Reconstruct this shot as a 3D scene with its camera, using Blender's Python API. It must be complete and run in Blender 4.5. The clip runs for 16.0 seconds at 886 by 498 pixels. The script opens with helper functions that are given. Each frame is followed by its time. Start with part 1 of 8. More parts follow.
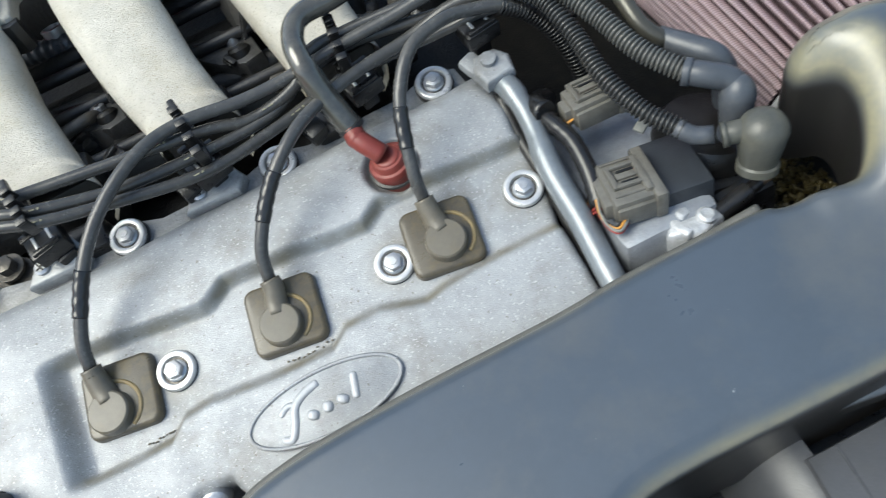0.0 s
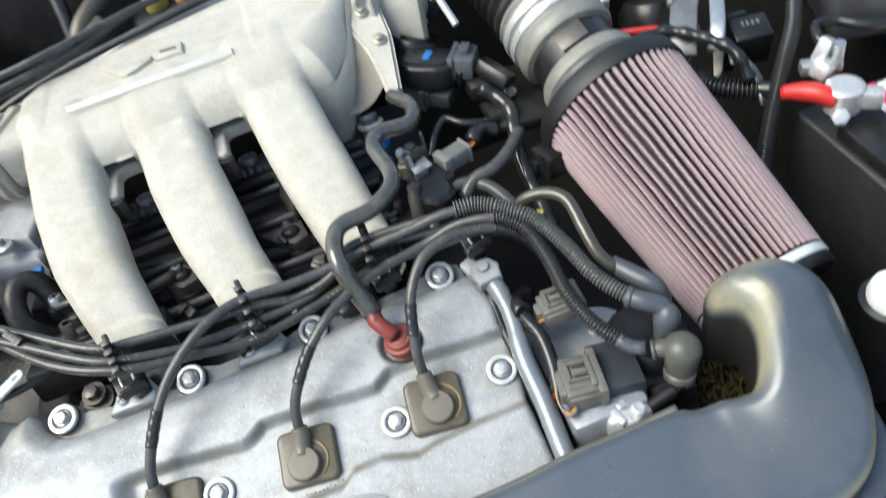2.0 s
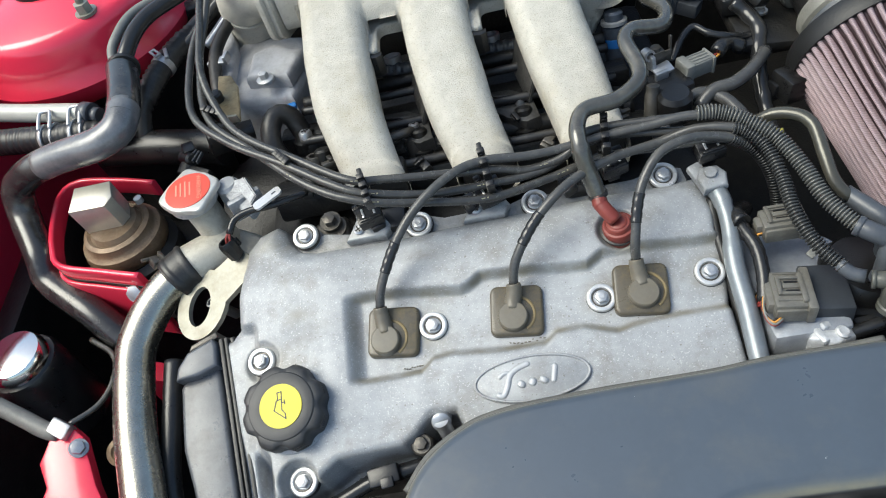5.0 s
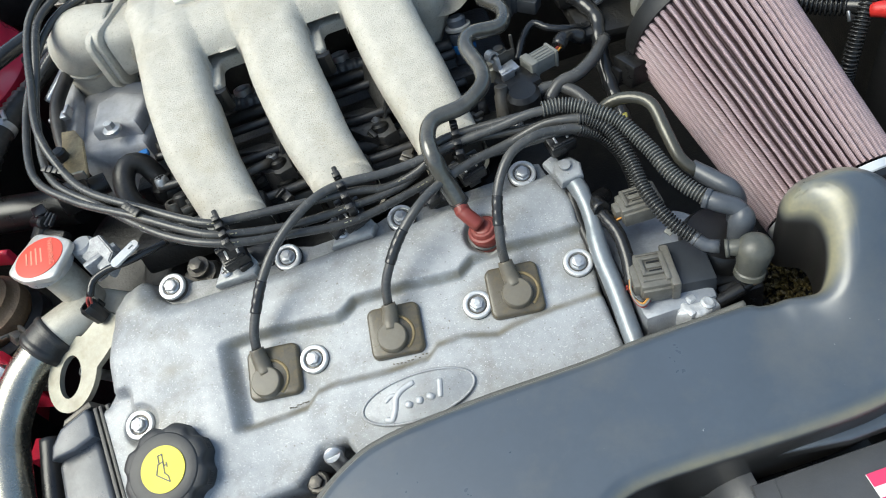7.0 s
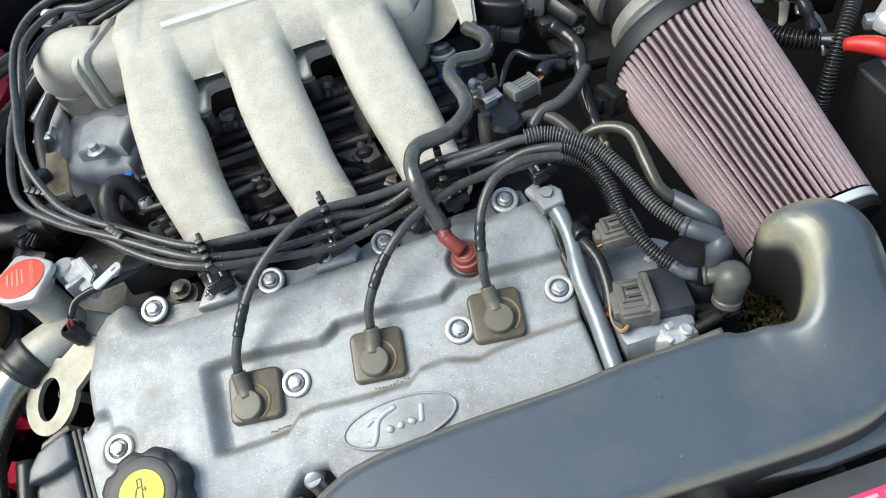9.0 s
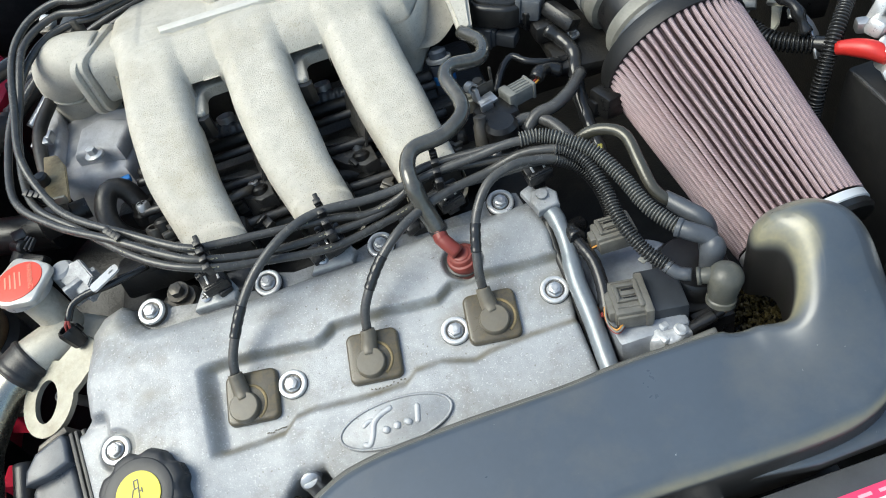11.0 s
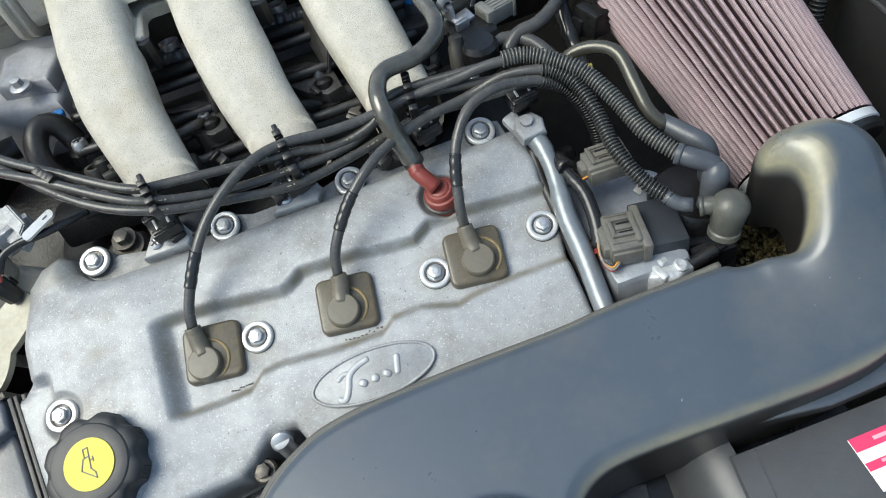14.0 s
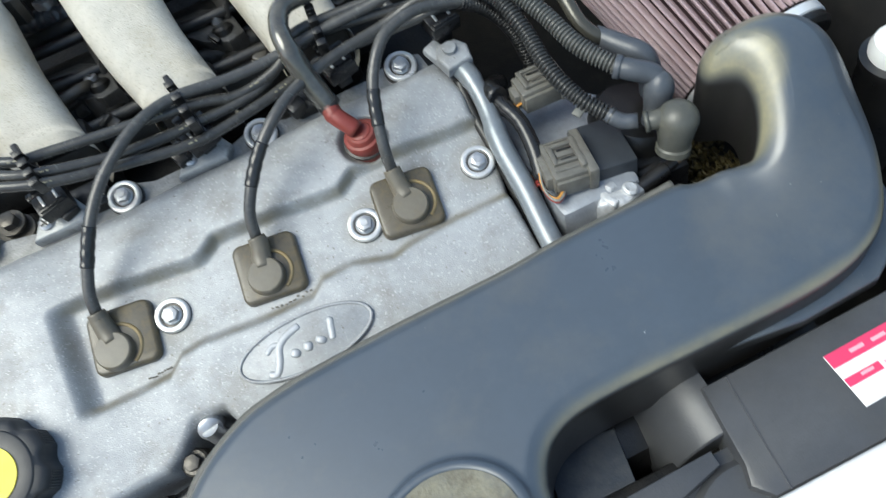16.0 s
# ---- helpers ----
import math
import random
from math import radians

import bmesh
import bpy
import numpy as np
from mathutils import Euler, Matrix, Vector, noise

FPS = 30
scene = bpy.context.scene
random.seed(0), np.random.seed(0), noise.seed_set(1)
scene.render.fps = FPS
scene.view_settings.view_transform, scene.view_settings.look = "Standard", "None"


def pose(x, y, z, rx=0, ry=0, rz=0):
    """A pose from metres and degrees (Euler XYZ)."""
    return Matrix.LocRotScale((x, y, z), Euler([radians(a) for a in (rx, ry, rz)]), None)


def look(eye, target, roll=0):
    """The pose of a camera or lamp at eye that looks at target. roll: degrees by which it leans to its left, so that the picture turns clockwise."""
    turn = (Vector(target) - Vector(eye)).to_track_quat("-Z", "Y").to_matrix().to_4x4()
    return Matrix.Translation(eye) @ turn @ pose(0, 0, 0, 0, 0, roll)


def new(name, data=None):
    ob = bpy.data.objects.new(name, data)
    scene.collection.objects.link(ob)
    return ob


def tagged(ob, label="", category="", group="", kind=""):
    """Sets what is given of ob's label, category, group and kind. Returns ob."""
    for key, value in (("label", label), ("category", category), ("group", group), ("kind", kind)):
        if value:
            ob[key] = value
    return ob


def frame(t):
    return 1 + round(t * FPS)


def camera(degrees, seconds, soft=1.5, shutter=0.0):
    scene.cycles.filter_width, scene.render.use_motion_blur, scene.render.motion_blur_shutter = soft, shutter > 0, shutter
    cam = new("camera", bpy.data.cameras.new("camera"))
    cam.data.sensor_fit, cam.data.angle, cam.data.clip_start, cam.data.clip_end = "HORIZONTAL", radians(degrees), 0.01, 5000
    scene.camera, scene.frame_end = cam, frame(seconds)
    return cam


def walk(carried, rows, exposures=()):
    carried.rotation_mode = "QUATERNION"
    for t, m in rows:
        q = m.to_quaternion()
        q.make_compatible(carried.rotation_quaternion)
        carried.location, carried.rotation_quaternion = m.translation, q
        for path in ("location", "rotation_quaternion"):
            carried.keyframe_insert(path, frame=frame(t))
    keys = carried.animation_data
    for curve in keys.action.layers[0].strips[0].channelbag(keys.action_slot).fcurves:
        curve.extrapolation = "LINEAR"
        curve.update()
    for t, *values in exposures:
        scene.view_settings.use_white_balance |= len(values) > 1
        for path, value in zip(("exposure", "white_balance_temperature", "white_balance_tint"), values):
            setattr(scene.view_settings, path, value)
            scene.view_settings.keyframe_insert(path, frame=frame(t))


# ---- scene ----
cam = camera(60.96, 16.0, 1.0, 0.45)
# seconds, place, and turn in degrees
PATH = [
    (0, 0.0788, -0.2478, 1.1628, 34.99, 14.29, -22.76),
    (0.5, 0.0884, -0.2588, 1.1806, 34.41, 12.33, -24.47),
    (1, 0.0954, -0.2762, 1.2015, 34.78, 12.09, -23.21),
    (1.5, 0.1151, -0.2886, 1.2501, 35.57, 13.73, -20.89),
    (2, 0.1113, -0.2868, 1.2906, 42.23, 12.68, -18.30),
    (2.5, 0.0828, -0.3156, 1.3237, 44.81, 10.31, -14.62),
    (3, 0.0498, -0.3195, 1.3206, 38.29, 9.35, -9.51),
    (3.5, 0.0171, -0.3163, 1.3424, 37.32, 9.84, -5.23),
    (3.7, 0.0115, -0.3166, 1.3410, 37.43, 10.05, -3.95),
    (5.8, 0.0624, -0.3287, 1.3127, 40.06, 12.91, -5.15),
    (6, 0.0720, -0.3268, 1.3138, 39.13, 13.91, -8.58),
    (6.5, 0.0679, -0.3216, 1.3117, 38.00, 13.98, -12.32),
    (7, 0.0701, -0.3191, 1.3085, 37.67, 13.11, -13.97),
    (7.5, 0.0683, -0.3217, 1.3124, 37.46, 12.55, -14.43),
    (8, 0.0686, -0.3240, 1.3142, 37.86, 12.36, -14.42),
    (8.5, 0.0716, -0.3245, 1.3144, 38.73, 12.13, -14.45),
    (9, 0.0717, -0.3206, 1.3142, 39.21, 11.82, -14.35),
    (11.5, 0.0719, -0.3277, 1.3125, 39.81, 11.81, -14.56),
    (12, 0.0681, -0.3215, 1.3058, 39.67, 11.88, -14.63),
    (12.5, 0.0589, -0.3058, 1.2864, 38.64, 12.11, -15.54),
    (13, 0.0612, -0.3017, 1.2755, 36.98, 11.62, -16.21),
    (13.5, 0.0598, -0.2963, 1.2727, 35.66, 10.73, -17.01),
    (14, 0.0588, -0.2933, 1.2713, 34.97, 10.22, -17.51),
    (14.5, 0.0578, -0.2895, 1.2681, 34.51, 9.81, -17.84),
    (15, 0.0503, -0.2872, 1.2646, 34.26, 9.17, -17.53),
    (15.5, 0.0611, -0.2831, 1.2432, 33.78, 10.60, -20.76),
    (16, 0.0663, -0.2839, 1.2177, 32.00, 10.39, -24.23),
]
walk(cam, [(t, pose(*p)) for t, *p in PATH], [(0, 0.69, 6250, 0), (1.5, 0.88, 6350, 1), (2.2, 0.90, 6420, 1), (3.2, 0.64, 6450, 2), (6, 0.67, 6350, 0), (9, 0.73, 6300, -1), (13, 0.62, 6330, 0), (15.5, 0.58, 6200, -1), (16, 0.63, 6150, -1)])

# ---- world, sun ----
world = bpy.data.worlds.new("sky")
scene.world = world
world.use_nodes = True
wn = world.node_tree.nodes
sky = wn.new("ShaderNodeTexSky")
sky.sky_type, sky.sun_disc = "NISHITA", False
sky.sun_elevation, sky.sun_rotation = radians(56), radians(267)
sky.air_density, sky.dust_density = 1.0, 3.0
wn["Background"].inputs[1].default_value = 0.15
world.node_tree.links.new(sky.outputs[0], wn["Background"].inputs[0])
sun = new("sun", bpy.data.lights.new("sun", "SUN"))
sun.data.energy, sun.data.angle, sun.data.color = 1.9, radians(42), (1.0, 0.95, 0.88)
sun.matrix_world = look((-1.85, -0.10, 3.6), (0, 0, 0.8))

# ---- frames: the cover leans forward by 18 degrees; the bay is level ----
Z0 = 0.85
BAY = Matrix.Translation((0, 0, Z0))
COVER = BAY @ Matrix.Rotation(radians(18), 4, "X")


# ---- materials ----
def mat(name, a, b=None, rough=0.5, metal=0.0, scale=40.0, bump=0.0, grain=400.0, stain=None, stain_amount=0.0,
        stain_scale=18.0, rough_var=0.12, spec=0.5, coat=0.0, speck=None, stain_from=0.48, worn=None, weave=None, fleck=None, grime=None):
    m = bpy.data.materials.new(name)
    m.use_nodes = True
    nt = m.node_tree
    n, l = nt.nodes, nt.links
    bs = n["Principled BSDF"]
    tc = n.new("ShaderNodeTexCoord")
    n1 = n.new("ShaderNodeTexNoise")
    n1.inputs["Scale"].default_value, n1.inputs["Detail"].default_value = scale, 6
    n1.inputs["Roughness"].default_value = 0.78
    l.new(tc.outputs["Object"], n1.inputs["Vector"])
    ramp = n.new("ShaderNodeMapRange")
    ramp.inputs["From Min"].default_value, ramp.inputs["From Max"].default_value = 0.3, 0.7
    l.new(n1.outputs["Fac"], ramp.inputs["Value"])
    mix = n.new("ShaderNodeMix")
    mix.data_type = "RGBA"
    b = b or tuple(c * 0.8 for c in a)
    mix.inputs["A"].default_value, mix.inputs["B"].default_value = (*a, 1), (*b, 1)
    l.new(ramp.outputs["Result"], mix.inputs["Factor"])
    colour = mix.outputs["Result"]
    if stain:
        n2 = n.new("ShaderNodeTexNoise")
        n2.inputs["Scale"].default_value, n2.inputs["Detail"].default_value = stain_scale, 8
        n2.inputs["Roughness"].default_value = 0.7
        l.new(tc.outputs["Object"], n2.inputs["Vector"])
        r2 = n.new("ShaderNodeMapRange")
        r2.inputs["From Min"].default_value, r2.inputs["From Max"].default_value = stain_from, stain_from + 0.2
        r2.inputs["To Max"].default_value = stain_amount
        l.new(n2.outputs["Fac"], r2.inputs["Value"])
        mix2 = n.new("ShaderNodeMix")
        mix2.data_type = "RGBA"
        mix2.inputs["B"].default_value = (*stain, 1)
        l.new(colour, mix2.inputs["A"])
        l.new(r2.outputs["Result"], mix2.inputs["Factor"])
        colour = mix2.outputs["Result"]
    for speck in filter(None, (speck, fleck)):
        n4 = n.new("ShaderNodeTexNoise")
        n4.inputs["Scale"].default_value, n4.inputs["Detail"].default_value = speck[2], 3
        l.new(tc.outputs["Object"], n4.inputs["Vector"])
        r4 = n.new("ShaderNodeMapRange")
        r4.inputs["From Min"].default_value, r4.inputs["From Max"].default_value = speck[3], speck[3] + 0.04
        r4.inputs["To Max"].default_value = speck[1]
        l.new(n4.outputs["Fac"], r4.inputs["Value"])
        mix4 = n.new("ShaderNodeMix")
        mix4.data_type = "RGBA"
        mix4.inputs["B"].default_value = (*speck[0], 1)
        l.new(colour, mix4.inputs["A"])
        l.new(r4.outputs["Result"], mix4.inputs["Factor"])
        colour = mix4.outputs["Result"]
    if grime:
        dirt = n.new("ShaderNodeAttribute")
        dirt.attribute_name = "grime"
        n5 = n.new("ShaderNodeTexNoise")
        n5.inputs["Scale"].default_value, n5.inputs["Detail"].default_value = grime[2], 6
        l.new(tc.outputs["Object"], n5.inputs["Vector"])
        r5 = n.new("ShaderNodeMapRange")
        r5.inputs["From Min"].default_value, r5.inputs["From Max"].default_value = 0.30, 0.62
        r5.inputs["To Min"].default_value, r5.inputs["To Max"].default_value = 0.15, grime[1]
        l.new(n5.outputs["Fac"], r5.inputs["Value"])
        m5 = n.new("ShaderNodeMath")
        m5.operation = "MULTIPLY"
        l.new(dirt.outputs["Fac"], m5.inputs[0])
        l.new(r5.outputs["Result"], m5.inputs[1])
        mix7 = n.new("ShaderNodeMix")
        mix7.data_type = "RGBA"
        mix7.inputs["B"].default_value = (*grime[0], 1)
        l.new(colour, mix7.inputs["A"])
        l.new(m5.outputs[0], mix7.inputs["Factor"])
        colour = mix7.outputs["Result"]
    if weave:
        wave = n.new("ShaderNodeTexWave")
        wave.bands_direction = "Y"
        wave.inputs["Scale"].default_value, wave.inputs["Distortion"].default_value = weave, 0.6
        l.new(tc.outputs["Object"], wave.inputs["Vector"])
        r6 = n.new("ShaderNodeMapRange")
        r6.inputs["To Min"].default_value, r6.inputs["To Max"].default_value = 0.62, 0.0
        l.new(wave.outputs["Fac"], r6.inputs["Value"])
        mix6 = n.new("ShaderNodeMix")
        mix6.data_type = "RGBA"
        mix6.inputs["B"].default_value = (a[0] * 0.4, a[1] * 0.38, a[2] * 0.4, 1)
        l.new(colour, mix6.inputs["A"])
        l.new(r6.outputs["Result"], mix6.inputs["Factor"])
        colour = mix6.outputs["Result"]
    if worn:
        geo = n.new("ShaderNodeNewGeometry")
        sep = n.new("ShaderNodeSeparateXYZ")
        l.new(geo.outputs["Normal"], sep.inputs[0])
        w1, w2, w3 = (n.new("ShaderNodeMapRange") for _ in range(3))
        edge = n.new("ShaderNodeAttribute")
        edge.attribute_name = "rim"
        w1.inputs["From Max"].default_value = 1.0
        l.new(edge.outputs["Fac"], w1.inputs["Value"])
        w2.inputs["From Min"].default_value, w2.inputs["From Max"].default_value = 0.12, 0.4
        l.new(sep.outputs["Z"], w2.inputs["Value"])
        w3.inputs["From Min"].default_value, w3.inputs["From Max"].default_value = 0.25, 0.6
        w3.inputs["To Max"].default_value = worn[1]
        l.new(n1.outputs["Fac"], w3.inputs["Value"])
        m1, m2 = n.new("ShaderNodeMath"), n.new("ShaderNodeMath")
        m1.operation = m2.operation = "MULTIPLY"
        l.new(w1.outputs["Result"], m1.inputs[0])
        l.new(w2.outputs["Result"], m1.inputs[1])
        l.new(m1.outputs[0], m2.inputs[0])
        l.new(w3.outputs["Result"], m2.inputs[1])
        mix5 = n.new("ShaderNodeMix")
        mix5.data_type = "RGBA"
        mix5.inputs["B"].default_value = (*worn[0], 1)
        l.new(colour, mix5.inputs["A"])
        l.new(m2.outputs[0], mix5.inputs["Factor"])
        # steep faces take a darker colour, which also paints shade into the hollow
        steep_dark = n.new("ShaderNodeMix")
        steep_dark.data_type = "RGBA"
        steep_dark.inputs["A"].default_value = (*worn[2], 1)
        l.new(w2.outputs["Result"], steep_dark.inputs["Factor"])
        l.new(mix5.outputs["Result"], steep_dark.inputs["B"])
        colour = steep_dark.outputs["Result"]
    l.new(colour, bs.inputs["Base Color"])
    rr = n.new("ShaderNodeMapRange")
    rr.inputs["To Min"].default_value, rr.inputs["To Max"].default_value = max(0.03, rough - rough_var), min(1, rough + rough_var)
    l.new(n1.outputs["Fac"], rr.inputs["Value"])
    l.new(rr.outputs["Result"], bs.inputs["Roughness"])
    bs.inputs["Metallic"].default_value = metal
    bs.inputs["Specular IOR Level"].default_value = spec
    bs.inputs["Coat Weight"].default_value = coat
    bs.inputs["Coat Roughness"].default_value = 0.08
    if bump:
        n3 = n.new("ShaderNodeTexNoise")
        n3.inputs["Scale"].default_value, n3.inputs["Detail"].default_value = grain, 4
        l.new(tc.outputs["Object"], n3.inputs["Vector"])
        bp = n.new("ShaderNodeBump")
        bp.inputs["Strength"].default_value, bp.inputs["Distance"].default_value = bump, 0.001
        l.new(n3.outputs["Fac"], bp.inputs["Height"])
        l.new(bp.outputs["Normal"], bs.inputs["Normal"])
    return m


ALU = mat("cast_aluminium", (0.405, 0.415, 0.425), (0.240, 0.248, 0.256), 0.46, 0.15, 22, 0.25, 1300, (0.19, 0.180, 0.162), 0.75, 30, speck=((0.12, 0.10, 0.075), 0.65, 420, 0.675), rough_var=0.25, stain_from=0.50, fleck=((0.60, 0.61, 0.61), 0.35, 800, 0.63))
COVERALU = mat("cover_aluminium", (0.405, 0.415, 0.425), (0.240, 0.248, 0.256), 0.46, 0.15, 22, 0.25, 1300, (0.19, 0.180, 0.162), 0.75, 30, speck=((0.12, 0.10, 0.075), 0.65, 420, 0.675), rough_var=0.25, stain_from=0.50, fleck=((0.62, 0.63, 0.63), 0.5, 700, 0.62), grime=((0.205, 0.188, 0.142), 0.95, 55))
CAST = mat("rough_cast", (0.540, 0.512, 0.447), (0.420, 0.397, 0.340), 0.58, 0.08, 70, 0.65, 1200, (0.37, 0.325, 0.235), 0.6, 15, speck=((0.22, 0.195, 0.14), 0.5, 800, 0.61), stain_from=0.49)
NECK = mat("fine_cast", (0.56, 0.535, 0.46), (0.43, 0.405, 0.34), 0.45, 0.25, 60, 0.3, 1400, (0.22, 0.18, 0.12), 0.7, 34, stain_from=0.5)
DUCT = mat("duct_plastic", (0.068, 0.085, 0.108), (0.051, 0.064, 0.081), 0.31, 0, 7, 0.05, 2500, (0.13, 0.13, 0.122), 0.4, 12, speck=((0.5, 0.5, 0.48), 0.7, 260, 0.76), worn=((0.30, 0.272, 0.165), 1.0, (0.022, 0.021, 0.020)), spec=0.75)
BLACK = mat("black_plastic", (0.009, 0.009, 0.0095), (0.015, 0.0147, 0.0143), 0.30, 0, 60, 0.2, 900, (0.045, 0.041, 0.036), 0.3, 30)
RUBBER = mat("black_rubber", (0.014, 0.014, 0.0145), (0.026, 0.025, 0.024), 0.38, 0, 80, 0.2, 700, (0.10, 0.09, 0.075), 0.45, 35)
CABLE = mat("cable_rubber", (0.050, 0.050, 0.050), (0.076, 0.075, 0.072), 0.25, 0, 90, 0.1, 700, (0.15, 0.14, 0.12), 0.35, 50)
OLDCABLE = mat("old_cable_rubber", (0.034, 0.034, 0.034), (0.054, 0.053, 0.050), 0.25, 0, 90, 0.1, 700, (0.14, 0.13, 0.11), 0.35, 50)
HOSE = mat("bare_hose", (0.052, 0.050, 0.043), (0.085, 0.081, 0.070), 0.20, 0.2, 50, 0.08, 600, (0.19, 0.17, 0.13), 0.45, 40, coat=0.8)
# pale metallic colour paints the bright reflection on the black radiator hose
RADHOSE = mat("pale_sheen_hose", (0.50, 0.475, 0.40), (0.40, 0.38, 0.32), 0.27, 0.95, 50, 0.1, 600, (0.24, 0.225, 0.18), 0.4, 40, spec=0.7)
SHROUD = mat("dusty_panel", (0.070, 0.073, 0.079), (0.046, 0.048, 0.053), 0.32, 0, 20, 0.1, 900, (0.075, 0.073, 0.068), 0.4, 18)
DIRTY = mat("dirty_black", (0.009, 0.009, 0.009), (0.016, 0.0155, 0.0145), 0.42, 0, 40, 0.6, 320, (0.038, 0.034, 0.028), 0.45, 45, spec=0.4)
STEEL = mat("plated_steel", (0.68, 0.68, 0.67), (0.52, 0.52, 0.51), 0.30, 0.55, 120, 0.05, 900)
ZINC = mat("galvanised_steel", (0.55, 0.56, 0.58), (0.42, 0.43, 0.44), 0.38, 0.8, 90, 0.2, 900, (0.3, 0.26, 0.2), 0.4, 60)
BOOT = mat("dusty_boot", (0.150, 0.134, 0.104), (0.105, 0.094, 0.073), 0.4, 0, 50, 0.10, 1500, (0.19, 0.145, 0.07), 0.35, 60)
PAD = mat("dusty_seal", (0.108, 0.092, 0.064), (0.058, 0.050, 0.037), 0.30, 0, 70, 0.10, 1500, (0.20, 0.145, 0.055), 0.55, 60, stain_from=0.5)
CRUST = mat("golden_crust", (0.27, 0.195, 0.075), (0.15, 0.12, 0.07), 0.5, 0, 120, 0.3, 900)
GREYBOOT = mat("grey_boot", (0.074, 0.082, 0.095), (0.053, 0.059, 0.069), 0.36, 0, 60, 0.15, 600, (0.17, 0.165, 0.15), 0.4, 40)
DIMBOOT = mat("ribbed_conduit", (0.115, 0.115, 0.106), (0.078, 0.078, 0.072), 0.17, 0, 60, 0.1, 600, (0.14, 0.135, 0.12), 0.4, 40)
OLIVEBOOT = mat("olive_boot", (0.085, 0.085, 0.073), (0.055, 0.056, 0.048), 0.38, 0, 60, 0.15, 600, (0.19, 0.175, 0.125), 0.45, 40)
CONNECTOR = mat("grey_connector", (0.165, 0.157, 0.136), (0.095, 0.091, 0.079), 0.40, 0, 90, 0.2, 800, (0.07, 0.062, 0.05), 0.5, 60)
PALECON = mat("pale_connector", (0.215, 0.215, 0.195), (0.145, 0.145, 0.132), 0.5, 0, 90, 0.15, 800)
REDRUB = mat("red_silicone", (0.23, 0.045, 0.035), (0.17, 0.034, 0.026), 0.42, 0, 60, 0.1, 600, (0.16, 0.06, 0.04), 0.4, 50)
BODYRED = mat("red_body_paint", (0.80, 0.036, 0.080), (0.74, 0.030, 0.070), 0.22, 0, 8, 0, 400, coat=0.6)
RUST = mat("rusted_steel", (0.235, 0.165, 0.10), (0.14, 0.092, 0.055), 0.45, 0.25, 70, 0.5, 400, (0.38, 0.31, 0.23), 0.4, 30)
CHROME = mat("chrome", (0.75, 0.75, 0.74), (0.68, 0.68, 0.67), 0.14, 1.0, 50)
FILTER = mat("filter_gauze", (0.430, 0.322, 0.335), (0.335, 0.246, 0.258), 0.5, 0.1, 60, 0.6, 1800, (0.50, 0.43, 0.43), 0.35, 30, weave=224)
FOLD = mat("shaded_fold", (0.060, 0.036, 0.040), (0.040, 0.024, 0.028), 0.5, 0, 60, 0.4, 1500)
YELLOW = mat("yellow_label", (0.72, 0.62, 0.03), (0.62, 0.53, 0.03), 0.45, 0, 60)
REDLABEL = mat("red_label", (0.75, 0.09, 0.055), (0.68, 0.08, 0.05), 0.4, 0, 60)
WHITELABEL = mat("white_label", (0.78, 0.77, 0.76), (0.72, 0.71, 0.70), 0.4, 0, 60)
PINKLABEL = mat("crimson_label", (0.68, 0.05, 0.14), (0.62, 0.045, 0.125), 0.4, 0, 60)
FADED = mat("faded_print", (0.80, 0.30, 0.20), (0.76, 0.27, 0.18), 0.4, 0, 60)
DULLRED = mat("dull_red_wire", (0.30, 0.05, 0.04), (0.22, 0.04, 0.035), 0.45)
REDWIRE = mat("red_wire", (0.55, 0.03, 0.025), None, 0.4)
ORANGEWIRE = mat("orange_wire", (0.60, 0.28, 0.05), None, 0.4)
YELLOWPL = mat("yellow_plastic", (0.34, 0.31, 0.07), None, 0.5)
BLUEPL = mat("blue_plastic", (0.03, 0.17, 0.48), None, 0.45)
GREYHOSE = mat("grey_hose", (0.075, 0.076, 0.080), (0.052, 0.053, 0.056), 0.24, 0, 40, 0.1, 600, (0.2, 0.19, 0.17), 0.3, 40)
GLOSS = mat("glossy_plastic", (0.020, 0.020, 0.020), (0.03, 0.03, 0.03), 0.13, 0, 60, 0, 400)
TAPE = mat("black_tape", (0.014, 0.014, 0.015), (0.02, 0.02, 0.02), 0.25, 0, 60)
PRINTMARK = mat("worn_print", (0.30, 0.28, 0.17), (0.12, 0.11, 0.07), 0.5, 0, 600)
GASKET = mat("brown_residue", (0.15, 0.135, 0.105), (0.08, 0.071, 0.055), 0.7, 0, 80, 0.5, 500)
DARKSTEEL = mat("oily_steel", (0.13, 0.12, 0.105), (0.08, 0.074, 0.065), 0.38, 0.5, 70, 0.3, 500, (0.05, 0.045, 0.04), 0.5, 40)
ASPHALT = mat("asphalt", (0.05, 0.05, 0.05), (0.04, 0.04, 0.04), 0.85, 0, 30, 0.6, 300)
WHITEPL = mat("white_plastic", (0.72, 0.72, 0.70), (0.66, 0.66, 0.64), 0.4, 0, 60)
BUMPER = mat("silver_bumper", (0.78, 0.77, 0.77), (0.72, 0.71, 0.71), 0.35, 0, 30)
BRAID = mat("gravel_grit", (0.19, 0.15, 0.055), (0.012, 0.011, 0.007), 0.36, 0, 130, 0.8, 500)
BLUEGREY = mat("rear_cover_alu", (0.48, 0.485, 0.50), (0.36, 0.36, 0.37), 0.5, 0.1, 40, 0.4, 700, (0.16, 0.15, 0.14), 0.5, 30)
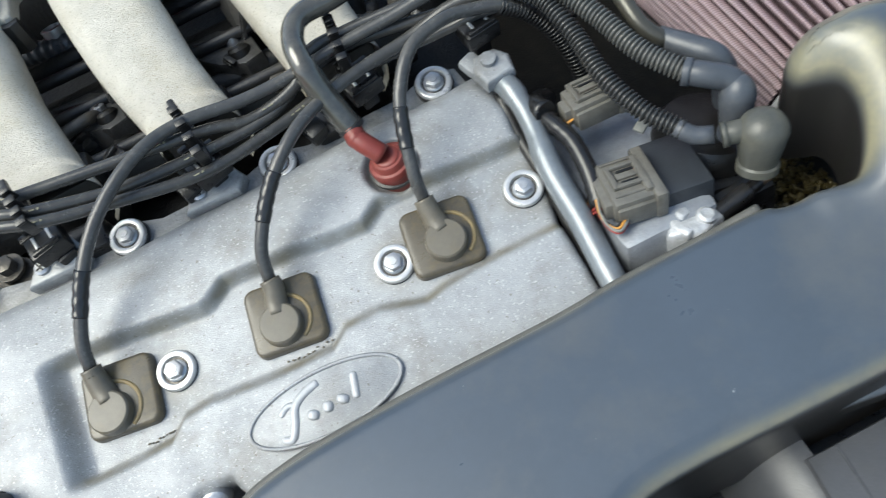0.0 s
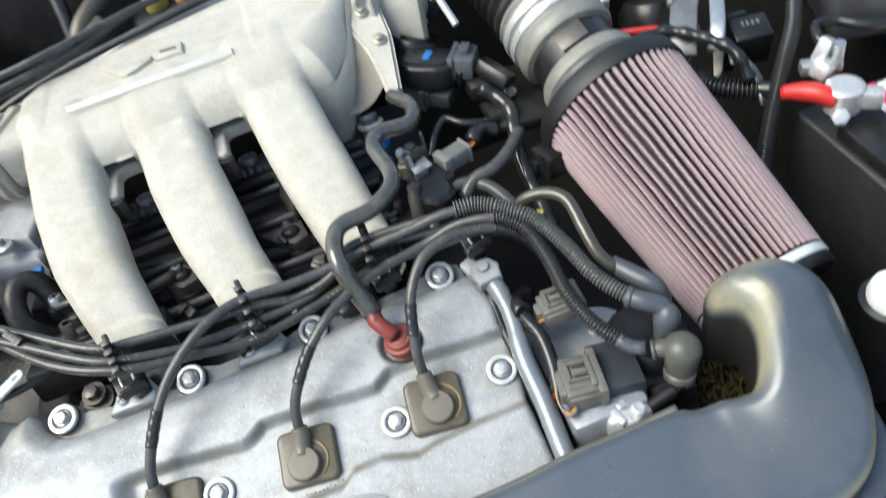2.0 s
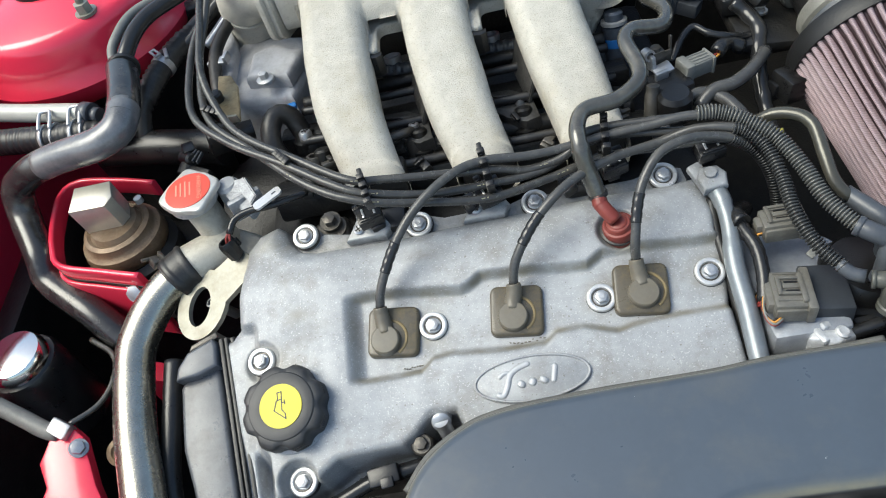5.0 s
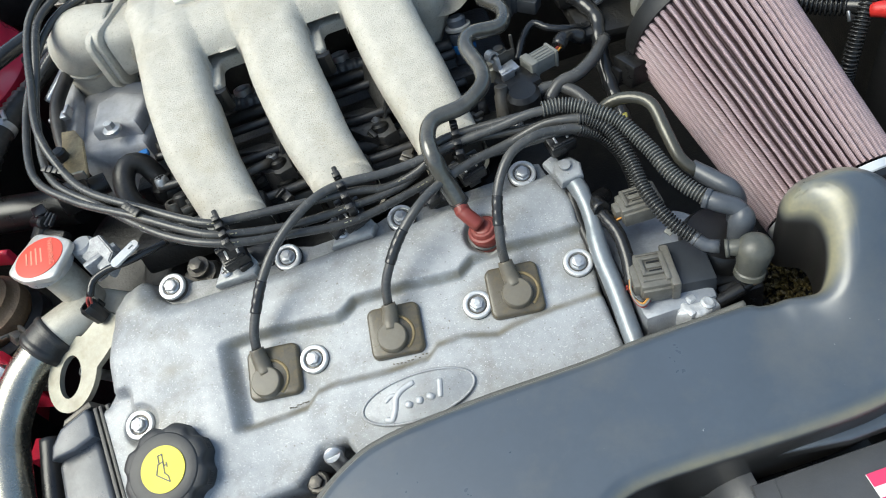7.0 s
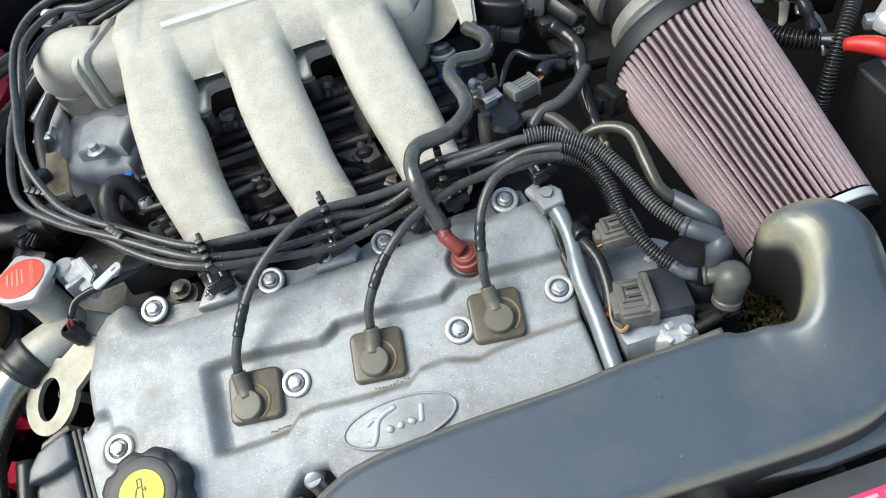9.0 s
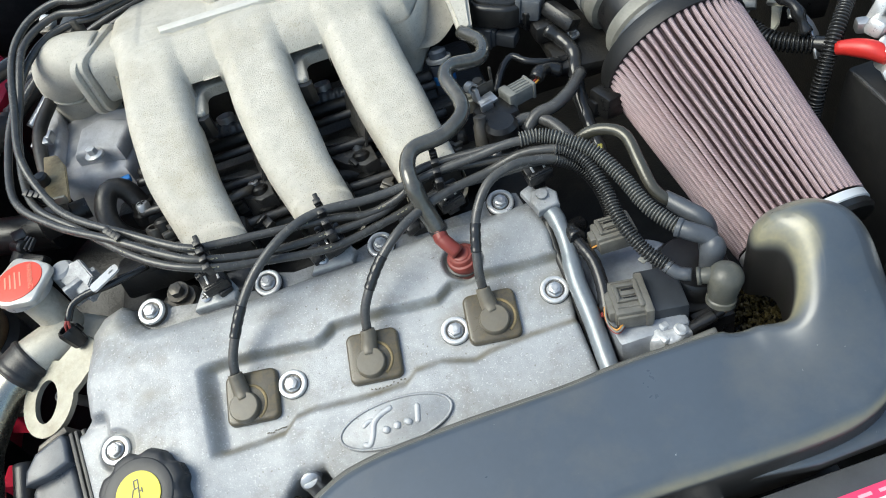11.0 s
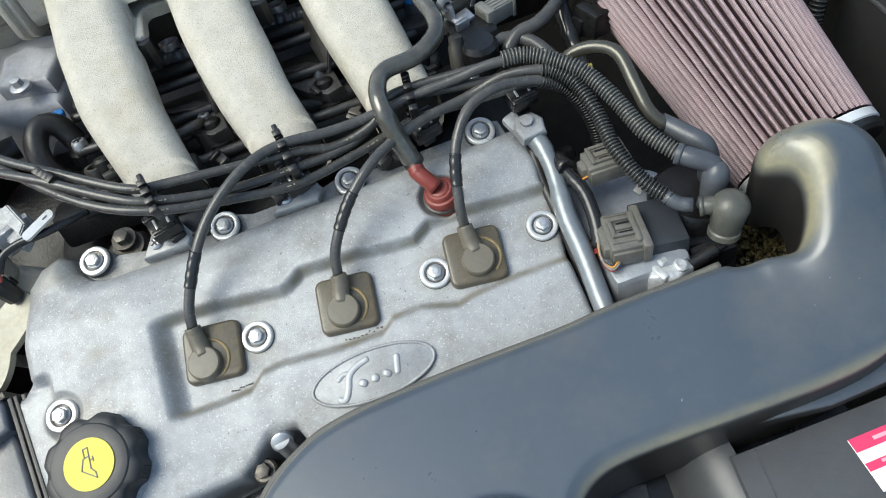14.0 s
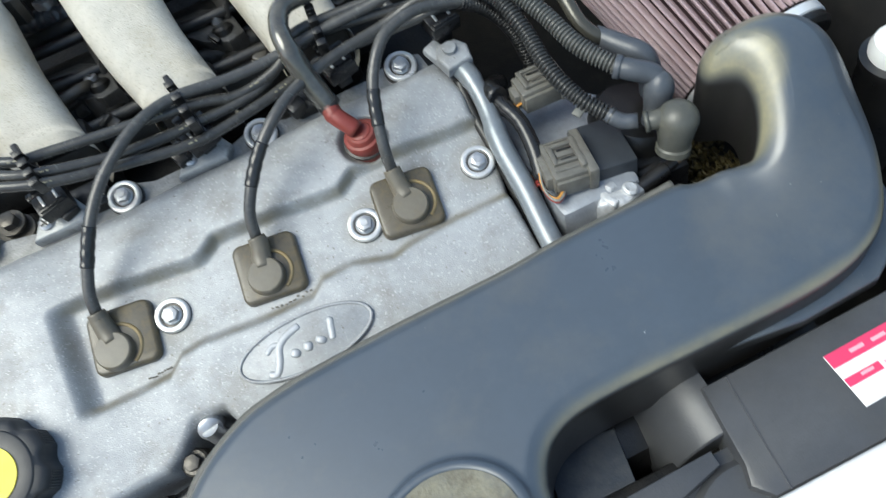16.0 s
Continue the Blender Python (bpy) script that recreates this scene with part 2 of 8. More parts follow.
OLIVESTEEL = mat("olive_plated_steel", (0.37, 0.36, 0.30), (0.26, 0.25, 0.21), 0.42, 0.5, 70, 0.2, 700, (0.18, 0.15, 0.10), 0.4, 40)


# ---- mesh helpers ----
def spline(pts, step=0.004, closed=False):
    """Catmull-Rom through the points, resampled."""
    p = [Vector(q) for q in pts]
    k = len(p)
    out = []
    for i in range(k if closed else k - 1):
        a, b = p[i], p[(i + 1) % k]
        z = p[i - 1] if closed or i > 0 else a * 2 - b
        c = p[(i + 2) % k] if closed or i + 2 < k else b * 2 - a
        n = max(2, int((b - a).length / step))
        for j in range(n):
            t = j / n
            out.append(0.5 * (2 * a + (b - z) * t + (2 * z - 5 * a + 4 * b - c) * t * t + (3 * a - z - 3 * b + c) * t ** 3))
    if not closed:
        out.append(p[-1].copy())
    return out


def sweep(path, section, caps=True):
    """section(i, s): a ring of (x, y) for the i-th place, s metres along."""
    bm = bmesh.new()
    rings, s = [], 0.0
    t0 = (path[1] - path[0]).normalized()
    up = Vector((0, 0, 1)) if abs(t0.z) < 0.9 else Vector((0, 1, 0))
    right = t0.cross(up).normalized()
    for i, q in enumerate(path):
        a, b = path[max(i - 1, 0)], path[min(i + 1, len(path) - 1)]
        t = (b - a).normalized()
        right = (right - t * right.dot(t)).normalized()
        side = right.cross(t)
        if i:
            s += (q - path[i - 1]).length
        rings.append([bm.verts.new(q + right * x + side * y) for x, y in section(i, s)])
    n = len(rings[0])
    for r1, r2 in zip(rings, rings[1:]):
        for j in range(n):
            f = bm.faces.new((r1[j], r1[(j + 1) % n], r2[(j + 1) % n], r2[j]))
            f.smooth = True
    if caps:
        bm.faces.new(rings[0][::-1])
        bm.faces.new(rings[-1])
    return bm


def ring(r, n=14):
    return [(r * math.cos(2 * math.pi * k / n), r * math.sin(2 * math.pi * k / n)) for k in range(n)]


def tube(pts, r, n=14, step=0.004, swell=None):
    """A round hose; swell(s): a factor on the radius."""
    return sweep(spline(pts, step), lambda i, s: ring(r * (swell(s) if swell else 1), n))


def conduit(pts, r, pitch=0.0034, n=16):
    """Corrugated tube: flat-topped ribs with narrow grooves."""
    path = spline(pts, pitch / 8)
    return sweep(path, lambda i, s: ring(r * (0.98, 1.06, 1.07, 1.06, 0.98, 0.76, 0.64, 0.76)[i % 8], n))


def lathe(profile, n=32):
    """Rings of (radius, z) about z."""
    bm = bmesh.new()
    rows = []
    for r, z in profile:
        rows.append([bm.verts.new((r * math.cos(2 * math.pi * k / n), r * math.sin(2 * math.pi * k / n), z)) for k in range(n)] if r > 1e-6 else [bm.verts.new((0, 0, z))])
    for a, b in zip(rows, rows[1:]):
        for k in range(n):
            j = (k + 1) % n
            vs = [a[k % len(a)], a[j % len(a)], b[j % len(b)], b[k % len(b)]]
            vs = list(dict.fromkeys(vs))
            if len(vs) > 2:
                bm.faces.new(vs)
    smooth_by_angle(bm)
    return bm


def smooth_by_angle(bm, limit=35):
    bmesh.ops.recalc_face_normals(bm, faces=bm.faces)
    for f in bm.faces:
        f.smooth = True
    for e in bm.edges:
        if len(e.link_faces) == 2 and e.calc_face_angle(0) > radians(limit):
            e.smooth = False
    return bm


def prism(outline, z0, z1, bevel=0.0, seg=2, taper=1.0):
    """An outline of (x, y) from z0 to z1 with a rounded top edge."""
    bm = bmesh.new()
    k = len(outline)
    cx, cy = sum(p[0] for p in outline) / k, sum(p[1] for p in outline) / k
    low = [bm.verts.new((x, y, z0)) for x, y in outline]
    top = [bm.verts.new((cx + (x - cx) * taper, cy + (y - cy) * taper, z1)) for x, y in outline]
    f = bm.faces.new(top)
    bm.faces.new(low[::-1])
    for i in range(k):
        j = (i + 1) % k
        bm.faces.new((low[i], low[j], top[j], top[i]))
    bmesh.ops.recalc_face_normals(bm, faces=bm.faces)
    if bevel:
        bmesh.ops.bevel(bm, geom=list(f.edges), offset=bevel, segments=seg, profile=0.5, affect="EDGES", clamp_overlap=True)
    return smooth_by_angle(bm)


def block(sx, sy, sz, bevel=0.001, seg=2):
    """A box with rounded edges, its middle at the origin."""
    bm = bmesh.new()
    bmesh.ops.create_cube(bm, size=1, matrix=Matrix.Diagonal((sx, sy, sz, 1)))
    if bevel:
        bmesh.ops.bevel(bm, geom=list(bm.edges), offset=bevel, segments=seg, profile=0.5, affect="EDGES", clamp_overlap=True)
    return smooth_by_angle(bm)


def rounded(w, h, r, n=5):
    """The outline of a rounded rectangle."""
    out = []
    for cx, cy, a in ((w / 2 - r, h / 2 - r, 0), (-w / 2 + r, h / 2 - r, 90), (-w / 2 + r, -h / 2 + r, 180), (w / 2 - r, -h / 2 + r, 270)):
        for k in range(n + 1):
            t = radians(a + 90 * k / n)
            out.append((cx + r * math.cos(t), cy + r * math.sin(t)))
    return out


def moved(bm, x=0, y=0, z=0, rx=0, ry=0, rz=0):
    bmesh.ops.transform(bm, matrix=pose(x, y, z, rx, ry, rz), verts=bm.verts)
    return bm


def plate(corners, thick, bevel=0.0012):
    """A plate through the corners, thickened downwards along its normal."""
    bm = bmesh.new()
    f = bm.faces.new([bm.verts.new(c) for c in corners])
    f.normal_update()
    nrm = f.normal.copy() if f.normal.z > 0 else -f.normal
    g = bmesh.ops.extrude_face_region(bm, geom=[f])
    bmesh.ops.translate(bm, vec=-nrm * thick, verts=[v for v in g["geom"] if isinstance(v, bmesh.types.BMVert)])
    bmesh.ops.recalc_face_normals(bm, faces=bm.faces)
    if bevel:
        bmesh.ops.bevel(bm, geom=bm.edges[:], offset=bevel, segments=2, affect="EDGES", clamp_overlap=True)
    smooth_by_angle(bm)
    return bm


def joined(*bms):
    """Several pieces of one part as one bmesh."""
    out = bms[0]
    for b in bms[1:]:
        me = bpy.data.meshes.new("tmp")
        b.to_mesh(me)
        out.from_mesh(me)
        b.free()
        bpy.data.meshes.remove(me)
    return out


def along(a, b):
    """The turn that brings z onto the way from a to b, at a."""
    a, b = Vector(a), Vector(b)
    return Matrix.Translation(a) @ (b - a).to_track_quat("Z", "Y").to_matrix().to_4x4()


def put_at(bm, m):
    bmesh.ops.transform(bm, matrix=m, verts=bm.verts)
    return bm


def heightfield(outline, top, radius, drop, cell=0.0015, slope=7.0, pad=0.012, inner=None):
    """A cast or moulded shell seen from above: inside the outline it lies at top(x, y), its rim rounded by radius(x, y), and outside it falls away by drop."""
    P = np.array(outline, float)
    xs = np.arange(P[:, 0].min() - pad, P[:, 0].max() + pad, cell)
    ys = np.arange(P[:, 1].min() - pad, P[:, 1].max() + pad, cell)
    X, Y = np.meshgrid(xs, ys, indexing="ij")
    dist, inside = np.full(X.shape, 9.0), np.zeros(X.shape, bool)
    for (ax, ay), (bx, by) in zip(P, np.roll(P, -1, 0)):
        ex, ey = bx - ax, by - ay
        t = np.clip(((X - ax) * ex + (Y - ay) * ey) / (ex * ex + ey * ey + 1e-12), 0, 1)
        dist = np.minimum(dist, np.hypot(X - ax - t * ex, Y - ay - t * ey))
        cross = (ay > Y) != (by > Y)
        inside ^= cross & (X < (bx - ax) * (Y - ay) / (by - ay + 1e-12) + ax)
    d = np.where(inside, dist, -dist)
    T, R = top(X, Y), radius(X, Y)
    k = np.clip(d, 0, None)
    dip = np.where(k < R, R - np.sqrt(np.clip(R * R - (R - k) ** 2, 0, None)), 0)
    Z = T - dip - np.clip(-d, 0, None) * slope
    Z = np.maximum(Z, T - R - drop)
    keep = (d > -(drop / slope + 2.2 * cell)) if inner is None else d > R * inner
    face = keep[:-1, :-1] | keep[1:, :-1] | keep[:-1, 1:] | keep[1:, 1:]
    used = np.zeros(X.shape, bool)
    for a, b in ((0, 0), (1, 0), (0, 1), (1, 1)):
        used[a:a + face.shape[0], b:b + face.shape[1]] |= face
    index = np.full(X.shape, -1)
    index[used] = np.arange(used.sum())
    verts = np.stack([X[used], Y[used], Z[used]], 1)
    i, j = np.nonzero(face)
    faces = np.stack([index[i, j], index[i + 1, j], index[i + 1, j + 1], index[i, j + 1]], 1)
    me = bpy.data.meshes.new("shell")
    me.from_pydata(verts.tolist(), [], faces.tolist())
    me.polygons.foreach_set("use_smooth", [True] * len(me.polygons))
    rim = np.where(d > -0.002, np.clip(1.10 - d / (R * 0.85), 0, 1), 0)
    me.attributes.new("rim", "FLOAT", "POINT").data.foreach_set("value", rim[used].astype(np.float32))
    return me


def softened(outline, rounds=2):
    """The closed outline with its corners cut."""
    P = np.array(outline, float)
    for _ in range(rounds):
        Q = np.roll(P, -1, 0)
        P = np.stack([0.75 * P + 0.25 * Q, 0.25 * P + 0.75 * Q], 1).reshape(-1, 2)
    return P


def moulded(outline, top, radius, drop, dust, band, cell=0.0015):
    """A moulded shell: a flat top, and along its outline a rounded rim that ends in a straight wall."""
    P = softened(outline)
    seg = np.hypot(*(np.roll(P, -1, 0) - P).T)
    at = np.concatenate([[0], np.cumsum(seg)])
    u = np.arange(0, at[-1], 0.0014)
    loop = np.stack([np.interp(u, at, np.append(P[:, k], P[0, k])) for k in (0, 1)], 1)
    tan = np.roll(loop, -2, 0) - np.roll(loop, 2, 0)
    tan /= np.hypot(*tan.T)[:, None]
    area = np.sum(P[:, 0] * np.roll(P[:, 1], -1) - np.roll(P[:, 0], -1) * P[:, 1])
    inward = np.stack([-tan[:, 1], tan[:, 0]], 1) * np.sign(area)
    R0 = radius(loop[:, 0], loop[:, 1])
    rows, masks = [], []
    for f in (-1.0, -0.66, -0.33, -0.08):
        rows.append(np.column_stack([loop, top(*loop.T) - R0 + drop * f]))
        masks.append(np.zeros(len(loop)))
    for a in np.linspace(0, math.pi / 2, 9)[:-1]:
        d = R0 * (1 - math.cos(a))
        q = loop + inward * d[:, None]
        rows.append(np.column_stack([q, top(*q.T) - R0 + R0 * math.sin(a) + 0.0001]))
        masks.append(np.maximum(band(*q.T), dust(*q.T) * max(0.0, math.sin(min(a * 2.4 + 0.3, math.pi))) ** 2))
    n = len(loop)
    faces = [(k * n + i, k * n + (i + 1) % n, (k + 1) * n + (i + 1) % n, (k + 1) * n + i) for k in range(len(rows) - 1) for i in range(n)]
    if area < 0:
        faces = [f[::-1] for f in faces]
    strip = bpy.data.meshes.new("rim")
    strip.from_pydata(np.concatenate(rows).tolist(), [], faces)
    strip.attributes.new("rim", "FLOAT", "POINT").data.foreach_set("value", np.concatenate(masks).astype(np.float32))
    shell = heightfield(P, top, radius, drop, cell, 10.0, 0.01, 0.68)
    co = np.array([v.co[:] for v in shell.vertices])
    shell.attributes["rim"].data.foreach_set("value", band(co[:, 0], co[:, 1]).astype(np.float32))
    bm = bmesh.new()
    bm.from_mesh(shell)
    bm.from_mesh(strip)
    me = bpy.data.meshes.new("moulded")
    bm.to_mesh(me)
    me.polygons.foreach_set("use_smooth", [True] * len(me.polygons))
    return me


# ---- things and parts ----
def thing(name, label, category, base=(0, 0, 0), frame_of=BAY, group="", kind=""):
    ob = new(name)
    ob.empty_display_size = 0.02
    ob.matrix_world = frame_of @ Matrix.Translation(base)
    ob["base"] = base
    return tagged(ob, label, category, group, kind)


def part(name, shape, material, parent, label=""):
    """Links a bmesh or mesh, in the coordinates of its thing's frame, as one mesh under a thing or a part."""
    root, lift = parent, Vector((0, 0, 0))
    while root is not None:
        if "base" in root:
            lift = Vector(root["base"])
        root = root.parent
    if isinstance(shape, bmesh.types.BMesh):
        me = bpy.data.meshes.new(name)
        shape.to_mesh(me)
        shape.free()
    else:
        me = shape
        me.name = name
    me.transform(Matrix.Translation(-lift))
    me.materials.append(material)
    ob = new(name, me)
    ob.parent = parent
    return tagged(ob, label)


def whole(name, shape, material, label, category, frame_of=BAY, group="", kind=""):
    """A thing of one mesh."""
    if isinstance(shape, bmesh.types.BMesh):
        me = bpy.data.meshes.new(name)
        shape.to_mesh(me)
        shape.free()
    else:
        me = shape
        me.name = name
    me.materials.append(material)
    xs = [v.co for v in me.vertices]
    mid = Vector((sum(c.x for c in xs) / len(xs), sum(c.y for c in xs) / len(xs), min(c.z for c in xs)))
    me.transform(Matrix.Translation(-mid))
    ob = new(name, me)
    ob.matrix_world = frame_of @ Matrix.Translation(mid)
    return tagged(ob, label, category, group, kind)


def step(a, b, x):
    t = np.clip((x - a) / (b - a), 0, 1)
    return t * t * (3 - 2 * t)


def hexagon(r, h):
    return prism(ring(r, 6), 0, h, 0.0006)


# ================= the engine =================
# ---- front valve cover ----
COVER_RIM = [(-0.224, 0.028), (-0.225, 0.078), (-0.220, 0.100), (-0.208, 0.113), (-0.190, 0.117), (-0.182, 0.110), (-0.178, 0.098), (-0.170, 0.090),
             (-0.158, 0.087), (-0.11, 0.087), (-0.081, 0.087), (-0.027, 0.089), (0.025, 0.089), (0.074, 0.091), (0.135, 0.090), (0.158, 0.091),
             (0.166, 0.084), (0.160, 0.040), (0.163, 0.032), (0.160, 0.0), (0.156, -0.022), (0.157, -0.06), (0.156, -0.088), (0.0, -0.090), (-0.048, -0.086),
             (-0.056, -0.066), (-0.074, -0.065), (-0.086, -0.077), (-0.098, -0.0845), (-0.131, -0.0865), (-0.148, -0.088), (-0.164, -0.099), (-0.196, -0.110),
             (-0.206, -0.125), (-0.224, -0.125), (-0.232, -0.06), (-0.240, 0.0), (-0.243, 0.020)]
TROUGH_UP = [(-0.40, 0.036), (-0.111, 0.036), (-0.084, 0.034), (-0.040, 0.028), (-0.034, 0.030), (-0.023, 0.037), (0.018, 0.035), (0.036, 0.032),
             (0.060, 0.030), (0.073, 0.038), (0.103, 0.038), (0.142, 0.034), (0.3, 0.034)]
TROUGH_LOW = [(-0.40, -0.031), (-0.099, -0.032), (-0.078, -0.031), (-0.068, -0.022), (-0.051, -0.021), (-0.012, -0.025), (0.018, -0.025), (0.028, -0.018),
              (0.048, -0.017), (0.073, -0.025), (0.085, -0.022), (0.119, -0.020), (0.3, -0.022)]


def cover_top(x, y):
    up = np.interp(x, *zip(*TROUGH_UP))
    low = np.interp(x, *zip(*TROUGH_LOW))
    inside = step(-0.0042, 0.0040, up - y) * step(-0.0042, 0.0040, y - low) * step(-0.136, -0.121, x)
    z = -0.0075 - 0.0085 * inside
    z = z + 0.003 * step(-0.10, -0.15, x) * (1 - inside)
    z = z - 0.004 * step(0.05, 0.09, y) - 0.003 * step(-0.045, -0.09, y)
    # the low flange along the belt end, and the hollows of the bolts
    z = z - 0.010 * step(-0.205, -0.214, x) * step(0.030, 0.022, y)
    for bx, by, r, deep in ((-0.205, -0.003, 0.014, 0.004), (-0.180, -0.098, 0.013, 0.0125), (0.0885, 0.0540, 0.0145, 0.007)):
        z = z - deep * step(r + 0.003, r - 0.002, np.hypot(x - bx, y - by))
    # the groove below the filler
    z = z - 0.020 * step(0.008, 0.004, np.abs(x + 0.207 + 0.10 * (y + 0.09))) * step(-0.070, -0.085, y)
    return z


def cover_round(x, y):
    return 0.006 + 0.012 * step(0.05, 0.085, y) + 0.004 * step(-0.19, -0.21, x)


cover = thing("valve_cover", "cast aluminium engine valve cover, stained and bolted down", "engine cover", (0, 0, -0.05), COVER)
shell = heightfield(COVER_RIM, cover_top, cover_round, 0.040)
VX, VY = np.array([v.co[:2] for v in shell.vertices]).T
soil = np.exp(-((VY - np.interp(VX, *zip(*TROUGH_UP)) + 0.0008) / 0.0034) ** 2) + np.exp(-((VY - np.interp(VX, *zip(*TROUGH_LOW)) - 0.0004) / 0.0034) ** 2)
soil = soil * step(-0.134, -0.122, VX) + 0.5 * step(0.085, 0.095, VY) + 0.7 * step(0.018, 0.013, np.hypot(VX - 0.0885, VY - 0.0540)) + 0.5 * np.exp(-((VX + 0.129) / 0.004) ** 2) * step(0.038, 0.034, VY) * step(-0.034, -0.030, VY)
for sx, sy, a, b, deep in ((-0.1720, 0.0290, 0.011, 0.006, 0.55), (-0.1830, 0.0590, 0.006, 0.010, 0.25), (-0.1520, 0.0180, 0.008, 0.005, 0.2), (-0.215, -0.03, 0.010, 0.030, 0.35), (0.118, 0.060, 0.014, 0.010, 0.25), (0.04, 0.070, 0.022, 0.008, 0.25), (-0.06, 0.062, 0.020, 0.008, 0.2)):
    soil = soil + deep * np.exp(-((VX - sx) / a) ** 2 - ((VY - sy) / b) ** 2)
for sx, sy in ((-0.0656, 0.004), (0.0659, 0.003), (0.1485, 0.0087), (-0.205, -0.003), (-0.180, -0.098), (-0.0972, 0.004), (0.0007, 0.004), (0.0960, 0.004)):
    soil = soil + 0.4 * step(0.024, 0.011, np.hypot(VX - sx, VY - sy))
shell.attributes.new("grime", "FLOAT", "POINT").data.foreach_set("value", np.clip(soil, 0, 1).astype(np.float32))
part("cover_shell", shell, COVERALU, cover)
EARS = [(-0.166, 0.1025), (-0.0674, 0.0935), (0.030, 0.0935), (0.134, 0.0955)]
for ex, ey in EARS:
    part("bolt_ear", moved(lathe([(0.0, -0.05), (0.013, -0.05), (0.012, -0.022), (0.011, -0.020), (0, -0.020)], 24), ex, ey, 0), ALU, cover)
part("rear_flange", prism([(-0.176, 0.080), (-0.176, 0.098), (-0.150, 0.1035), (-0.118, 0.097), (-0.085, 0.098), (-0.066, 0.105), (-0.046, 0.098), (0.010, 0.099), (0.030, 0.105), (0.050, 0.099), (0.112, 0.100), (0.134, 0.107), (0.150, 0.102), (0.154, 0.080)], -0.045, -0.0228, 0.0015, 2), mat("dusty_flange", (0.30, 0.302, 0.298), (0.18, 0.181, 0.178), 0.5, 0.1, 60, 0.6, 500, (0.07, 0.065, 0.058), 0.6, 50), cover, "dusty flange along the back edge")
BOLTS = [(x, y, -0.019) for x, y in EARS] + [(-0.0656, 0.004, -0.016), (0.0659, 0.003, -0.016), (0.1485, 0.0087, -0.016),
         (-0.205, -0.003, -0.0090), (-0.180, -0.098, -0.022)]
for bx, by, bz in BOLTS:
    w = part("washer", moved(lathe([(0.0096, -0.0006), (0.0112, 0.0002), (0.0114, 0.0018), (0.0106, 0.0030), (0.0092, 0.0034), (0.0078, 0.0030), (0.0071, 0.0008), (0, 0.0006)], 36), bx, by, bz), STEEL, cover, "bright plated washer")
    # black ring and dark groove draw the grommet and its shadow
    part("dark_ring", moved(lathe([(0.0108, -0.004), (0.0119, -0.004), (0.0119, -0.0003), (0.0115, 0.0002), (0.0108, 0.0003)], 36), bx, by, bz), RUBBER, w, "thin black ring for the grommet and its shadow")
    part("groove", moved(lathe([(0.0058, 0.0004), (0.0058, 0.0010), (0.0073, 0.0010), (0.0073, 0.0004)], 32), bx, by, bz), DARKSTEEL, w)
    h = joined(lathe([(0.0062, 0), (0.0062, 0.0022), (0.0054, 0.0030), (0, 0.0030)], 28), moved(prism(ring(0.0052, 6), 0, 0.0042, 0.0007, 2), z=0.0026), moved(lathe([(0.0026, 0.0066), (0.0024, 0.0072), (0, 0.0072)], 16)))
    part("bolt_head", moved(h, bx, by, bz, 0, 0, 37 * bx * 100 % 60), ZINC, w)
part("front_bolt", moved(joined(lathe([(0.0085, -0.03), (0.0085, 0.0), (0.0072, 0.0015), (0, 0.0015)], 24), moved(hexagon(0.0052, 0.0055), z=0.001)), -0.0865, -0.0835, -0.0215), DARKSTEEL, cover, "dull grey bolt at the front edge")
# raised oval badge
oval = [(0.0425 * math.cos(a) + 0.004, 0.0165 * math.sin(a) - 0.0505) for a in np.linspace(0, 2 * math.pi, 64, endpoint=False)]
badge = part("badge", prism(oval, -0.0130, -0.0064, 0.0003), ALU, cover)
rim = sweep([Vector((x, y, -0.0064)) for x, y in oval + oval[:2]], lambda i, s: ring(0.0011, 8), False)
part("badge_rim", rim, ALU, badge)
BRIGHT = mat("rubbed_cast", (0.45, 0.46, 0.475), (0.36, 0.37, 0.38), 0.42, 0.2, 90, 0.2, 1500)


def pill(pts, w):
    """A low raised bar with round ends."""
    path = spline(pts, 0.0006)
    n = len(path) - 1
    return sweep(path, lambda i, s: [(p * f, q * f * 0.6) for f in (max(0.05, (1 - abs(2 * min(max(i / n, 0.0), 1.0) - 1) ** (n / 2.5 if n > 12 else 3)) ** 0.5),) for p, q in ring(w, 12)])


for stroke, w in (([(-0.0240, -0.0590), (-0.0190, -0.0610), (-0.0150, -0.0550), (-0.0120, -0.0470), (-0.0060, -0.0425), (0.0040, -0.0395)], 0.0024),
                  ([(-0.0210, -0.0480), (-0.0150, -0.0445), (-0.0090, -0.0470)], 0.0018),
                  ([(-0.0060, -0.0570), (-0.0030, -0.0520)], 0.0034), ([(0.0030, -0.0570), (0.0050, -0.0510)], 0.0030), ([(0.0110, -0.0560), (0.0140, -0.0515)], 0.0036), ([(0.0190, -0.0570), (0.0225, -0.0430)], 0.0022)):
    part("relief_stroke", pill([(x, y + 0.0005, -0.0066) for x, y in stroke], w), BRIGHT, badge)
# residue left along the foot of the trough
for a, b in ((-0.092, -0.074), (-0.008, 0.018), (0.092, 0.120)):
    bits = [moved(block(random.uniform(0.0008, 0.0022), 0.0009, 0.0006, 0.0002, 1), a + (b - a) * k / 9, -0.0205 - 0.006 * (a < -0.05) + random.uniform(-0.0010, 0.0010), -0.0154, 0, 0, random.uniform(-30, 30)) for k in range(10)]
    part("sealant_residue", joined(*bits), GASKET, cover, "dark crumbling sealant")

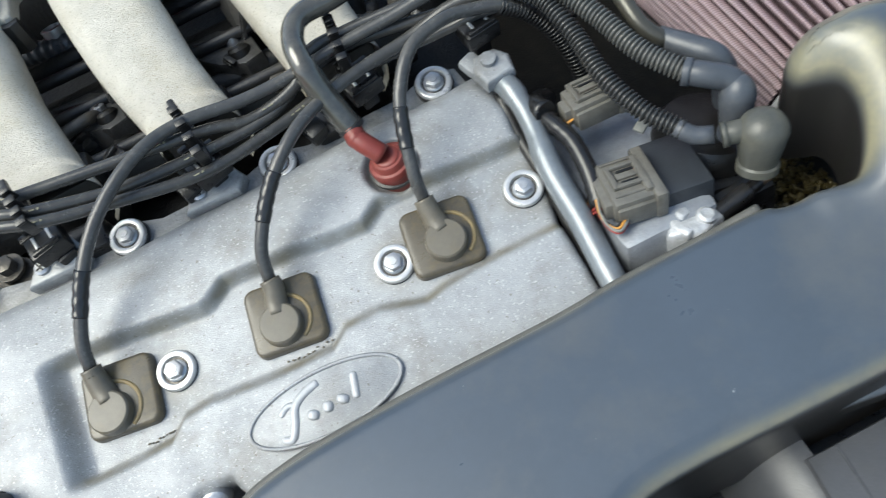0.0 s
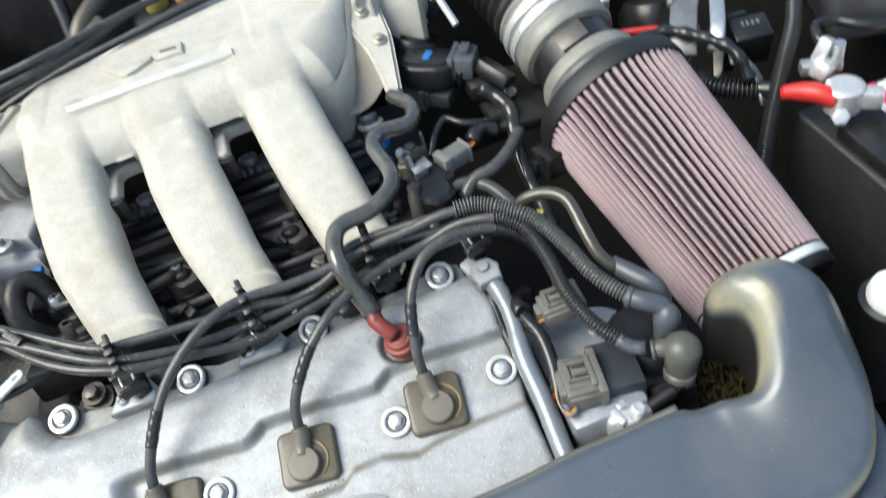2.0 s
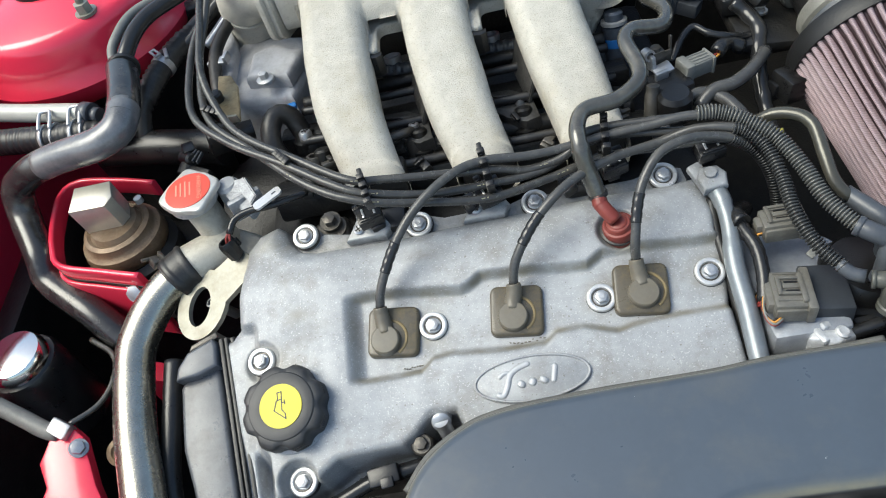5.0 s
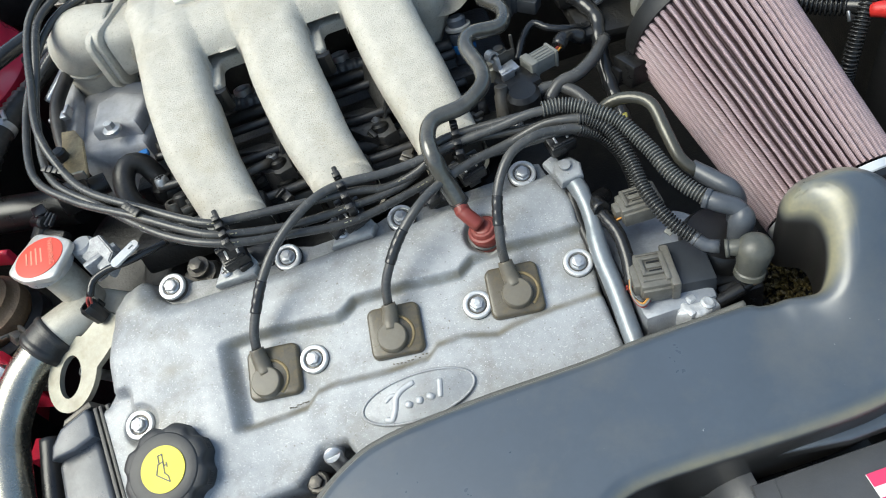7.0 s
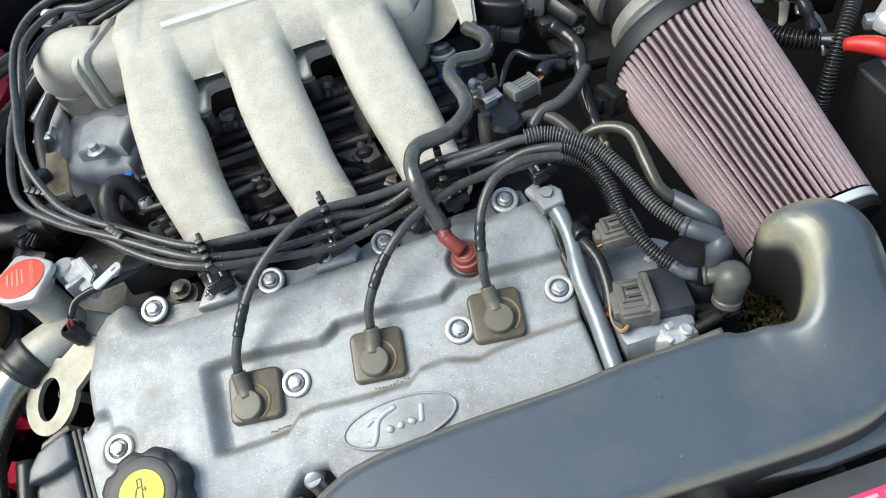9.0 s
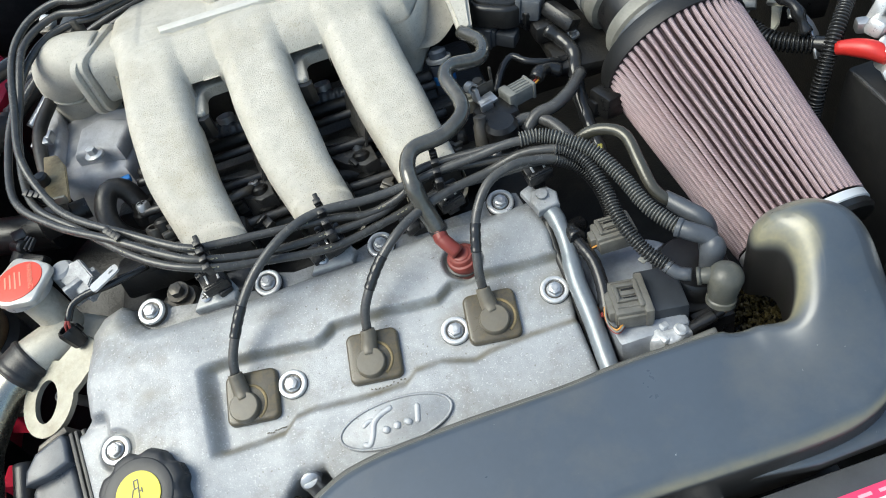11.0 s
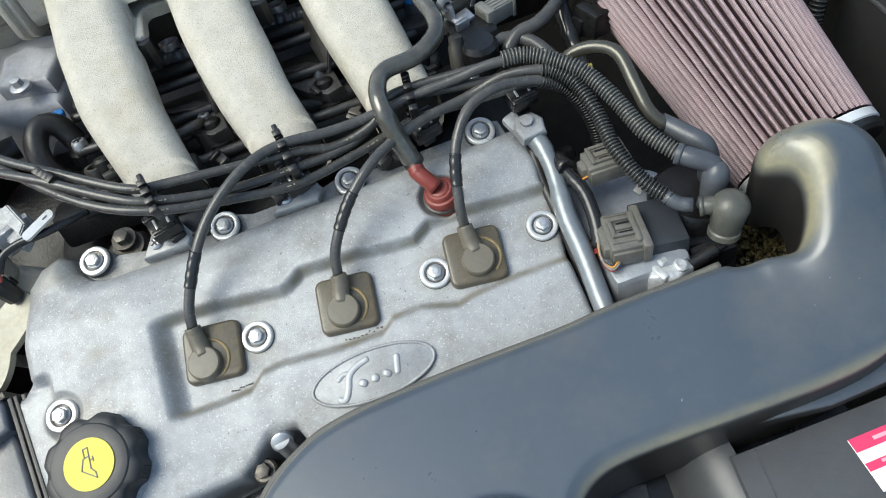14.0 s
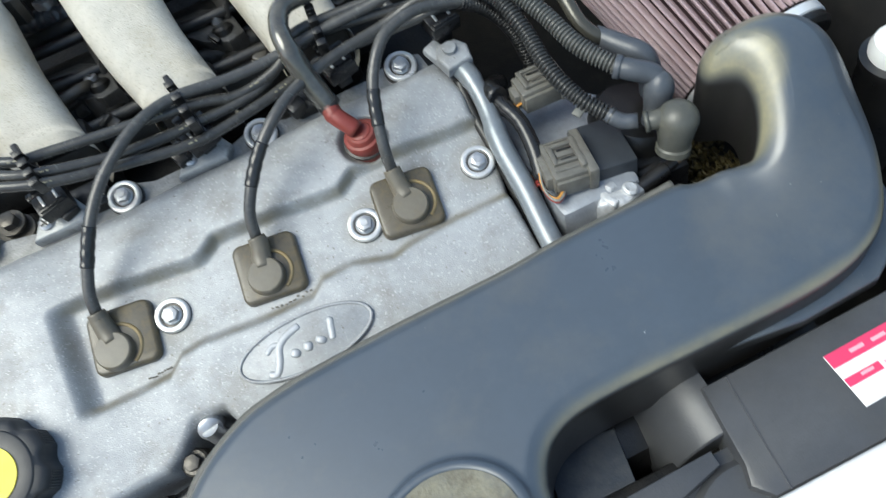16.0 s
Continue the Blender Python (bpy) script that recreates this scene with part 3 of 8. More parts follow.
# ---- oil filler cap ----
OX, OY, OZ = -0.1825, -0.0455, 0.0
CAPGREY = mat("cap_plastic", (0.040, 0.040, 0.041), (0.030, 0.030, 0.031), 0.48, 0, 60, 0.05, 1500, (0.06, 0.058, 0.052), 0.3, 40)
cap = thing("oil_filler_cap", "black plastic oil filler cap with yellow label, on the valve cover", "engine cap", (OX, OY, OZ - 0.006), COVER)
bm = bmesh.new()
rows = []
for r, z, deep in ((0.0322, -0.006, 0.6), (0.0328, 0.002, 1.0), (0.0326, 0.0085, 1.0), (0.0312, 0.0115, 0.8), (0.0285, 0.0130, 0.35), (0.0258, 0.0134, 0.0), (0.0254, 0.0142, 0.0), (0.0248, 0.0146, 0.0), (0.0170, 0.0138, 0.0)):
    row = []
    for k in range(128):
        a = 2 * math.pi * k / 128
        f = max(0.0, math.cos(8 * a + 0.6)) ** 0.8
        q = r - 0.0034 * deep * f
        row.append(bm.verts.new((OX + q * math.cos(a), OY + q * math.sin(a), OZ + z)))
    rows.append(row)
for a, b in zip(rows, rows[1:]):
    for k in range(128):
        bm.faces.new((a[k], a[(k + 1) % 128], b[(k + 1) % 128], b[k]))
bm.faces.new(rows[-1])
part("cap_grip", smooth_by_angle(bm, 50), CAPGREY, cap)
sticker = part("cap_label", moved(lathe([(0.0165, 0.0138), (0.0165, 0.0146), (0, 0.0146)], 48), OX, OY, OZ), YELLOW, cap, "worn yellow oil label")
can = [((-0.003, 0.004), (-0.005, -0.003)), ((-0.005, -0.003), (0.004, -0.010)), ((0.004, -0.010), (0.0035, -0.006)), ((0.0035, -0.006), (0.001, -0.003)), ((0.001, -0.003), (0.001, 0.005)),
       ((0.001, 0.005), (-0.003, 0.004)), ((-0.002, 0.005), (-0.0022, 0.010)), ((-0.0022, 0.010), (0.001, 0.0105)), ((0.001, 0.0105), (0.001, 0.0055)), ((0.001, 0.002), (0.0035, 0.0025)), ((0.0032, 0.004), (0.0035, 0.001))]
strokes = []
for (ax, ay), (bx, by) in can:
    ln = math.hypot(bx - ax, by - ay)
    strokes.append(moved(block(ln + 0.0006, 0.0007, 0.0004, 0), OX + (ax + bx) / 2, OY + (ay + by) / 2, OZ + 0.0148, 0, 0, math.degrees(math.atan2(by - ay, bx - ax))))
part("oil_can_mark", joined(*strokes), BLACK, sticker)
ribs = []
for k in range(8):
    for j in range(-3, 4):
        a = 2 * math.pi * k / 8 + math.pi / 8 - 0.6 / 8 + j * 0.045
        ribs.append(moved(block(0.0012, 0.0010, 0.010, 0.0003, 1), OX + 0.0327 * math.cos(a), OY + 0.0327 * math.sin(a), OZ + 0.003, 0, 0, math.degrees(a)))
part("grip_ribs", joined(*ribs), CAPGREY, cap)
part("filler_neck", moved(lathe([(0.036, -0.02), (0.033, -0.006), (0.0305, -0.0045), (0.0, -0.0045)], 48), OX, OY, OZ), ALU, cap)

# ---- spark plug leads with their square seals ----
LEADS = [
    (-0.0955, [(-0.104, 0.022, -0.003), (-0.099, 0.036, 0.007), (-0.082, 0.064, 0.020), (-0.061, 0.087, 0.028), (-0.033, 0.107, 0.030), (-0.006, 0.118, 0.024), (0.03, 0.118, 0.018), (0.059, 0.119, 0.017), (0.092, 0.121, 0.020), (0.124, 0.120, 0.024), (0.150, 0.119, 0.029), (0.172, 0.115, 0.031)]),
    (0.0, [(0.002, 0.022, -0.003), (0.007, 0.036, 0.009), (0.025, 0.058, 0.022), (0.046, 0.075, 0.029), (0.067, 0.089, 0.026), (0.095, 0.102, 0.018), (0.129, 0.108, 0.016), (0.157, 0.110, 0.023), (0.180, 0.104, 0.0275), (0.192, 0.099, 0.027)]),
    (0.0965, [(0.096, 0.024, -0.003), (0.097, 0.034, 0.010), (0.103, 0.057, 0.022), (0.111, 0.074, 0.030), (0.126, 0.090, 0.035), (0.149, 0.098, 0.033), (0.167, 0.099, 0.027), (0.182, 0.0965, 0.0235), (0.196, 0.093, 0.012)]),
]
for px, run, dx, dy in zip((-0.0972, 0.0007, 0.0960), (r for _, r in LEADS), (-0.006, -0.003, 0.001), (-0.0070, -0.0055, -0.0045)):
    py = 0.004
    lead = thing("ignition_lead", "black spark plug lead with dusty square rubber seal", "ignition lead", (px, py, -0.016), COVER, "ignition leads of the front bank")
    pad = part("seal_pad", moved(prism(rounded(0.0415, 0.0405, 0.006), 0, 0.0055, 0.0020, 3, 0.97), px, py, -0.016, 0, 0, -7), PAD, lead, "dust-covered square rubber seal")
    cx, cy = px + dx, py + dy
    part("boot", moved(lathe([(0.0122, 0), (0.0116, 0.0030), (0.0113, 0.0058), (0.0104, 0.0068), (0.006, 0.0070), (0, 0.0069)], 36), cx, cy, -0.0112), BOOT, lead)
    neck = spline([(cx + 0.0006, cy + 0.0060, -0.0100), (0.6 * cx + 0.4 * run[0][0], cy + 0.0125, -0.0090), (run[0][0], run[0][1] - 0.004, -0.0050), run[0]], 0.002)
    part("boot_sleeve", sweep(neck, lambda i, s: ring(max(0.0050, 0.0066 - 0.07 * max(0, s - 0.006)), 16)), BOOT, lead)
    part("boot_collar", tube([(run[0][0], run[0][1] - 0.0035, -0.0045), (run[0][0], run[0][1] + 0.0005, run[0][2] + 0.0005)], 0.0056, 16, 0.001), BOOT, lead)
    cres = [Vector((cx + 0.0165 * math.cos(a), cy + 0.002 + 0.0150 * math.sin(a), -0.0108)) for a in np.linspace(-1.0, 1.35, 18)]
    part("seal_ridge", sweep(cres, lambda i, s: ring(0.0013, 8)), CRUST, pad, "golden crust round the boot")
    part("cable", tube(run, 0.0037, 14), CABLE, lead)
    path = spline(run, 0.002)
    band = [q for q in path if 0.045 < q.y < 0.066]
    part("tape_wrap", sweep([q for a, b in zip(band, band[1:]) for q in (a, a.lerp(b, 0.5))], lambda i, s: [(0.00405 + 0.0003 * (((k / 24 - s / 0.0075) % 1) < 0.55)) * np.array((math.cos(2 * math.pi * k / 24), math.sin(2 * math.pi * k / 24))) for k in range(24)]), GLOSS, lead, "black tape wound round the cable")

# ---- belt cover at the engine's end ----
belt = thing("timing_belt_cover", "dark grey plastic timing belt cover beside valve cover", "belt cover", (-0.262, -0.05, -0.12), COVER)
BELT = mat("grey_plastic", (0.125, 0.133, 0.147), (0.085, 0.091, 0.102), 0.30, 0, 50, 0.15, 900, (0.035, 0.032, 0.028), 0.65, 22)
part("belt_housing", prism([(-0.2825, -0.010), (-0.2780, -0.002), (-0.2520, 0.008), (-0.2480, 0.004), (-0.2310, -0.125), (-0.264, -0.13), (-0.272, -0.09), (-0.280, -0.06)], -0.12, -0.023, 0.004, 3), BELT, belt)
part("belt_cap", moved(prism([(-0.2815, -0.0060), (-0.2800, 0.0050), (-0.2720, 0.0165), (-0.2500, 0.0255), (-0.2465, 0.0200), (-0.2455, 0.0020), (-0.2620, -0.0040)], -0.10, -0.0125, 0.003, 3), 0, 0, 0), BELT, belt)
part("cap_lip", moved(prism([(-0.2720, 0.0175), (-0.2700, 0.0235), (-0.2480, 0.0320), (-0.2460, 0.0262)], -0.10, -0.0160, 0.002, 2), 0, 0, 0), DARKSTEEL, belt, "grimy upper lip")
for x0, x1, z in ((-0.2455, -0.2420, -0.0125), (-0.2405, -0.2375, -0.0115), (-0.2360, -0.2325, -0.0135)):
    part("belt_seal", prism([(x0, 0.0245), (x1, 0.0250), (x1 + 0.0195, -0.125), (x0 + 0.0195, -0.125)], -0.11, z - 0.003, 0.0012), RUBBER, belt, "black rubber gasket strip")
part("seal_bed", prism([(-0.2460, 0.0200), (-0.2310, 0.0200), (-0.2120, -0.125), (-0.2270, -0.125)], -0.11, -0.0195, 0.001), BLACK, belt)

# ---- front air duct ----
DUCT_RIM = [(-0.100, -0.150), (-0.092, -0.121), (-0.074, -0.098), (-0.046, -0.081), (-0.026, -0.0755), (0.0, -0.0725), (0.057, -0.0705), (0.125, -0.070), (0.163, -0.0675),
            (0.21, -0.0668), (0.243, -0.0670), (0.247, -0.0715), (0.262, -0.0735), (0.280, -0.0765), (0.285, -0.0775), (0.289, -0.0755), (0.296, -0.066), (0.300, -0.054), (0.299, -0.042), (0.292, -0.034), (0.2855, -0.027), (0.2865, -0.017), (0.296, -0.009), (0.314, -0.005), (0.333, -0.007),
            (0.347, -0.017), (0.357, -0.034), (0.361, -0.054), (0.3585, -0.080), (0.350, -0.106), (0.337, -0.130), (0.318, -0.149), (0.290, -0.1585), (0.249, -0.1610), (0.18, -0.160),
            (0.13, -0.1595), (0.110, -0.164), (0.097, -0.174), (0.089, -0.192), (0.087, -0.27), (-0.100, -0.27)]


def duct_top(x, y):
    z = -0.007 + 0.06 * (y + 0.07)
    z = z + 0.0475 * step(0.252, 0.306, x) * step(-0.125, -0.030, y)
    bow = np.hypot(x - 0.322, np.clip(y + 0.050, 0, None)) / 0.040
    z = z - 0.009 * bow ** 2.5 * step(0.262, 0.295, x) * step(-0.115, -0.060, y) + 0.003
    z = z - 0.05 * step(-0.17, -0.27, y)
    e = np.hypot((x - 0.040) / 0.042, (y + 0.190) / 0.037)
    return z + 0.004 * step(1.04, 0.93, e) - 0.003 * step(0.86, 0.74, e)


def duct_round(x, y):
    end = step(0.262, 0.295, x) * step(-0.115, -0.070, y) * (1 - 0.9 * np.exp(-((x - 0.291) ** 2 + (y + 0.017) ** 2) / 0.014 ** 2))
    return 0.009 + 0.013 * end + 0.003 * step(-0.13, -0.155, y) * step(0.30, 0.28, x)


duct = thing("intake_duct", "matt black plastic air intake duct with dust specks", "air duct", (0.1, -0.13, -0.06))
HOLLOW = [(0.340, -0.008), (0.333, -0.007), (0.314, -0.005), (0.296, -0.009), (0.2865, -0.017), (0.2855, -0.027), (0.292, -0.034), (0.299, -0.042), (0.300, -0.054), (0.296, -0.066), (0.287, -0.077)]


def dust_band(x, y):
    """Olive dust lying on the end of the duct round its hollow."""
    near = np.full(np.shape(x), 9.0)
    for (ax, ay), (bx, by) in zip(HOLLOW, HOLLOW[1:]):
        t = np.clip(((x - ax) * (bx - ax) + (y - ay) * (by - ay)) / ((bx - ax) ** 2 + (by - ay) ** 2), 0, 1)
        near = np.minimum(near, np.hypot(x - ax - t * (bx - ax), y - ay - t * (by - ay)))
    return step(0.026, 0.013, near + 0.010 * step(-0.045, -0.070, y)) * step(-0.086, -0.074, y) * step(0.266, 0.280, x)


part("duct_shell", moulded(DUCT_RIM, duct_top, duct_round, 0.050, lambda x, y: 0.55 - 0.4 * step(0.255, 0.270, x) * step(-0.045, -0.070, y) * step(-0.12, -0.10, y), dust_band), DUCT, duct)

oval = [(0.040 + 0.035 * math.cos(a), -0.190 + 0.0305 * math.sin(a)) for a in np.linspace(0, 2 * math.pi, 48, endpoint=False)]
dirt = bmesh.new()
mid = dirt.verts.new((0.040, -0.190, float(duct_top(np.array(0.040), np.array(-0.190))) + 0.0006))
edge = [dirt.verts.new((x, y, float(duct_top(np.array(x), np.array(y))) + 0.0006)) for x, y in oval]
half = [dirt.verts.new((0.5 * x + 0.020, 0.5 * y - 0.095, float(duct_top(np.array(0.5 * x + 0.020), np.array(0.5 * y - 0.095))) + 0.0006)) for x, y in oval]
for i in range(48):
    j = (i + 1) % 48
    dirt.faces.new((edge[i], edge[j], half[j], half[i])).smooth = True
    dirt.faces.new((half[i], half[j], mid)).smooth = True
bmesh.ops.recalc_face_normals(dirt, faces=dirt.faces)
part("recess_dirt", dirt, mat("dried_dirt", (0.20, 0.185, 0.125), (0.085, 0.088, 0.085), 0.5, 0, 45, 0.3, 600, (0.07, 0.06, 0.035), 0.8, 60), duct, "dried olive dirt in the oval recess")
bead = [(-0.092, -0.121), (-0.074, -0.098), (-0.046, -0.081), (-0.026, -0.0752), (0.0, -0.0722), (0.057, -0.0702), (0.125, -0.0697), (0.163, -0.0672), (0.21, -0.0665), (0.240, -0.0668)]
part("duct_bead", tube([(x, y, -0.0135 + 0.06 * (y + 0.07) + 0.040 * 0.4 * float(step(0.215, 0.300, np.array(x)))) for x, y in bead], 0.0032, 12, 0.003), mat("dusty_brown_edge", (0.125, 0.122, 0.108), (0.085, 0.084, 0.076), 0.5, 0, 90, 0.3, 500), duct, "dusty moulded edge bead")
part("duct_flange", prism([(0.200, -0.1585), (0.262, -0.1660), (0.312, -0.1640), (0.338, -0.1490), (0.356, -0.1180), (0.364, -0.080), (0.352, -0.060), (0.330, -0.120), (0.300, -0.150)], -0.046, -0.036, 0.003, 3), DUCT, duct)

# ---- air filter ----
FB, FE = Vector((0.3247, 0.1867, 0.0341)), Vector((0.3486, 0.0015, -0.0289))
FL = (FE - FB).length
FM = along(FB, FE)
filt = thing("air_filter", "cone air filter with pleated pink gauze and chrome end", "air filter", tuple((FB + FE) / 2 - Vector((0, 0, 0.06))))
PLEATS, SIDES = 58, (0.0, 0.06, 0.48, 0.82, 0.96, 1.0, 0.98, 0.88, 0.58, 0.12)
bm = bmesh.new()
rows = []
for k in range(41):
    z = 0.004 + (FL - 0.010) * k / 40
    r = 0.0655 + (0.0525 - 0.0655) * z / FL
    row = []
    for j in range(PLEATS * 10):
        a = 2 * math.pi * j / (PLEATS * 10)
        wob = 0.006 * noise.noise(Vector((j // 10 * 1.7, 0, k * 0.16))) + 0.012 * noise.noise(Vector((math.cos(a) * 3, math.sin(a) * 3, k * 0.12)))
        deep = 0.0090 * float(step(0.0, 0.022, np.array(z))) * float(step(FL, FL - 0.014, np.array(z)))
        rr = r - deep + deep * SIDES[j % 10]
        row.append(bm.verts.new((rr * math.cos(a + wob), rr * math.sin(a + wob), z)))
    rows.append(row)
for a, b in zip(rows, rows[1:]):
    for j in range(PLEATS * 10):
        bm.faces.new((a[j], a[(j + 1) % (PLEATS * 10)], b[(j + 1) % (PLEATS * 10)], b[j])).smooth = True
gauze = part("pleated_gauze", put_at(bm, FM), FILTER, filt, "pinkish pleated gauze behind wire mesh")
# valley faces get a dark material: the shade between pleats is painted in
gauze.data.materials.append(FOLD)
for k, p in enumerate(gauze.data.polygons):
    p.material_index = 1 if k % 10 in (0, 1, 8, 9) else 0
part("base_flange", put_at(lathe([(0.030, -0.016), (0.044, -0.016), (0.052, -0.011), (0.0640, -0.009), (0.0660, -0.006), (0.0672, 0.0060), (0.0666, 0.0088), (0.0560, 0.0092)], 64), FM), mat("flange_rubber", (0.008, 0.008, 0.008), (0.013, 0.013, 0.013), 0.5, 0, 60, 0.2, 600), filt)
part("end_band", put_at(lathe([(0.0510, FL - 0.004), (0.0525, FL - 0.004), (0.0527, FL + 0.002), (0.0515, FL + 0.003)], 64), FM), mat("bright_band", (0.88, 0.88, 0.87), (0.82, 0.82, 0.81), 0.3, 0.3, 60), filt, "bright chrome band")
part("end_cap", put_at(lathe([(0.0516, FL + 0.003), (0.0524, FL + 0.008), (0.050, FL + 0.011), (0.0, FL + 0.011)], 64), FM), BLACK, filt)

# ---- metal intake tube, clamp and bellows behind the filter ----
TD = (FB - FE).normalized()
DUSTMETAL = mat("dusty_metal", (0.25, 0.245, 0.215), (0.17, 0.165, 0.142), 0.5, 0.2, 70, 0.3, 700, (0.33, 0.32, 0.28), 0.5, 40)
mount = thing("filter_mount_tube", "cast metal airflow tube clamped to the air filter", "air tube", tuple(FB + TD * 0.05 - Vector((0, 0, 0.04))))
AX = along(FB + TD * 0.008, FB + TD)
part("rubber_neck", put_at(lathe([(0.038, 0.0), (0.0435, 0.004), (0.0435, 0.016), (0.040, 0.018)], 48), AX), GREYBOOT, mount)
part("front_ring", put_at(lathe([(0.040, 0.014), (0.0425, 0.016), (0.0450, 0.019), (0.0450, 0.027), (0.0430, 0.031), (0.0385, 0.033)], 48), AX), DUSTMETAL, mount)
part("tube_neck", put_at(lathe([(0.0385, 0.030), (0.0385, 0.058)], 48), AX), BLACK, mount)
tag = part("tube_label", put_at(moved(block(0.026, 0.0014, 0.018, 0.0005), 0.012, 0.0384, 0.044, 0, 0, -18), AX), DARKSTEEL, mount, "scuffed printed label")
for k in range(3):
    part("print_bar", put_at(moved(block(0.0045, 0.0010, 0.010, 0), 0.0045 + 0.0070 * k, 0.0404 - 0.0022 * k, 0.044, 0, 0, -18), AX), PALECON, tag)
part("rear_ring", put_at(lathe([(0.0385, 0.055), (0.0430, 0.057), (0.0450, 0.061), (0.0450, 0.068), (0.0430, 0.072)], 48), AX), DUSTMETAL, mount)
part("pale_sleeve", put_at(lathe([(0.0430, 0.070), (0.0440, 0.073), (0.0440, 0.104), (0.0425, 0.106)], 48), AX), PALECON, mount)
for z in (0.076, 0.088):
    part("hose_clamp", put_at(lathe([(0.0440, z), (0.0452, z), (0.0452, z + 0.007), (0.0440, z + 0.007)], 48), AX), STEEL, mount, "bright steel band clamp")
part("clamp_screw", put_at(joined(moved(block(0.010, 0.012, 0.012, 0.002), -0.046, 0.012, 0.080), moved(lathe([(0.003, 0), (0.003, 0.024), (0, 0.024)], 10), -0.050, 0.006, 0.078, 90)), AX), STEEL, mount)
part("yellow_smear", put_at(moved(block(0.003, 0.012, 0.026, 0.001), -0.0455, -0.004, 0.036), AX), mat("old_label", (0.42, 0.40, 0.12), (0.35, 0.32, 0.1), 0.5), mount, "curled yellowish label")
bel0 = FB + TD * 0.108
bellows = sweep(spline([bel0, bel0 + TD * 0.05, bel0 + TD * 0.10 + Vector((-0.006, 0, -0.004)), bel0 + TD * 0.15 + Vector((-0.030, 0, -0.014)), bel0 + TD * 0.18 + Vector((-0.08, 0, -0.03))], 0.0025), lambda i, s: ring(0.0405 + 0.0042 * math.cos(s / 0.013 * 2 * math.pi), 32))
whole("intake_bellows", bellows, RUBBER, "black ribbed rubber intake hose", "hose")

# ---- intake manifold ----
mani = thing("intake_manifold", "rough cast aluminium intake manifold with three curved runners", "intake manifold", (0, 0.3, 0.0))
RUNNER_LINES = [  # (x, y, top z) down each runner
    [(-0.118, 0.33, 0.1260), (-0.118, 0.283, 0.1215), (-0.118, 0.239, 0.1050), (-0.114, 0.190, 0.0827), (-0.104, 0.152, 0.0630), (-0.0955, 0.1243, 0.0446), (-0.092, 0.112, 0.028), (-0.091, 0.104, 0.0), (-0.090, 0.095, -0.05)],
    [(-0.028, 0.33, 0.1260), (-0.028, 0.283, 0.1215), (-0.025, 0.228, 0.1000), (-0.0165, 0.172, 0.0730), (-0.005, 0.133, 0.0500), (-0.0015, 0.115, 0.034), (0.0, 0.104, 0.0), (0.0, 0.095, -0.05)],
    [(0.063, 0.33, 0.1260), (0.064, 0.283, 0.1215), (0.070, 0.228, 0.1000), (0.080, 0.172, 0.0730), (0.0875, 0.133, 0.0500), (0.0905, 0.115, 0.034), (0.0915, 0.104, 0.0), (0.092, 0.095, -0.05)],
]
PLENUM_RIM = [(-0.152, 0.300), (-0.155, 0.340), (-0.152, 0.372), (-0.135, 0.392), (-0.02, 0.412), (0.060, 0.425), (0.110, 0.445), (0.150, 0.430), (0.162, 0.395), (0.152, 0.345), (0.135, 0.300),
              (0.116, 0.268), (0.050, 0.264), (-0.03, 0.266), (-0.10, 0.268), (-0.145, 0.276)]


def rounded_off(d, r, steep):
    """How far a rim of radius r has fallen, d inside it (outside: minus)."""
    k = np.clip(d, 0, None)
    return np.where(k < r, r - np.sqrt(np.clip(r * r - (r - k) ** 2, 0, None)), 0) + np.clip(-d, 0, None) * steep


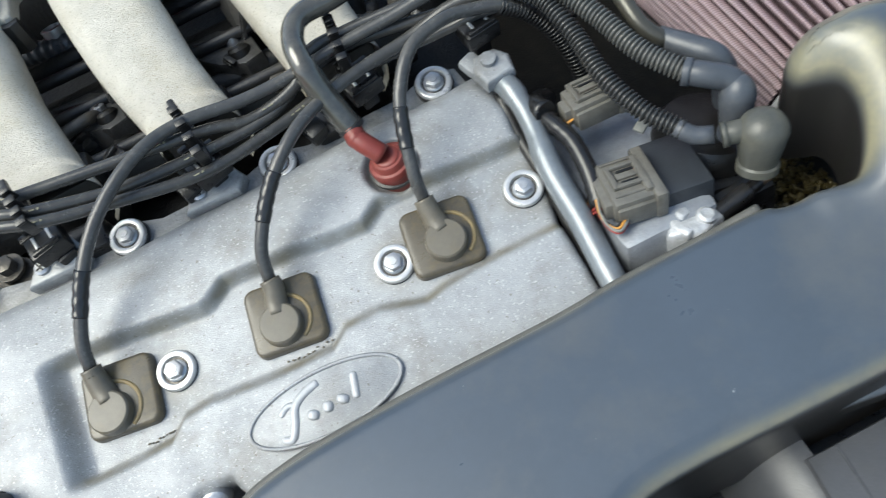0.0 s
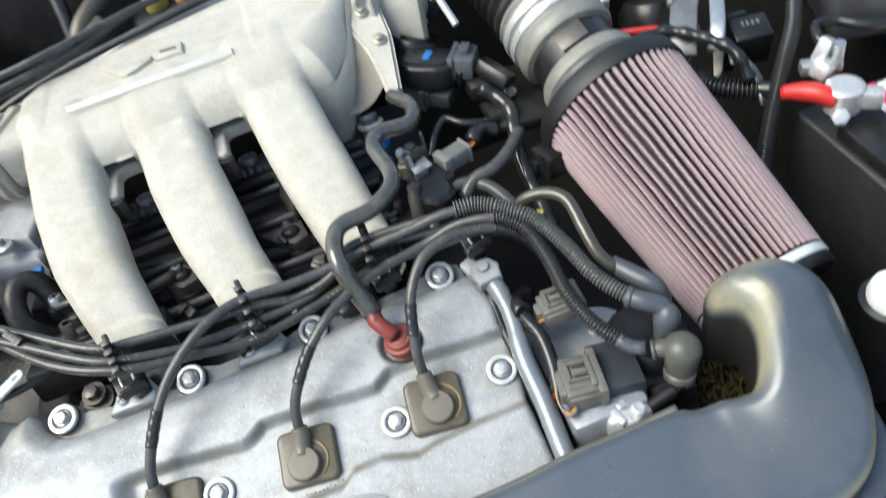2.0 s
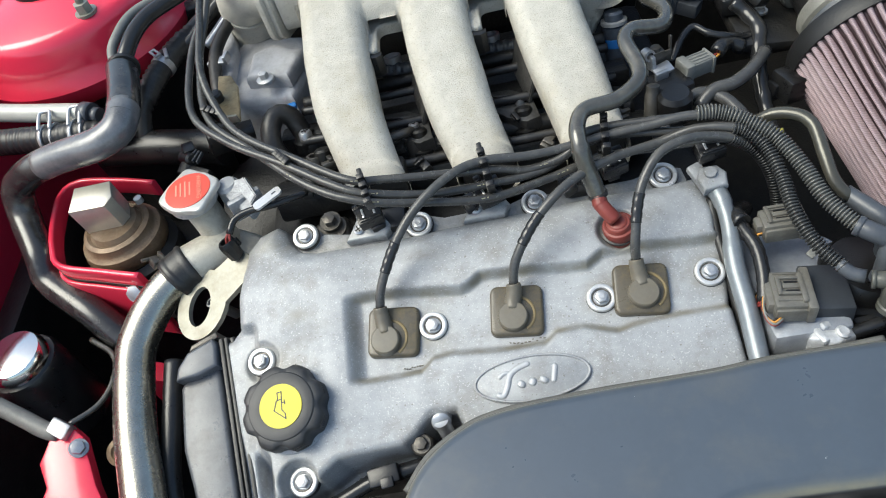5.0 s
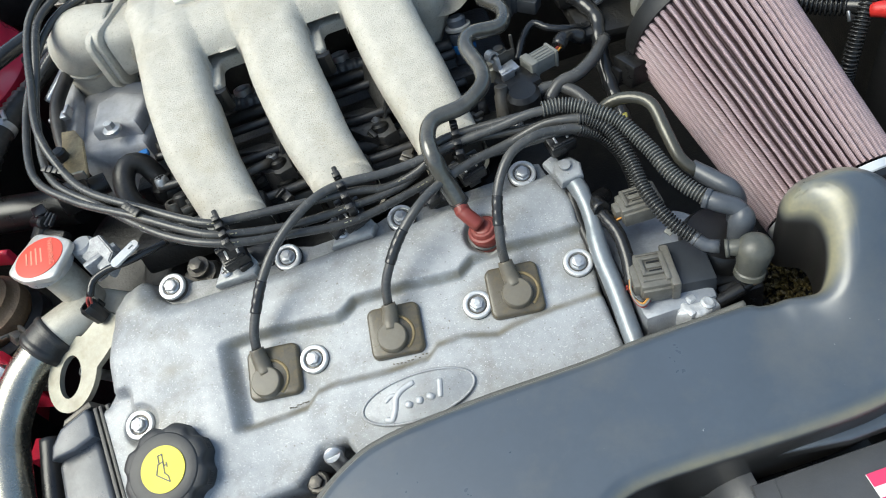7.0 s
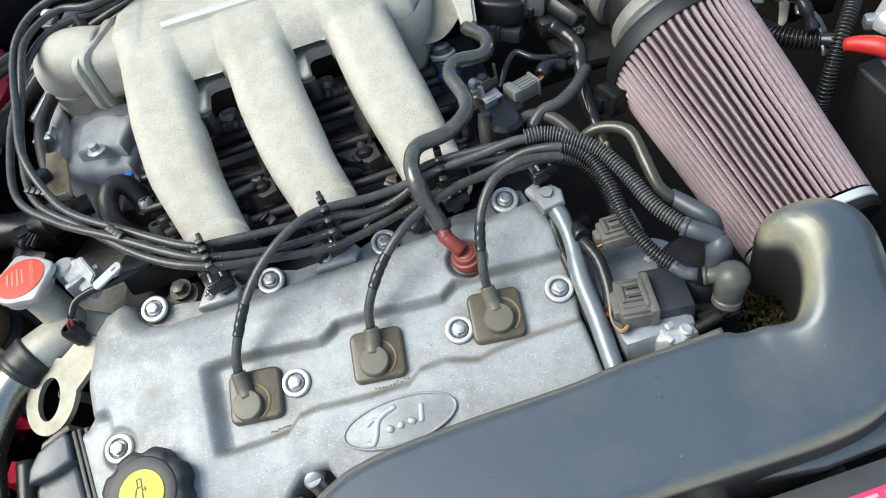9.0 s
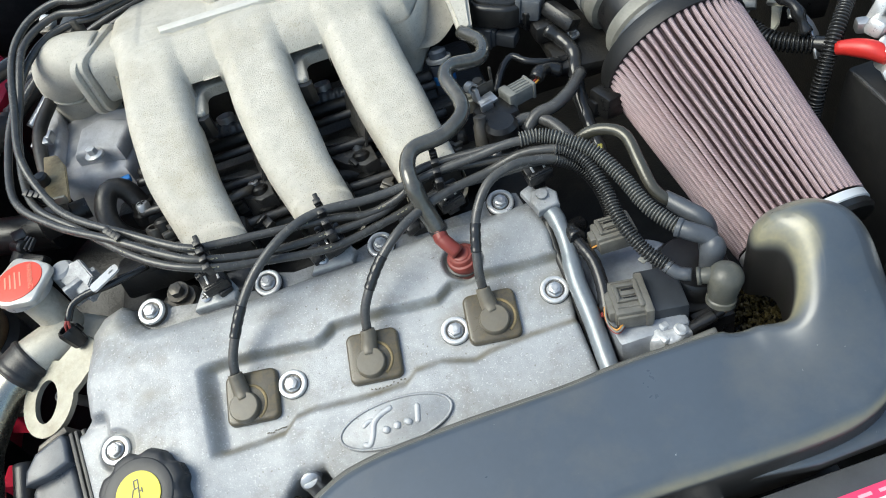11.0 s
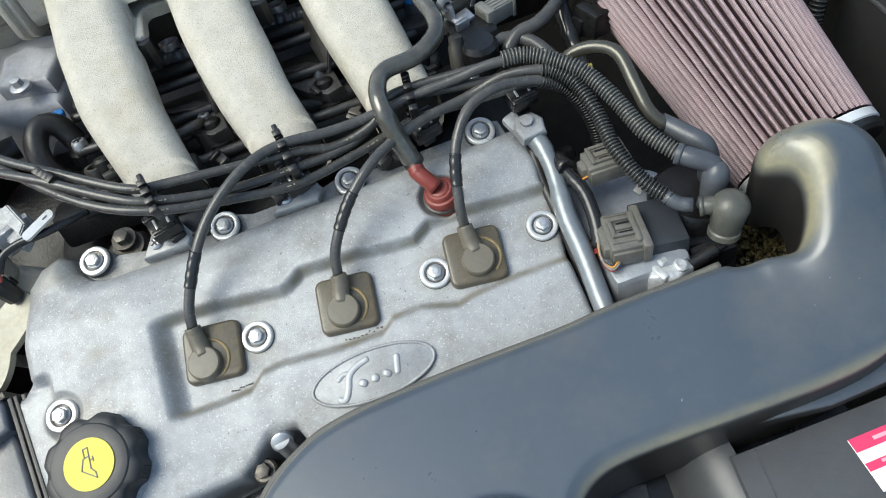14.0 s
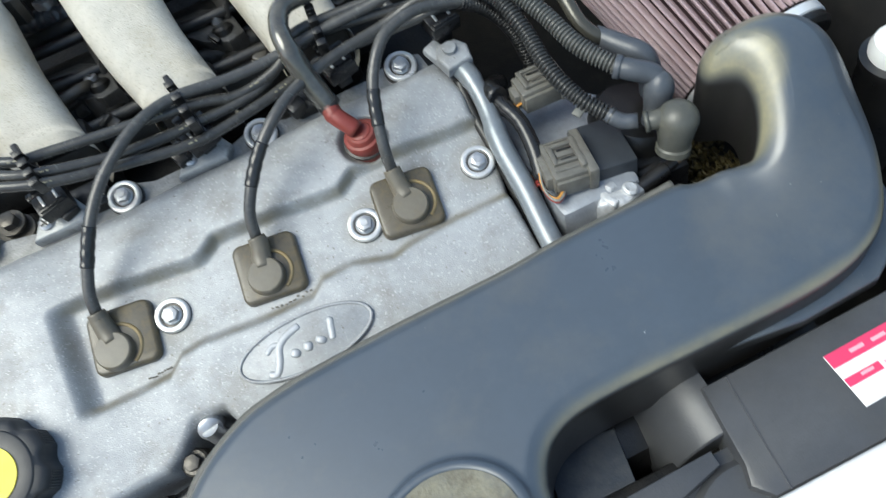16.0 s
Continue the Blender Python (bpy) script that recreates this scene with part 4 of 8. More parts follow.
def manifold_parts():
    """The plenum and its runners as one flowing casting, cut into its parts."""
    cell = 0.0014
    X, Y = np.meshgrid(np.arange(-0.180, 0.186, cell), np.arange(0.085, 0.470, cell), indexing="ij")
    P = np.array(PLENUM_RIM)
    dist, inside = np.full(X.shape, 9.0), np.zeros(X.shape, bool)
    for (ax, ay), (bx, by) in zip(P, np.roll(P, -1, 0)):
        ex, ey = bx - ax, by - ay
        t = np.clip(((X - ax) * ex + (Y - ay) * ey) / (ex * ex + ey * ey), 0, 1)
        dist = np.minimum(dist, np.hypot(X - ax - t * ex, Y - ay - t * ey))
        inside ^= ((ay > Y) != (by > Y)) & (X < (bx - ax) * (Y - ay) / (by - ay + 1e-12) + ax)
    d = np.where(inside, dist, -dist)
    top = 0.131 - 0.06 * np.clip(0.33 - Y, 0, 1) + 0.012 * step(0.05, 0.12, X) * step(0.33, 0.40, Y)
    panel = step(-0.125, -0.118, X) * step(0.066, 0.060, X) * step(0.303, 0.309, Y) * step(0.395, 0.388, Y - 0.10 * X)
    Z = top - 0.0015 * panel - rounded_off(d, 0.016 + 0.020 * step(0.34, 0.30, Y), 14.0)
    ref = np.where(d > -0.006, top - 0.012 * step(0.30, 0.27, Y), 0)
    low = np.where(d > -0.003, ref - np.where((Y < 0.30) & (X < 0.095), 0.015, 0.050), 9)
    for line in RUNNER_LINES:
        xs, ys, zs = (np.array(c) for c in zip(*line))
        mid, crest = np.interp(Y, ys[::-1], xs[::-1]), np.interp(Y, ys[::-1], zs[::-1])
        half = 0.0262 + 0.0033 * step(0.13, 0.21, Y)
        Zr = crest - rounded_off(half - np.abs(X - mid), 0.0165, 16.0) - 9 * np.clip(Y - 0.335, 0, 1)
        blend = 0.003 + 0.014 * step(0.240, 0.285, Y)
        h = np.clip(0.5 + 0.5 * (Z - Zr) / blend, 0, 1)
        Z = Z * h + Zr * (1 - h) + blend * h * (1 - h)
        ref = np.maximum(ref, np.where(np.abs(X - mid) < half + 0.006, crest, 0))
        low = np.minimum(low, np.where(np.abs(X - mid) < half + 0.0022, crest - 0.034, 9))
    keep = (Z > low) & (ref > 0.0)
    Z = np.maximum(Z, np.where(low > 1, ref - 0.03, low))
    face = keep[:-1, :-1] | keep[1:, :-1] | keep[:-1, 1:] | keep[1:, 1:]
    yc, xc = Y[:-1, :-1], X[:-1, :-1]
    groups = [("plenum", face & (yc >= 0.2585))]
    for name, mask in groups:
        used = np.zeros(X.shape, bool)
        for a, b in ((0, 0), (1, 0), (0, 1), (1, 1)):
            used[a:a + mask.shape[0], b:b + mask.shape[1]] |= mask
        index = np.full(X.shape, -1)
        index[used] = np.arange(used.sum())
        i, j = np.nonzero(mask)
        me = bpy.data.meshes.new(name)
        me.from_pydata(np.stack([X[used], Y[used], Z[used]], 1).tolist(), [], np.stack([index[i, j], index[i + 1, j], index[i + 1, j + 1], index[i, j + 1]], 1).tolist())
        me.polygons.foreach_set("use_smooth", [True] * len(me.polygons))
        part(name, me, CAST, mani)


def runner(line):
    """One curved runner: round shoulders, straight sides that curl in below."""
    xs, ys, zs = (np.array(c)[::-1] for c in zip(*line))
    bm = bmesh.new()
    rows = []
    for y in np.concatenate([np.arange(0.1250, 0.135, 0.0025), np.arange(0.135, 0.2635, 0.004)]):
        mid, crest = np.interp(y, ys, xs), np.interp(y, ys, zs)
        near = np.interp([y - 0.008, y - 0.004, y + 0.004, y + 0.008], ys, xs)
        raw = float(step(0.22, 0.25, np.array(y)))
        mid = raw * mid + (1 - raw) * (mid + near.sum()) / 5
        crest = raw * crest + (1 - raw) * (crest + np.interp([y - 0.006, y + 0.006], ys, zs).sum()) / 3 - (0.00008 if y > 0.2585 else 0)
        half = 0.0262 + 0.0033 * float(step(0.13, 0.21, np.array(y)))
        r = 0.0165
        prof = [(half - 0.008, -0.044), (half - 0.002, -0.036), (half, -0.028)]
        prof += [(half - r + r * math.cos(a), -r + r * math.sin(a)) for a in np.linspace(0, math.pi / 2, 9)]
        prof = prof + [(0.0, 0.0)] + [(-p, q) for p, q in prof[::-1]]
        rows.append([bm.verts.new((mid + p, y, crest + q)) for p, q in prof])
    for a, b in zip(rows, rows[1:]):
        for j in range(len(a) - 1):
            bm.faces.new((a[j], b[j], b[j + 1], a[j + 1])).smooth = True
    bmesh.ops.recalc_face_normals(bm, faces=bm.faces)
    part("runner", bm, CAST, mani)


manifold_parts()
rim_run = spline([(0.1555, 0.425, 0), (0.1660, 0.395, 0), (0.1560, 0.345, 0), (0.1385, 0.299, 0), (0.1190, 0.2645, 0), (0.098, 0.2620, 0)], 0.003)
bm = bmesh.new()
rows = []
for q in rim_run:
    top = 0.131 - 0.06 * max(0, 0.33 - q.y) + 0.012 * float(step(0.33, 0.40, np.array(q.y))) - 0.016 - 0.020 * float(step(0.34, 0.30, np.array(q.y)))
    rows.append([bm.verts.new((q.x - dx, q.y, top - dz)) for dx, dz in ((0.005, -0.006), (0.0022, -0.002), (0.0008, 0.004), (0.0004, 0.012), (0.003, 0.040), (0.012, 0.060))])
for a, b in zip(rows, rows[1:]):
    for j in range(5):
        bm.faces.new((a[j], a[j + 1], b[j + 1], b[j])).smooth = True
bmesh.ops.recalc_face_normals(bm, faces=bm.faces)
part("plenum_side", bm, CAST, mani)
for line in RUNNER_LINES:
    runner(line)
part("raised_bar", moved(prism([(-0.1020, 0.3225), (-0.0995, 0.3125), (0.0455, 0.3065), (0.0455, 0.3170)], 0.120, 0.1330, 0.0008), 0, 0, 0), mat("machined_cast", (0.60, 0.58, 0.52), (0.50, 0.48, 0.43), 0.5, 0.1, 80, 0.2, 900), mani, "smooth machined raised bar")
part("raised_chevron", prism([(-0.0697, 0.3640), (-0.0545, 0.3608), (-0.0475, 0.3520), (-0.0347, 0.3569), (-0.0243, 0.3547), (-0.0260, 0.3490), (-0.0473, 0.3370), (-0.0541, 0.3396)], 0.120, 0.1330, 0.0008), CAST, mani)
part("raised_tab", prism([(-0.0215, 0.3640), (0.0034, 0.3610), (0.0034, 0.3430), (-0.0215, 0.3455)], 0.120, 0.1330, 0.0008), CAST, mani)
part("tab_slot", prism([(-0.0165, 0.3570), (-0.0015, 0.3550), (-0.0015, 0.3500), (-0.0165, 0.3520)], 0.130, 0.1335, 0.0003), GASKET, mani)
part("end_neck", moved(prism(rounded(0.050, 0.058, 0.014), 0, 0.034, 0.003), -0.174, 0.346, 0.098, 0, 90, 0), CAST, mani)
part("end_flange", joined(moved(prism(rounded(0.060, 0.070, 0.012), 0, 0.007, 0.002), -0.170, 0.348, 0.097, 0, 90, -26), moved(prism(rounded(0.058, 0.068, 0.012), 0, 0.006, 0.002), -0.1765, 0.3445, 0.097, 0, 90, -26)), CAST, mani)
dome = tube([(-0.170, 0.352, 0.102), (-0.190, 0.358, 0.105), (-0.207, 0.365, 0.103), (-0.219, 0.374, 0.092), (-0.224, 0.386, 0.074), (-0.226, 0.396, 0.02)], 0.0280, 32)
part("end_elbow", dome, CAST, mani)
part("elbow_ring", tube([(-0.2215, 0.3795, 0.0835), (-0.2228, 0.3826, 0.0790)], 0.0288, 32, 0.001), CAST, mani)
clamp = part("hose_bracket", joined(moved(block(0.030, 0.006, 0.020, 0.001), -0.206, 0.392, 0.122, 25, 0, -20), moved(block(0.018, 0.024, 0.005, 0.001), -0.192, 0.386, 0.130, 10, 0, -25), moved(block(0.010, 0.010, 0.030, 0.002), -0.184, 0.380, 0.122, 0, 0, -25)), DARKSTEEL, mani, "oily steel hose bracket")
part("bracket_screw", moved(joined(lathe([(0.0075, -0.004), (0.0075, 0.001), (0.0055, 0.002), (0, 0.002)], 18), hexagon(0.0045, 0.006)), -0.211, 0.394, 0.136, 20), STEEL, clamp)
for x0, x1, y0 in ((-0.100, -0.050, 0.2745), (-0.006, 0.044, 0.2735)):
    arc = [(x0 + 0.026 - 0.007 * math.sin(t), y0 - 0.007 + 0.007 * math.cos(t)) for t in np.linspace(0, math.pi / 2, 6)]
    part("slot_web", prism([(x0, 0.300), (x0, 0.243), (x0 + 0.015, 0.238), (x0 + 0.019, 0.241)] + arc[::-1] + [(x1, y0), (x1, 0.300)], 0.078, 0.089, 0.0025, 3), CAST, mani, "grimy recessed web between two runners")
    part("web_gasket", prism([(x0, 0.2425), (x0, 0.236), (x0 + 0.017, 0.231), (x0 + 0.022, 0.234), (x0 + 0.022, 0.240), (x0 + 0.016, 0.2375)], 0.066, 0.086, 0.001), BLACK, mani)
ridge = spline([(0.134, 0.372, 0.126), (0.143, 0.345, 0.122), (0.152, 0.315, 0.113), (0.158, 0.285, 0.100), (0.161, 0.262, 0.085), (0.158, 0.252, 0.068)], 0.005)
part("throttle_rib", plate([(0.137, 0.354, 0.1195), (0.150, 0.361, 0.122), (0.178, 0.346, 0.116), (0.1770, 0.302, 0.1005), (0.1655, 0.248, 0.080), (0.1515, 0.241, 0.0775), (0.1525, 0.262, 0.0855), (0.1515, 0.290, 0.096), (0.145, 0.318, 0.1065)], 0.012, 0.003), CAST, mani)
bm = bmesh.new()
inner = spline([(0.096, 0.345, 0.118), (0.100, 0.312, 0.104), (0.106, 0.286, 0.086), (0.112, 0.262, 0.066)], 0.004)
rows = []
for k in range(15):
    p, q = ridge[int(k / 14 * 0.82 * (len(ridge) - 1))] - Vector((0, 0, 0.008)), inner[int(k / 14 * (len(inner) - 1))]
    rows.append([bm.verts.new(p.lerp(q, t) - Vector((0, 0, (0.020 - 0.008 * k / 14) * math.sin(math.pi * t)))) for t in np.linspace(0, 1, 9)])
for a, b in zip(rows, rows[1:]):
    for j in range(8):
        bm.faces.new((a[j], a[j + 1], b[j + 1], b[j])).smooth = True
bmesh.ops.solidify(bm, geom=bm.faces[:], thickness=0.004)
bmesh.ops.recalc_face_normals(bm, faces=bm.faces)
part("throttle_web", bm, CAST, mani)
for x, y, z in ((0.165, 0.299, 0.1005), (0.160, 0.332, 0.1130)):
    part("rib_bolt", moved(joined(lathe([(0.006, -0.004), (0.006, 0.001), (0.0045, 0.002), (0, 0.002)], 18), hexagon(0.0035, 0.005)), x, y, z, 22), OLIVESTEEL, mani)
part("throttle_flange", joined(moved(block(0.055, 0.018, 0.070, 0.006), 0.188, 0.338, 0.085, -15, 0, -28), moved(lathe([(0.028, 0), (0.031, 0.004), (0.031, 0.012), (0.027, 0.016), (0.027, 0.045), (0.030, 0.048), (0.030, 0.056), (0, 0.056)], 32), 0.190, 0.350, 0.095, -90, 0, -28)), CAST, mani)
for k in range(3):
    part("rib", moved(block(0.004, 0.030, 0.026, 0.0012), 0.150 + 0.013 * k, 0.352 - 0.007 * k, 0.112, 0, 0, -28), CAST, mani)
part("throttle_screw", moved(joined(lathe([(0.0035, -0.03), (0.0035, 0.012), (0, 0.012)], 14), moved(hexagon(0.008, 0.007), z=0.0)), 0.226, 0.312, 0.112, -50, 0, 15), STEEL, mani, "bright throttle stop screw")

# ---- throttle sensor ----
tps = thing("throttle_sensor", "black plastic throttle position sensor with blue mark", "engine sensor", (0.205, 0.32, 0.02))
part("sensor_body", joined(moved(lathe([(0.026, -0.012), (0.026, 0.004), (0.023, 0.009), (0.021, 0.006), (0.016, 0.006), (0.015, 0.010), (0, 0.010)], 36), 0.197, 0.326, 0.066, -20, 18, -28), moved(prism(rounded(0.054, 0.042, 0.019, 8), -0.012, 0.008, 0.004, 3), 0.198, 0.287, 0.066, -8, 6, -30), moved(prism(rounded(0.043, 0.029, 0.010, 6), 0.006, 0.0110, 0.0015, 2), 0.198, 0.286, 0.066, -8, 6, -30)), BLACK, tps)
part("mating_plug", joined(moved(block(0.020, 0.032, 0.020, 0.003), 0.229, 0.276, 0.063, -8, 8, -30), moved(block(0.006, 0.036, 0.024, 0.002), 0.220, 0.281, 0.063, -8, 8, -30), moved(block(0.008, 0.014, 0.006, 0.001), 0.232, 0.278, 0.075, -8, 8, -30)), GREYBOOT, tps, "dark grey mating plug")
part("blue_mark", moved(block(0.0065, 0.015, 0.001, 0.0003), 0.1995, 0.2850, 0.0776, -8, 6, -34), BLUEPL, tps, "bright blue mark")
part("orange_clip", moved(block(0.007, 0.006, 0.005, 0.001), 0.213, 0.338, 0.079, 0, 0, 20), ORANGEWIRE, tps)
part("throttle_elbow", tube([(0.205, 0.362, 0.092), (0.225, 0.385, 0.094), (0.255, 0.405, 0.094), (0.285, 0.418, 0.092)], 0.031, 28), mat("blue_black", (0.05, 0.055, 0.075), (0.04, 0.043, 0.055), 0.35, 0.2, 40, 0.1, 600), tps)
part("sensor_plug", moved(joined(block(0.034, 0.020, 0.018, 0.003), moved(block(0.006, 0.024, 0.021, 0.001), 0.010, 0, 0), moved(block(0.022, 0.016, 0.014, 0.002), 0.024, 0, -0.001), moved(block(0.016, 0.006, 0.004, 0.001), -0.004, 0.002, 0.010)), 0.180, 0.284, 0.046, 0, 6, -38), mat("dark_connector", (0.06, 0.064, 0.07), (0.04, 0.043, 0.047), 0.35, 0, 60), tps, "grey two-piece connector")
whole("throttle_casting", joined(moved(lathe([(0.018, 0), (0.018, 0.03), (0.012, 0.032), (0.012, 0.055), (0, 0.055)], 20), 0.192, 0.40, 0.075), moved(block(0.05, 0.04, 0.05, 0.006), 0.180, 0.385, 0.075)), CAST, "pale cast throttle body behind the manifold", "throttle body")

# ---- engine block and lower intake, dark under the manifold ----
block_ob = thing("engine_block", "grimy dark engine block and lower intake under the manifold", "engine block", (0, 0.15, -0.30))
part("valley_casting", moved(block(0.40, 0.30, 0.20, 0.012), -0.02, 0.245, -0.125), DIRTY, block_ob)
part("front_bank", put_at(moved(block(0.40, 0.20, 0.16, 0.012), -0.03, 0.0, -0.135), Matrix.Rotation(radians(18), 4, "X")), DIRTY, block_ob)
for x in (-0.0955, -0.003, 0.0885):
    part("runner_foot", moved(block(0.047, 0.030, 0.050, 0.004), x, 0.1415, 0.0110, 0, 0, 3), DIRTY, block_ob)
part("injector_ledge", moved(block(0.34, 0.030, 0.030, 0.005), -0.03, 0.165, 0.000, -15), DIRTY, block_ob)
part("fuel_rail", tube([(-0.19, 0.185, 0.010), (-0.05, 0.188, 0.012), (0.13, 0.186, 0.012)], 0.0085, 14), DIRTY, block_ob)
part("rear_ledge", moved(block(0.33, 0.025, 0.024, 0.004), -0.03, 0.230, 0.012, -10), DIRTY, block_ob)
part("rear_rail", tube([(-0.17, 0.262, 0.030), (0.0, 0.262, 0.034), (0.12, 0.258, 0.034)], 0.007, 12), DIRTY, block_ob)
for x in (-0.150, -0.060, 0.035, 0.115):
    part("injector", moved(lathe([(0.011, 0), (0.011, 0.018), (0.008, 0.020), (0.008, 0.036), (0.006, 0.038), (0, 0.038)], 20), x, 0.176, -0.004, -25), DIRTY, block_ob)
    part("stud", moved(lathe([(0.007, -0.01), (0.007, 0.002), (0.0045, 0.003), (0.0045, 0.006), (0, 0.006)], 12), x + 0.03, 0.222, 0.022, -10), OLIVESTEEL, block_ob)
for x, y, z in ((-0.0640, 0.1985, 0.030), (0.0335, 0.2040, 0.030)):
    s = part("cross_screw", moved(lathe([(0.0, -0.02), (0.0045, -0.02), (0.0048, 0.001), (0.003, 0.002), (0, 0.002)], 18), x, y, z, -18), ZINC, block_ob, "small cross-head screw")
    part("screw_slot", moved(joined(block(0.0055, 0.0010, 0.0006, 0), block(0.0010, 0.0055, 0.0007, 0)), x, y, z + 0.002, -18, 0, 35), BLACK, s)
GRIMY = mat("grimy_alloy", (0.105, 0.102, 0.096), (0.060, 0.058, 0.054), 0.42, 0.3, 60, 0.5, 500, (0.035, 0.032, 0.028), 0.6, 45)
for dx in (0.0, 0.096):
    part("intake_plate", moved(prism([(-0.104, 0.226), (-0.070, 0.2245), (-0.058, 0.216), (-0.050, 0.203), (-0.047, 0.180), (-0.060, 0.176), (-0.076, 0.186), (-0.090, 0.204), (-0.104, 0.206)], 0.012, 0.0275, 0.002, 2), dx, 0, 0), GRIMY, block_ob, "grimy grey alloy plate")
    part("port_wall", plate([(-0.0500 + dx, 0.262, 0.080), (-0.0440 + dx, 0.205, 0.058), (-0.0560 + dx, 0.198, 0.028), (-0.0640 + dx, 0.250, 0.030)], 0.004, 0.001), GRIMY, block_ob)
    part("hose_clip", moved(joined(lathe([(0.0075, -0.010), (0.0085, -0.002), (0.0085, 0.001), (0.0065, 0.0015), (0.0060, -0.002), (0, -0.002)], 24)), -0.0775 + dx, 0.282, 0.048, -15), ZINC, block_ob, "bright rimmed hose clip")
    part("plate_rib", moved(block(0.032, 0.004, 0.005, 0.0012), -0.080 + dx, 0.214, 0.0285, 0, 0, -16), GRIMY, block_ob)
part("ribbed_hose", tube([(-0.150, 0.288, 0.036), (-0.111, 0.284, 0.038), (-0.069, 0.272, 0.038), (-0.030, 0.273, 0.038), (0.0, 0.275, 0.038), (0.027, 0.272, 0.038), (0.060, 0.268, 0.036)], 0.0075, 16, 0.0015, lambda s: 1 + 0.08 * math.sin(s * 900)), mat("blue_black_hose", (0.055, 0.062, 0.070), (0.035, 0.040, 0.046), 0.3, 0, 60), block_ob, "blue-black ribbed hose")
part("vacuum_rail", tube([(-0.115, 0.168, 0.030), (-0.090, 0.180, 0.034), (-0.070, 0.186, 0.034), (-0.066, 0.197, 0.026)], 0.0042, 12), DARKSTEEL, block_ob)
part("port_boss", moved(lathe([(0.0045, 0.004), (0.0050, 0.012), (0.0075, 0.012), (0.0075, -0.01)], 24), -0.0665, 0.1830, 0.014, -20), DARKSTEEL, block_ob)
for k in range(14):
    part("harness_clip", moved(joined(block(0.010 + 0.004 * (k % 3), 0.008, 0.006, 0.001), moved(block(0.004, 0.010, 0.004, 0.0008), 0.002, 0.002, 0.004)), -0.165 + 0.0215 * k, 0.150 + 0.062 * ((k * 7) % 5) / 5, 0.018 + 0.010 * ((k * 3) % 4) / 4, -15, 5 * (k % 4), 23 * k), (DIRTY, DARKSTEEL, BLACK)[k % 3], block_ob)
for y, z in ((0.158, 0.022), (0.206, 0.028), (0.242, 0.034)):
    part("loom", tube([(-0.17, y + 0.004, z), (-0.10, y - 0.003, z + 0.003), (-0.03, y + 0.002, z), (0.04, y - 0.002, z + 0.004), (0.12, y + 0.003, z)], 0.0042, 10), RUBBER, block_ob)
for x in (-0.10, -0.02, 0.06):
    part("cover_boss", put_at(joined(moved(block(0.026, 0.020, 0.026, 0.003), x + 0.01, 0.103, -0.026), moved(block(0.012, 0.016, 0.012, 0.002), x - 0.002, 0.100, -0.012, 0, 0, 20)), Matrix.Rotation(radians(18), 4, "X")), BLACK, block_ob)

# ---- crankcase vent hose with its red elbow ----
SH = [(0.155, 0.262, -0.006), (0.166, 0.238, 0.003), (0.158, 0.217, 0.011), (0.133, 0.212, 0.020), (0.124, 0.198, 0.026), (0.128, 0.171, 0.030), (0.124, 0.155, 0.032), (0.105, 0.142, 0.034), (0.081, 0.138, 0.036), (0.072, 0.126, 0.038), (0.070, 0.109, 0.038), (0.0735, 0.0915, 0.022), (0.0785, 0.0765, 0.0085)]
vent = thing("vent_hose", "grey-black crankcase vent hose with red silicone elbow", "hose", (0.087, 0.048, -0.014), COVER)
part("hose_run", tube(SH, 0.0064, 16, 0.003, lambda s: 1.14 if s > 0.225 else 1.0), HOSE, vent)
part("hose_lip", tube([(0.0778, 0.0785, 0.0108), (0.0784, 0.0765, 0.0086)], 0.0077, 20, 0.001), RUBBER, vent, "dark cut end of the hose")
part("red_elbow", joined(tube([(0.0776, 0.0785, 0.0100), (0.0780, 0.0735, 0.0096), (0.0784, 0.0692, 0.0094)], 0.0060, 20, 0.002), tube([(0.0780, 0.0702, 0.0094), (0.0800, 0.0660, 0.0088), (0.0838, 0.0605, 0.0066), (0.0870, 0.0562, 0.0040)], 0.0058, 20, 0.002), moved(lathe([(0.0061 * math.cos(a), 0.0061 * math.sin(a)) for a in np.linspace(-1.5, 1.5, 9)], 20), 0.0782, 0.0696, 0.0094)), REDRUB, vent, "red silicone elbow")
part("red_grommet", moved(lathe([(0.0120, -0.018), (0.0120, -0.0060), (0.0126, -0.0052), (0.0127, -0.0018), (0.0120, -0.0006), (0.0104, -0.0002), (0.0098, 0.0010), (0.0095, 0.0024), (0.0088, 0.0032), (0.0074, 0.0034), (0.0070, 0.0040), (0.0060, 0.0046), (0, 0.0046)], 40), 0.0890, 0.0545, -0.0012, -13, -7), REDRUB, vent, "ringed red rubber grommet")
part("grommet_seat", moved(lathe([(0.0118, -0.012), (0.0134, -0.011), (0.0134, -0.009), (0.0118, -0.0085)], 32), 0.0890, 0.0540, 0.0, -6), RUBBER, vent)

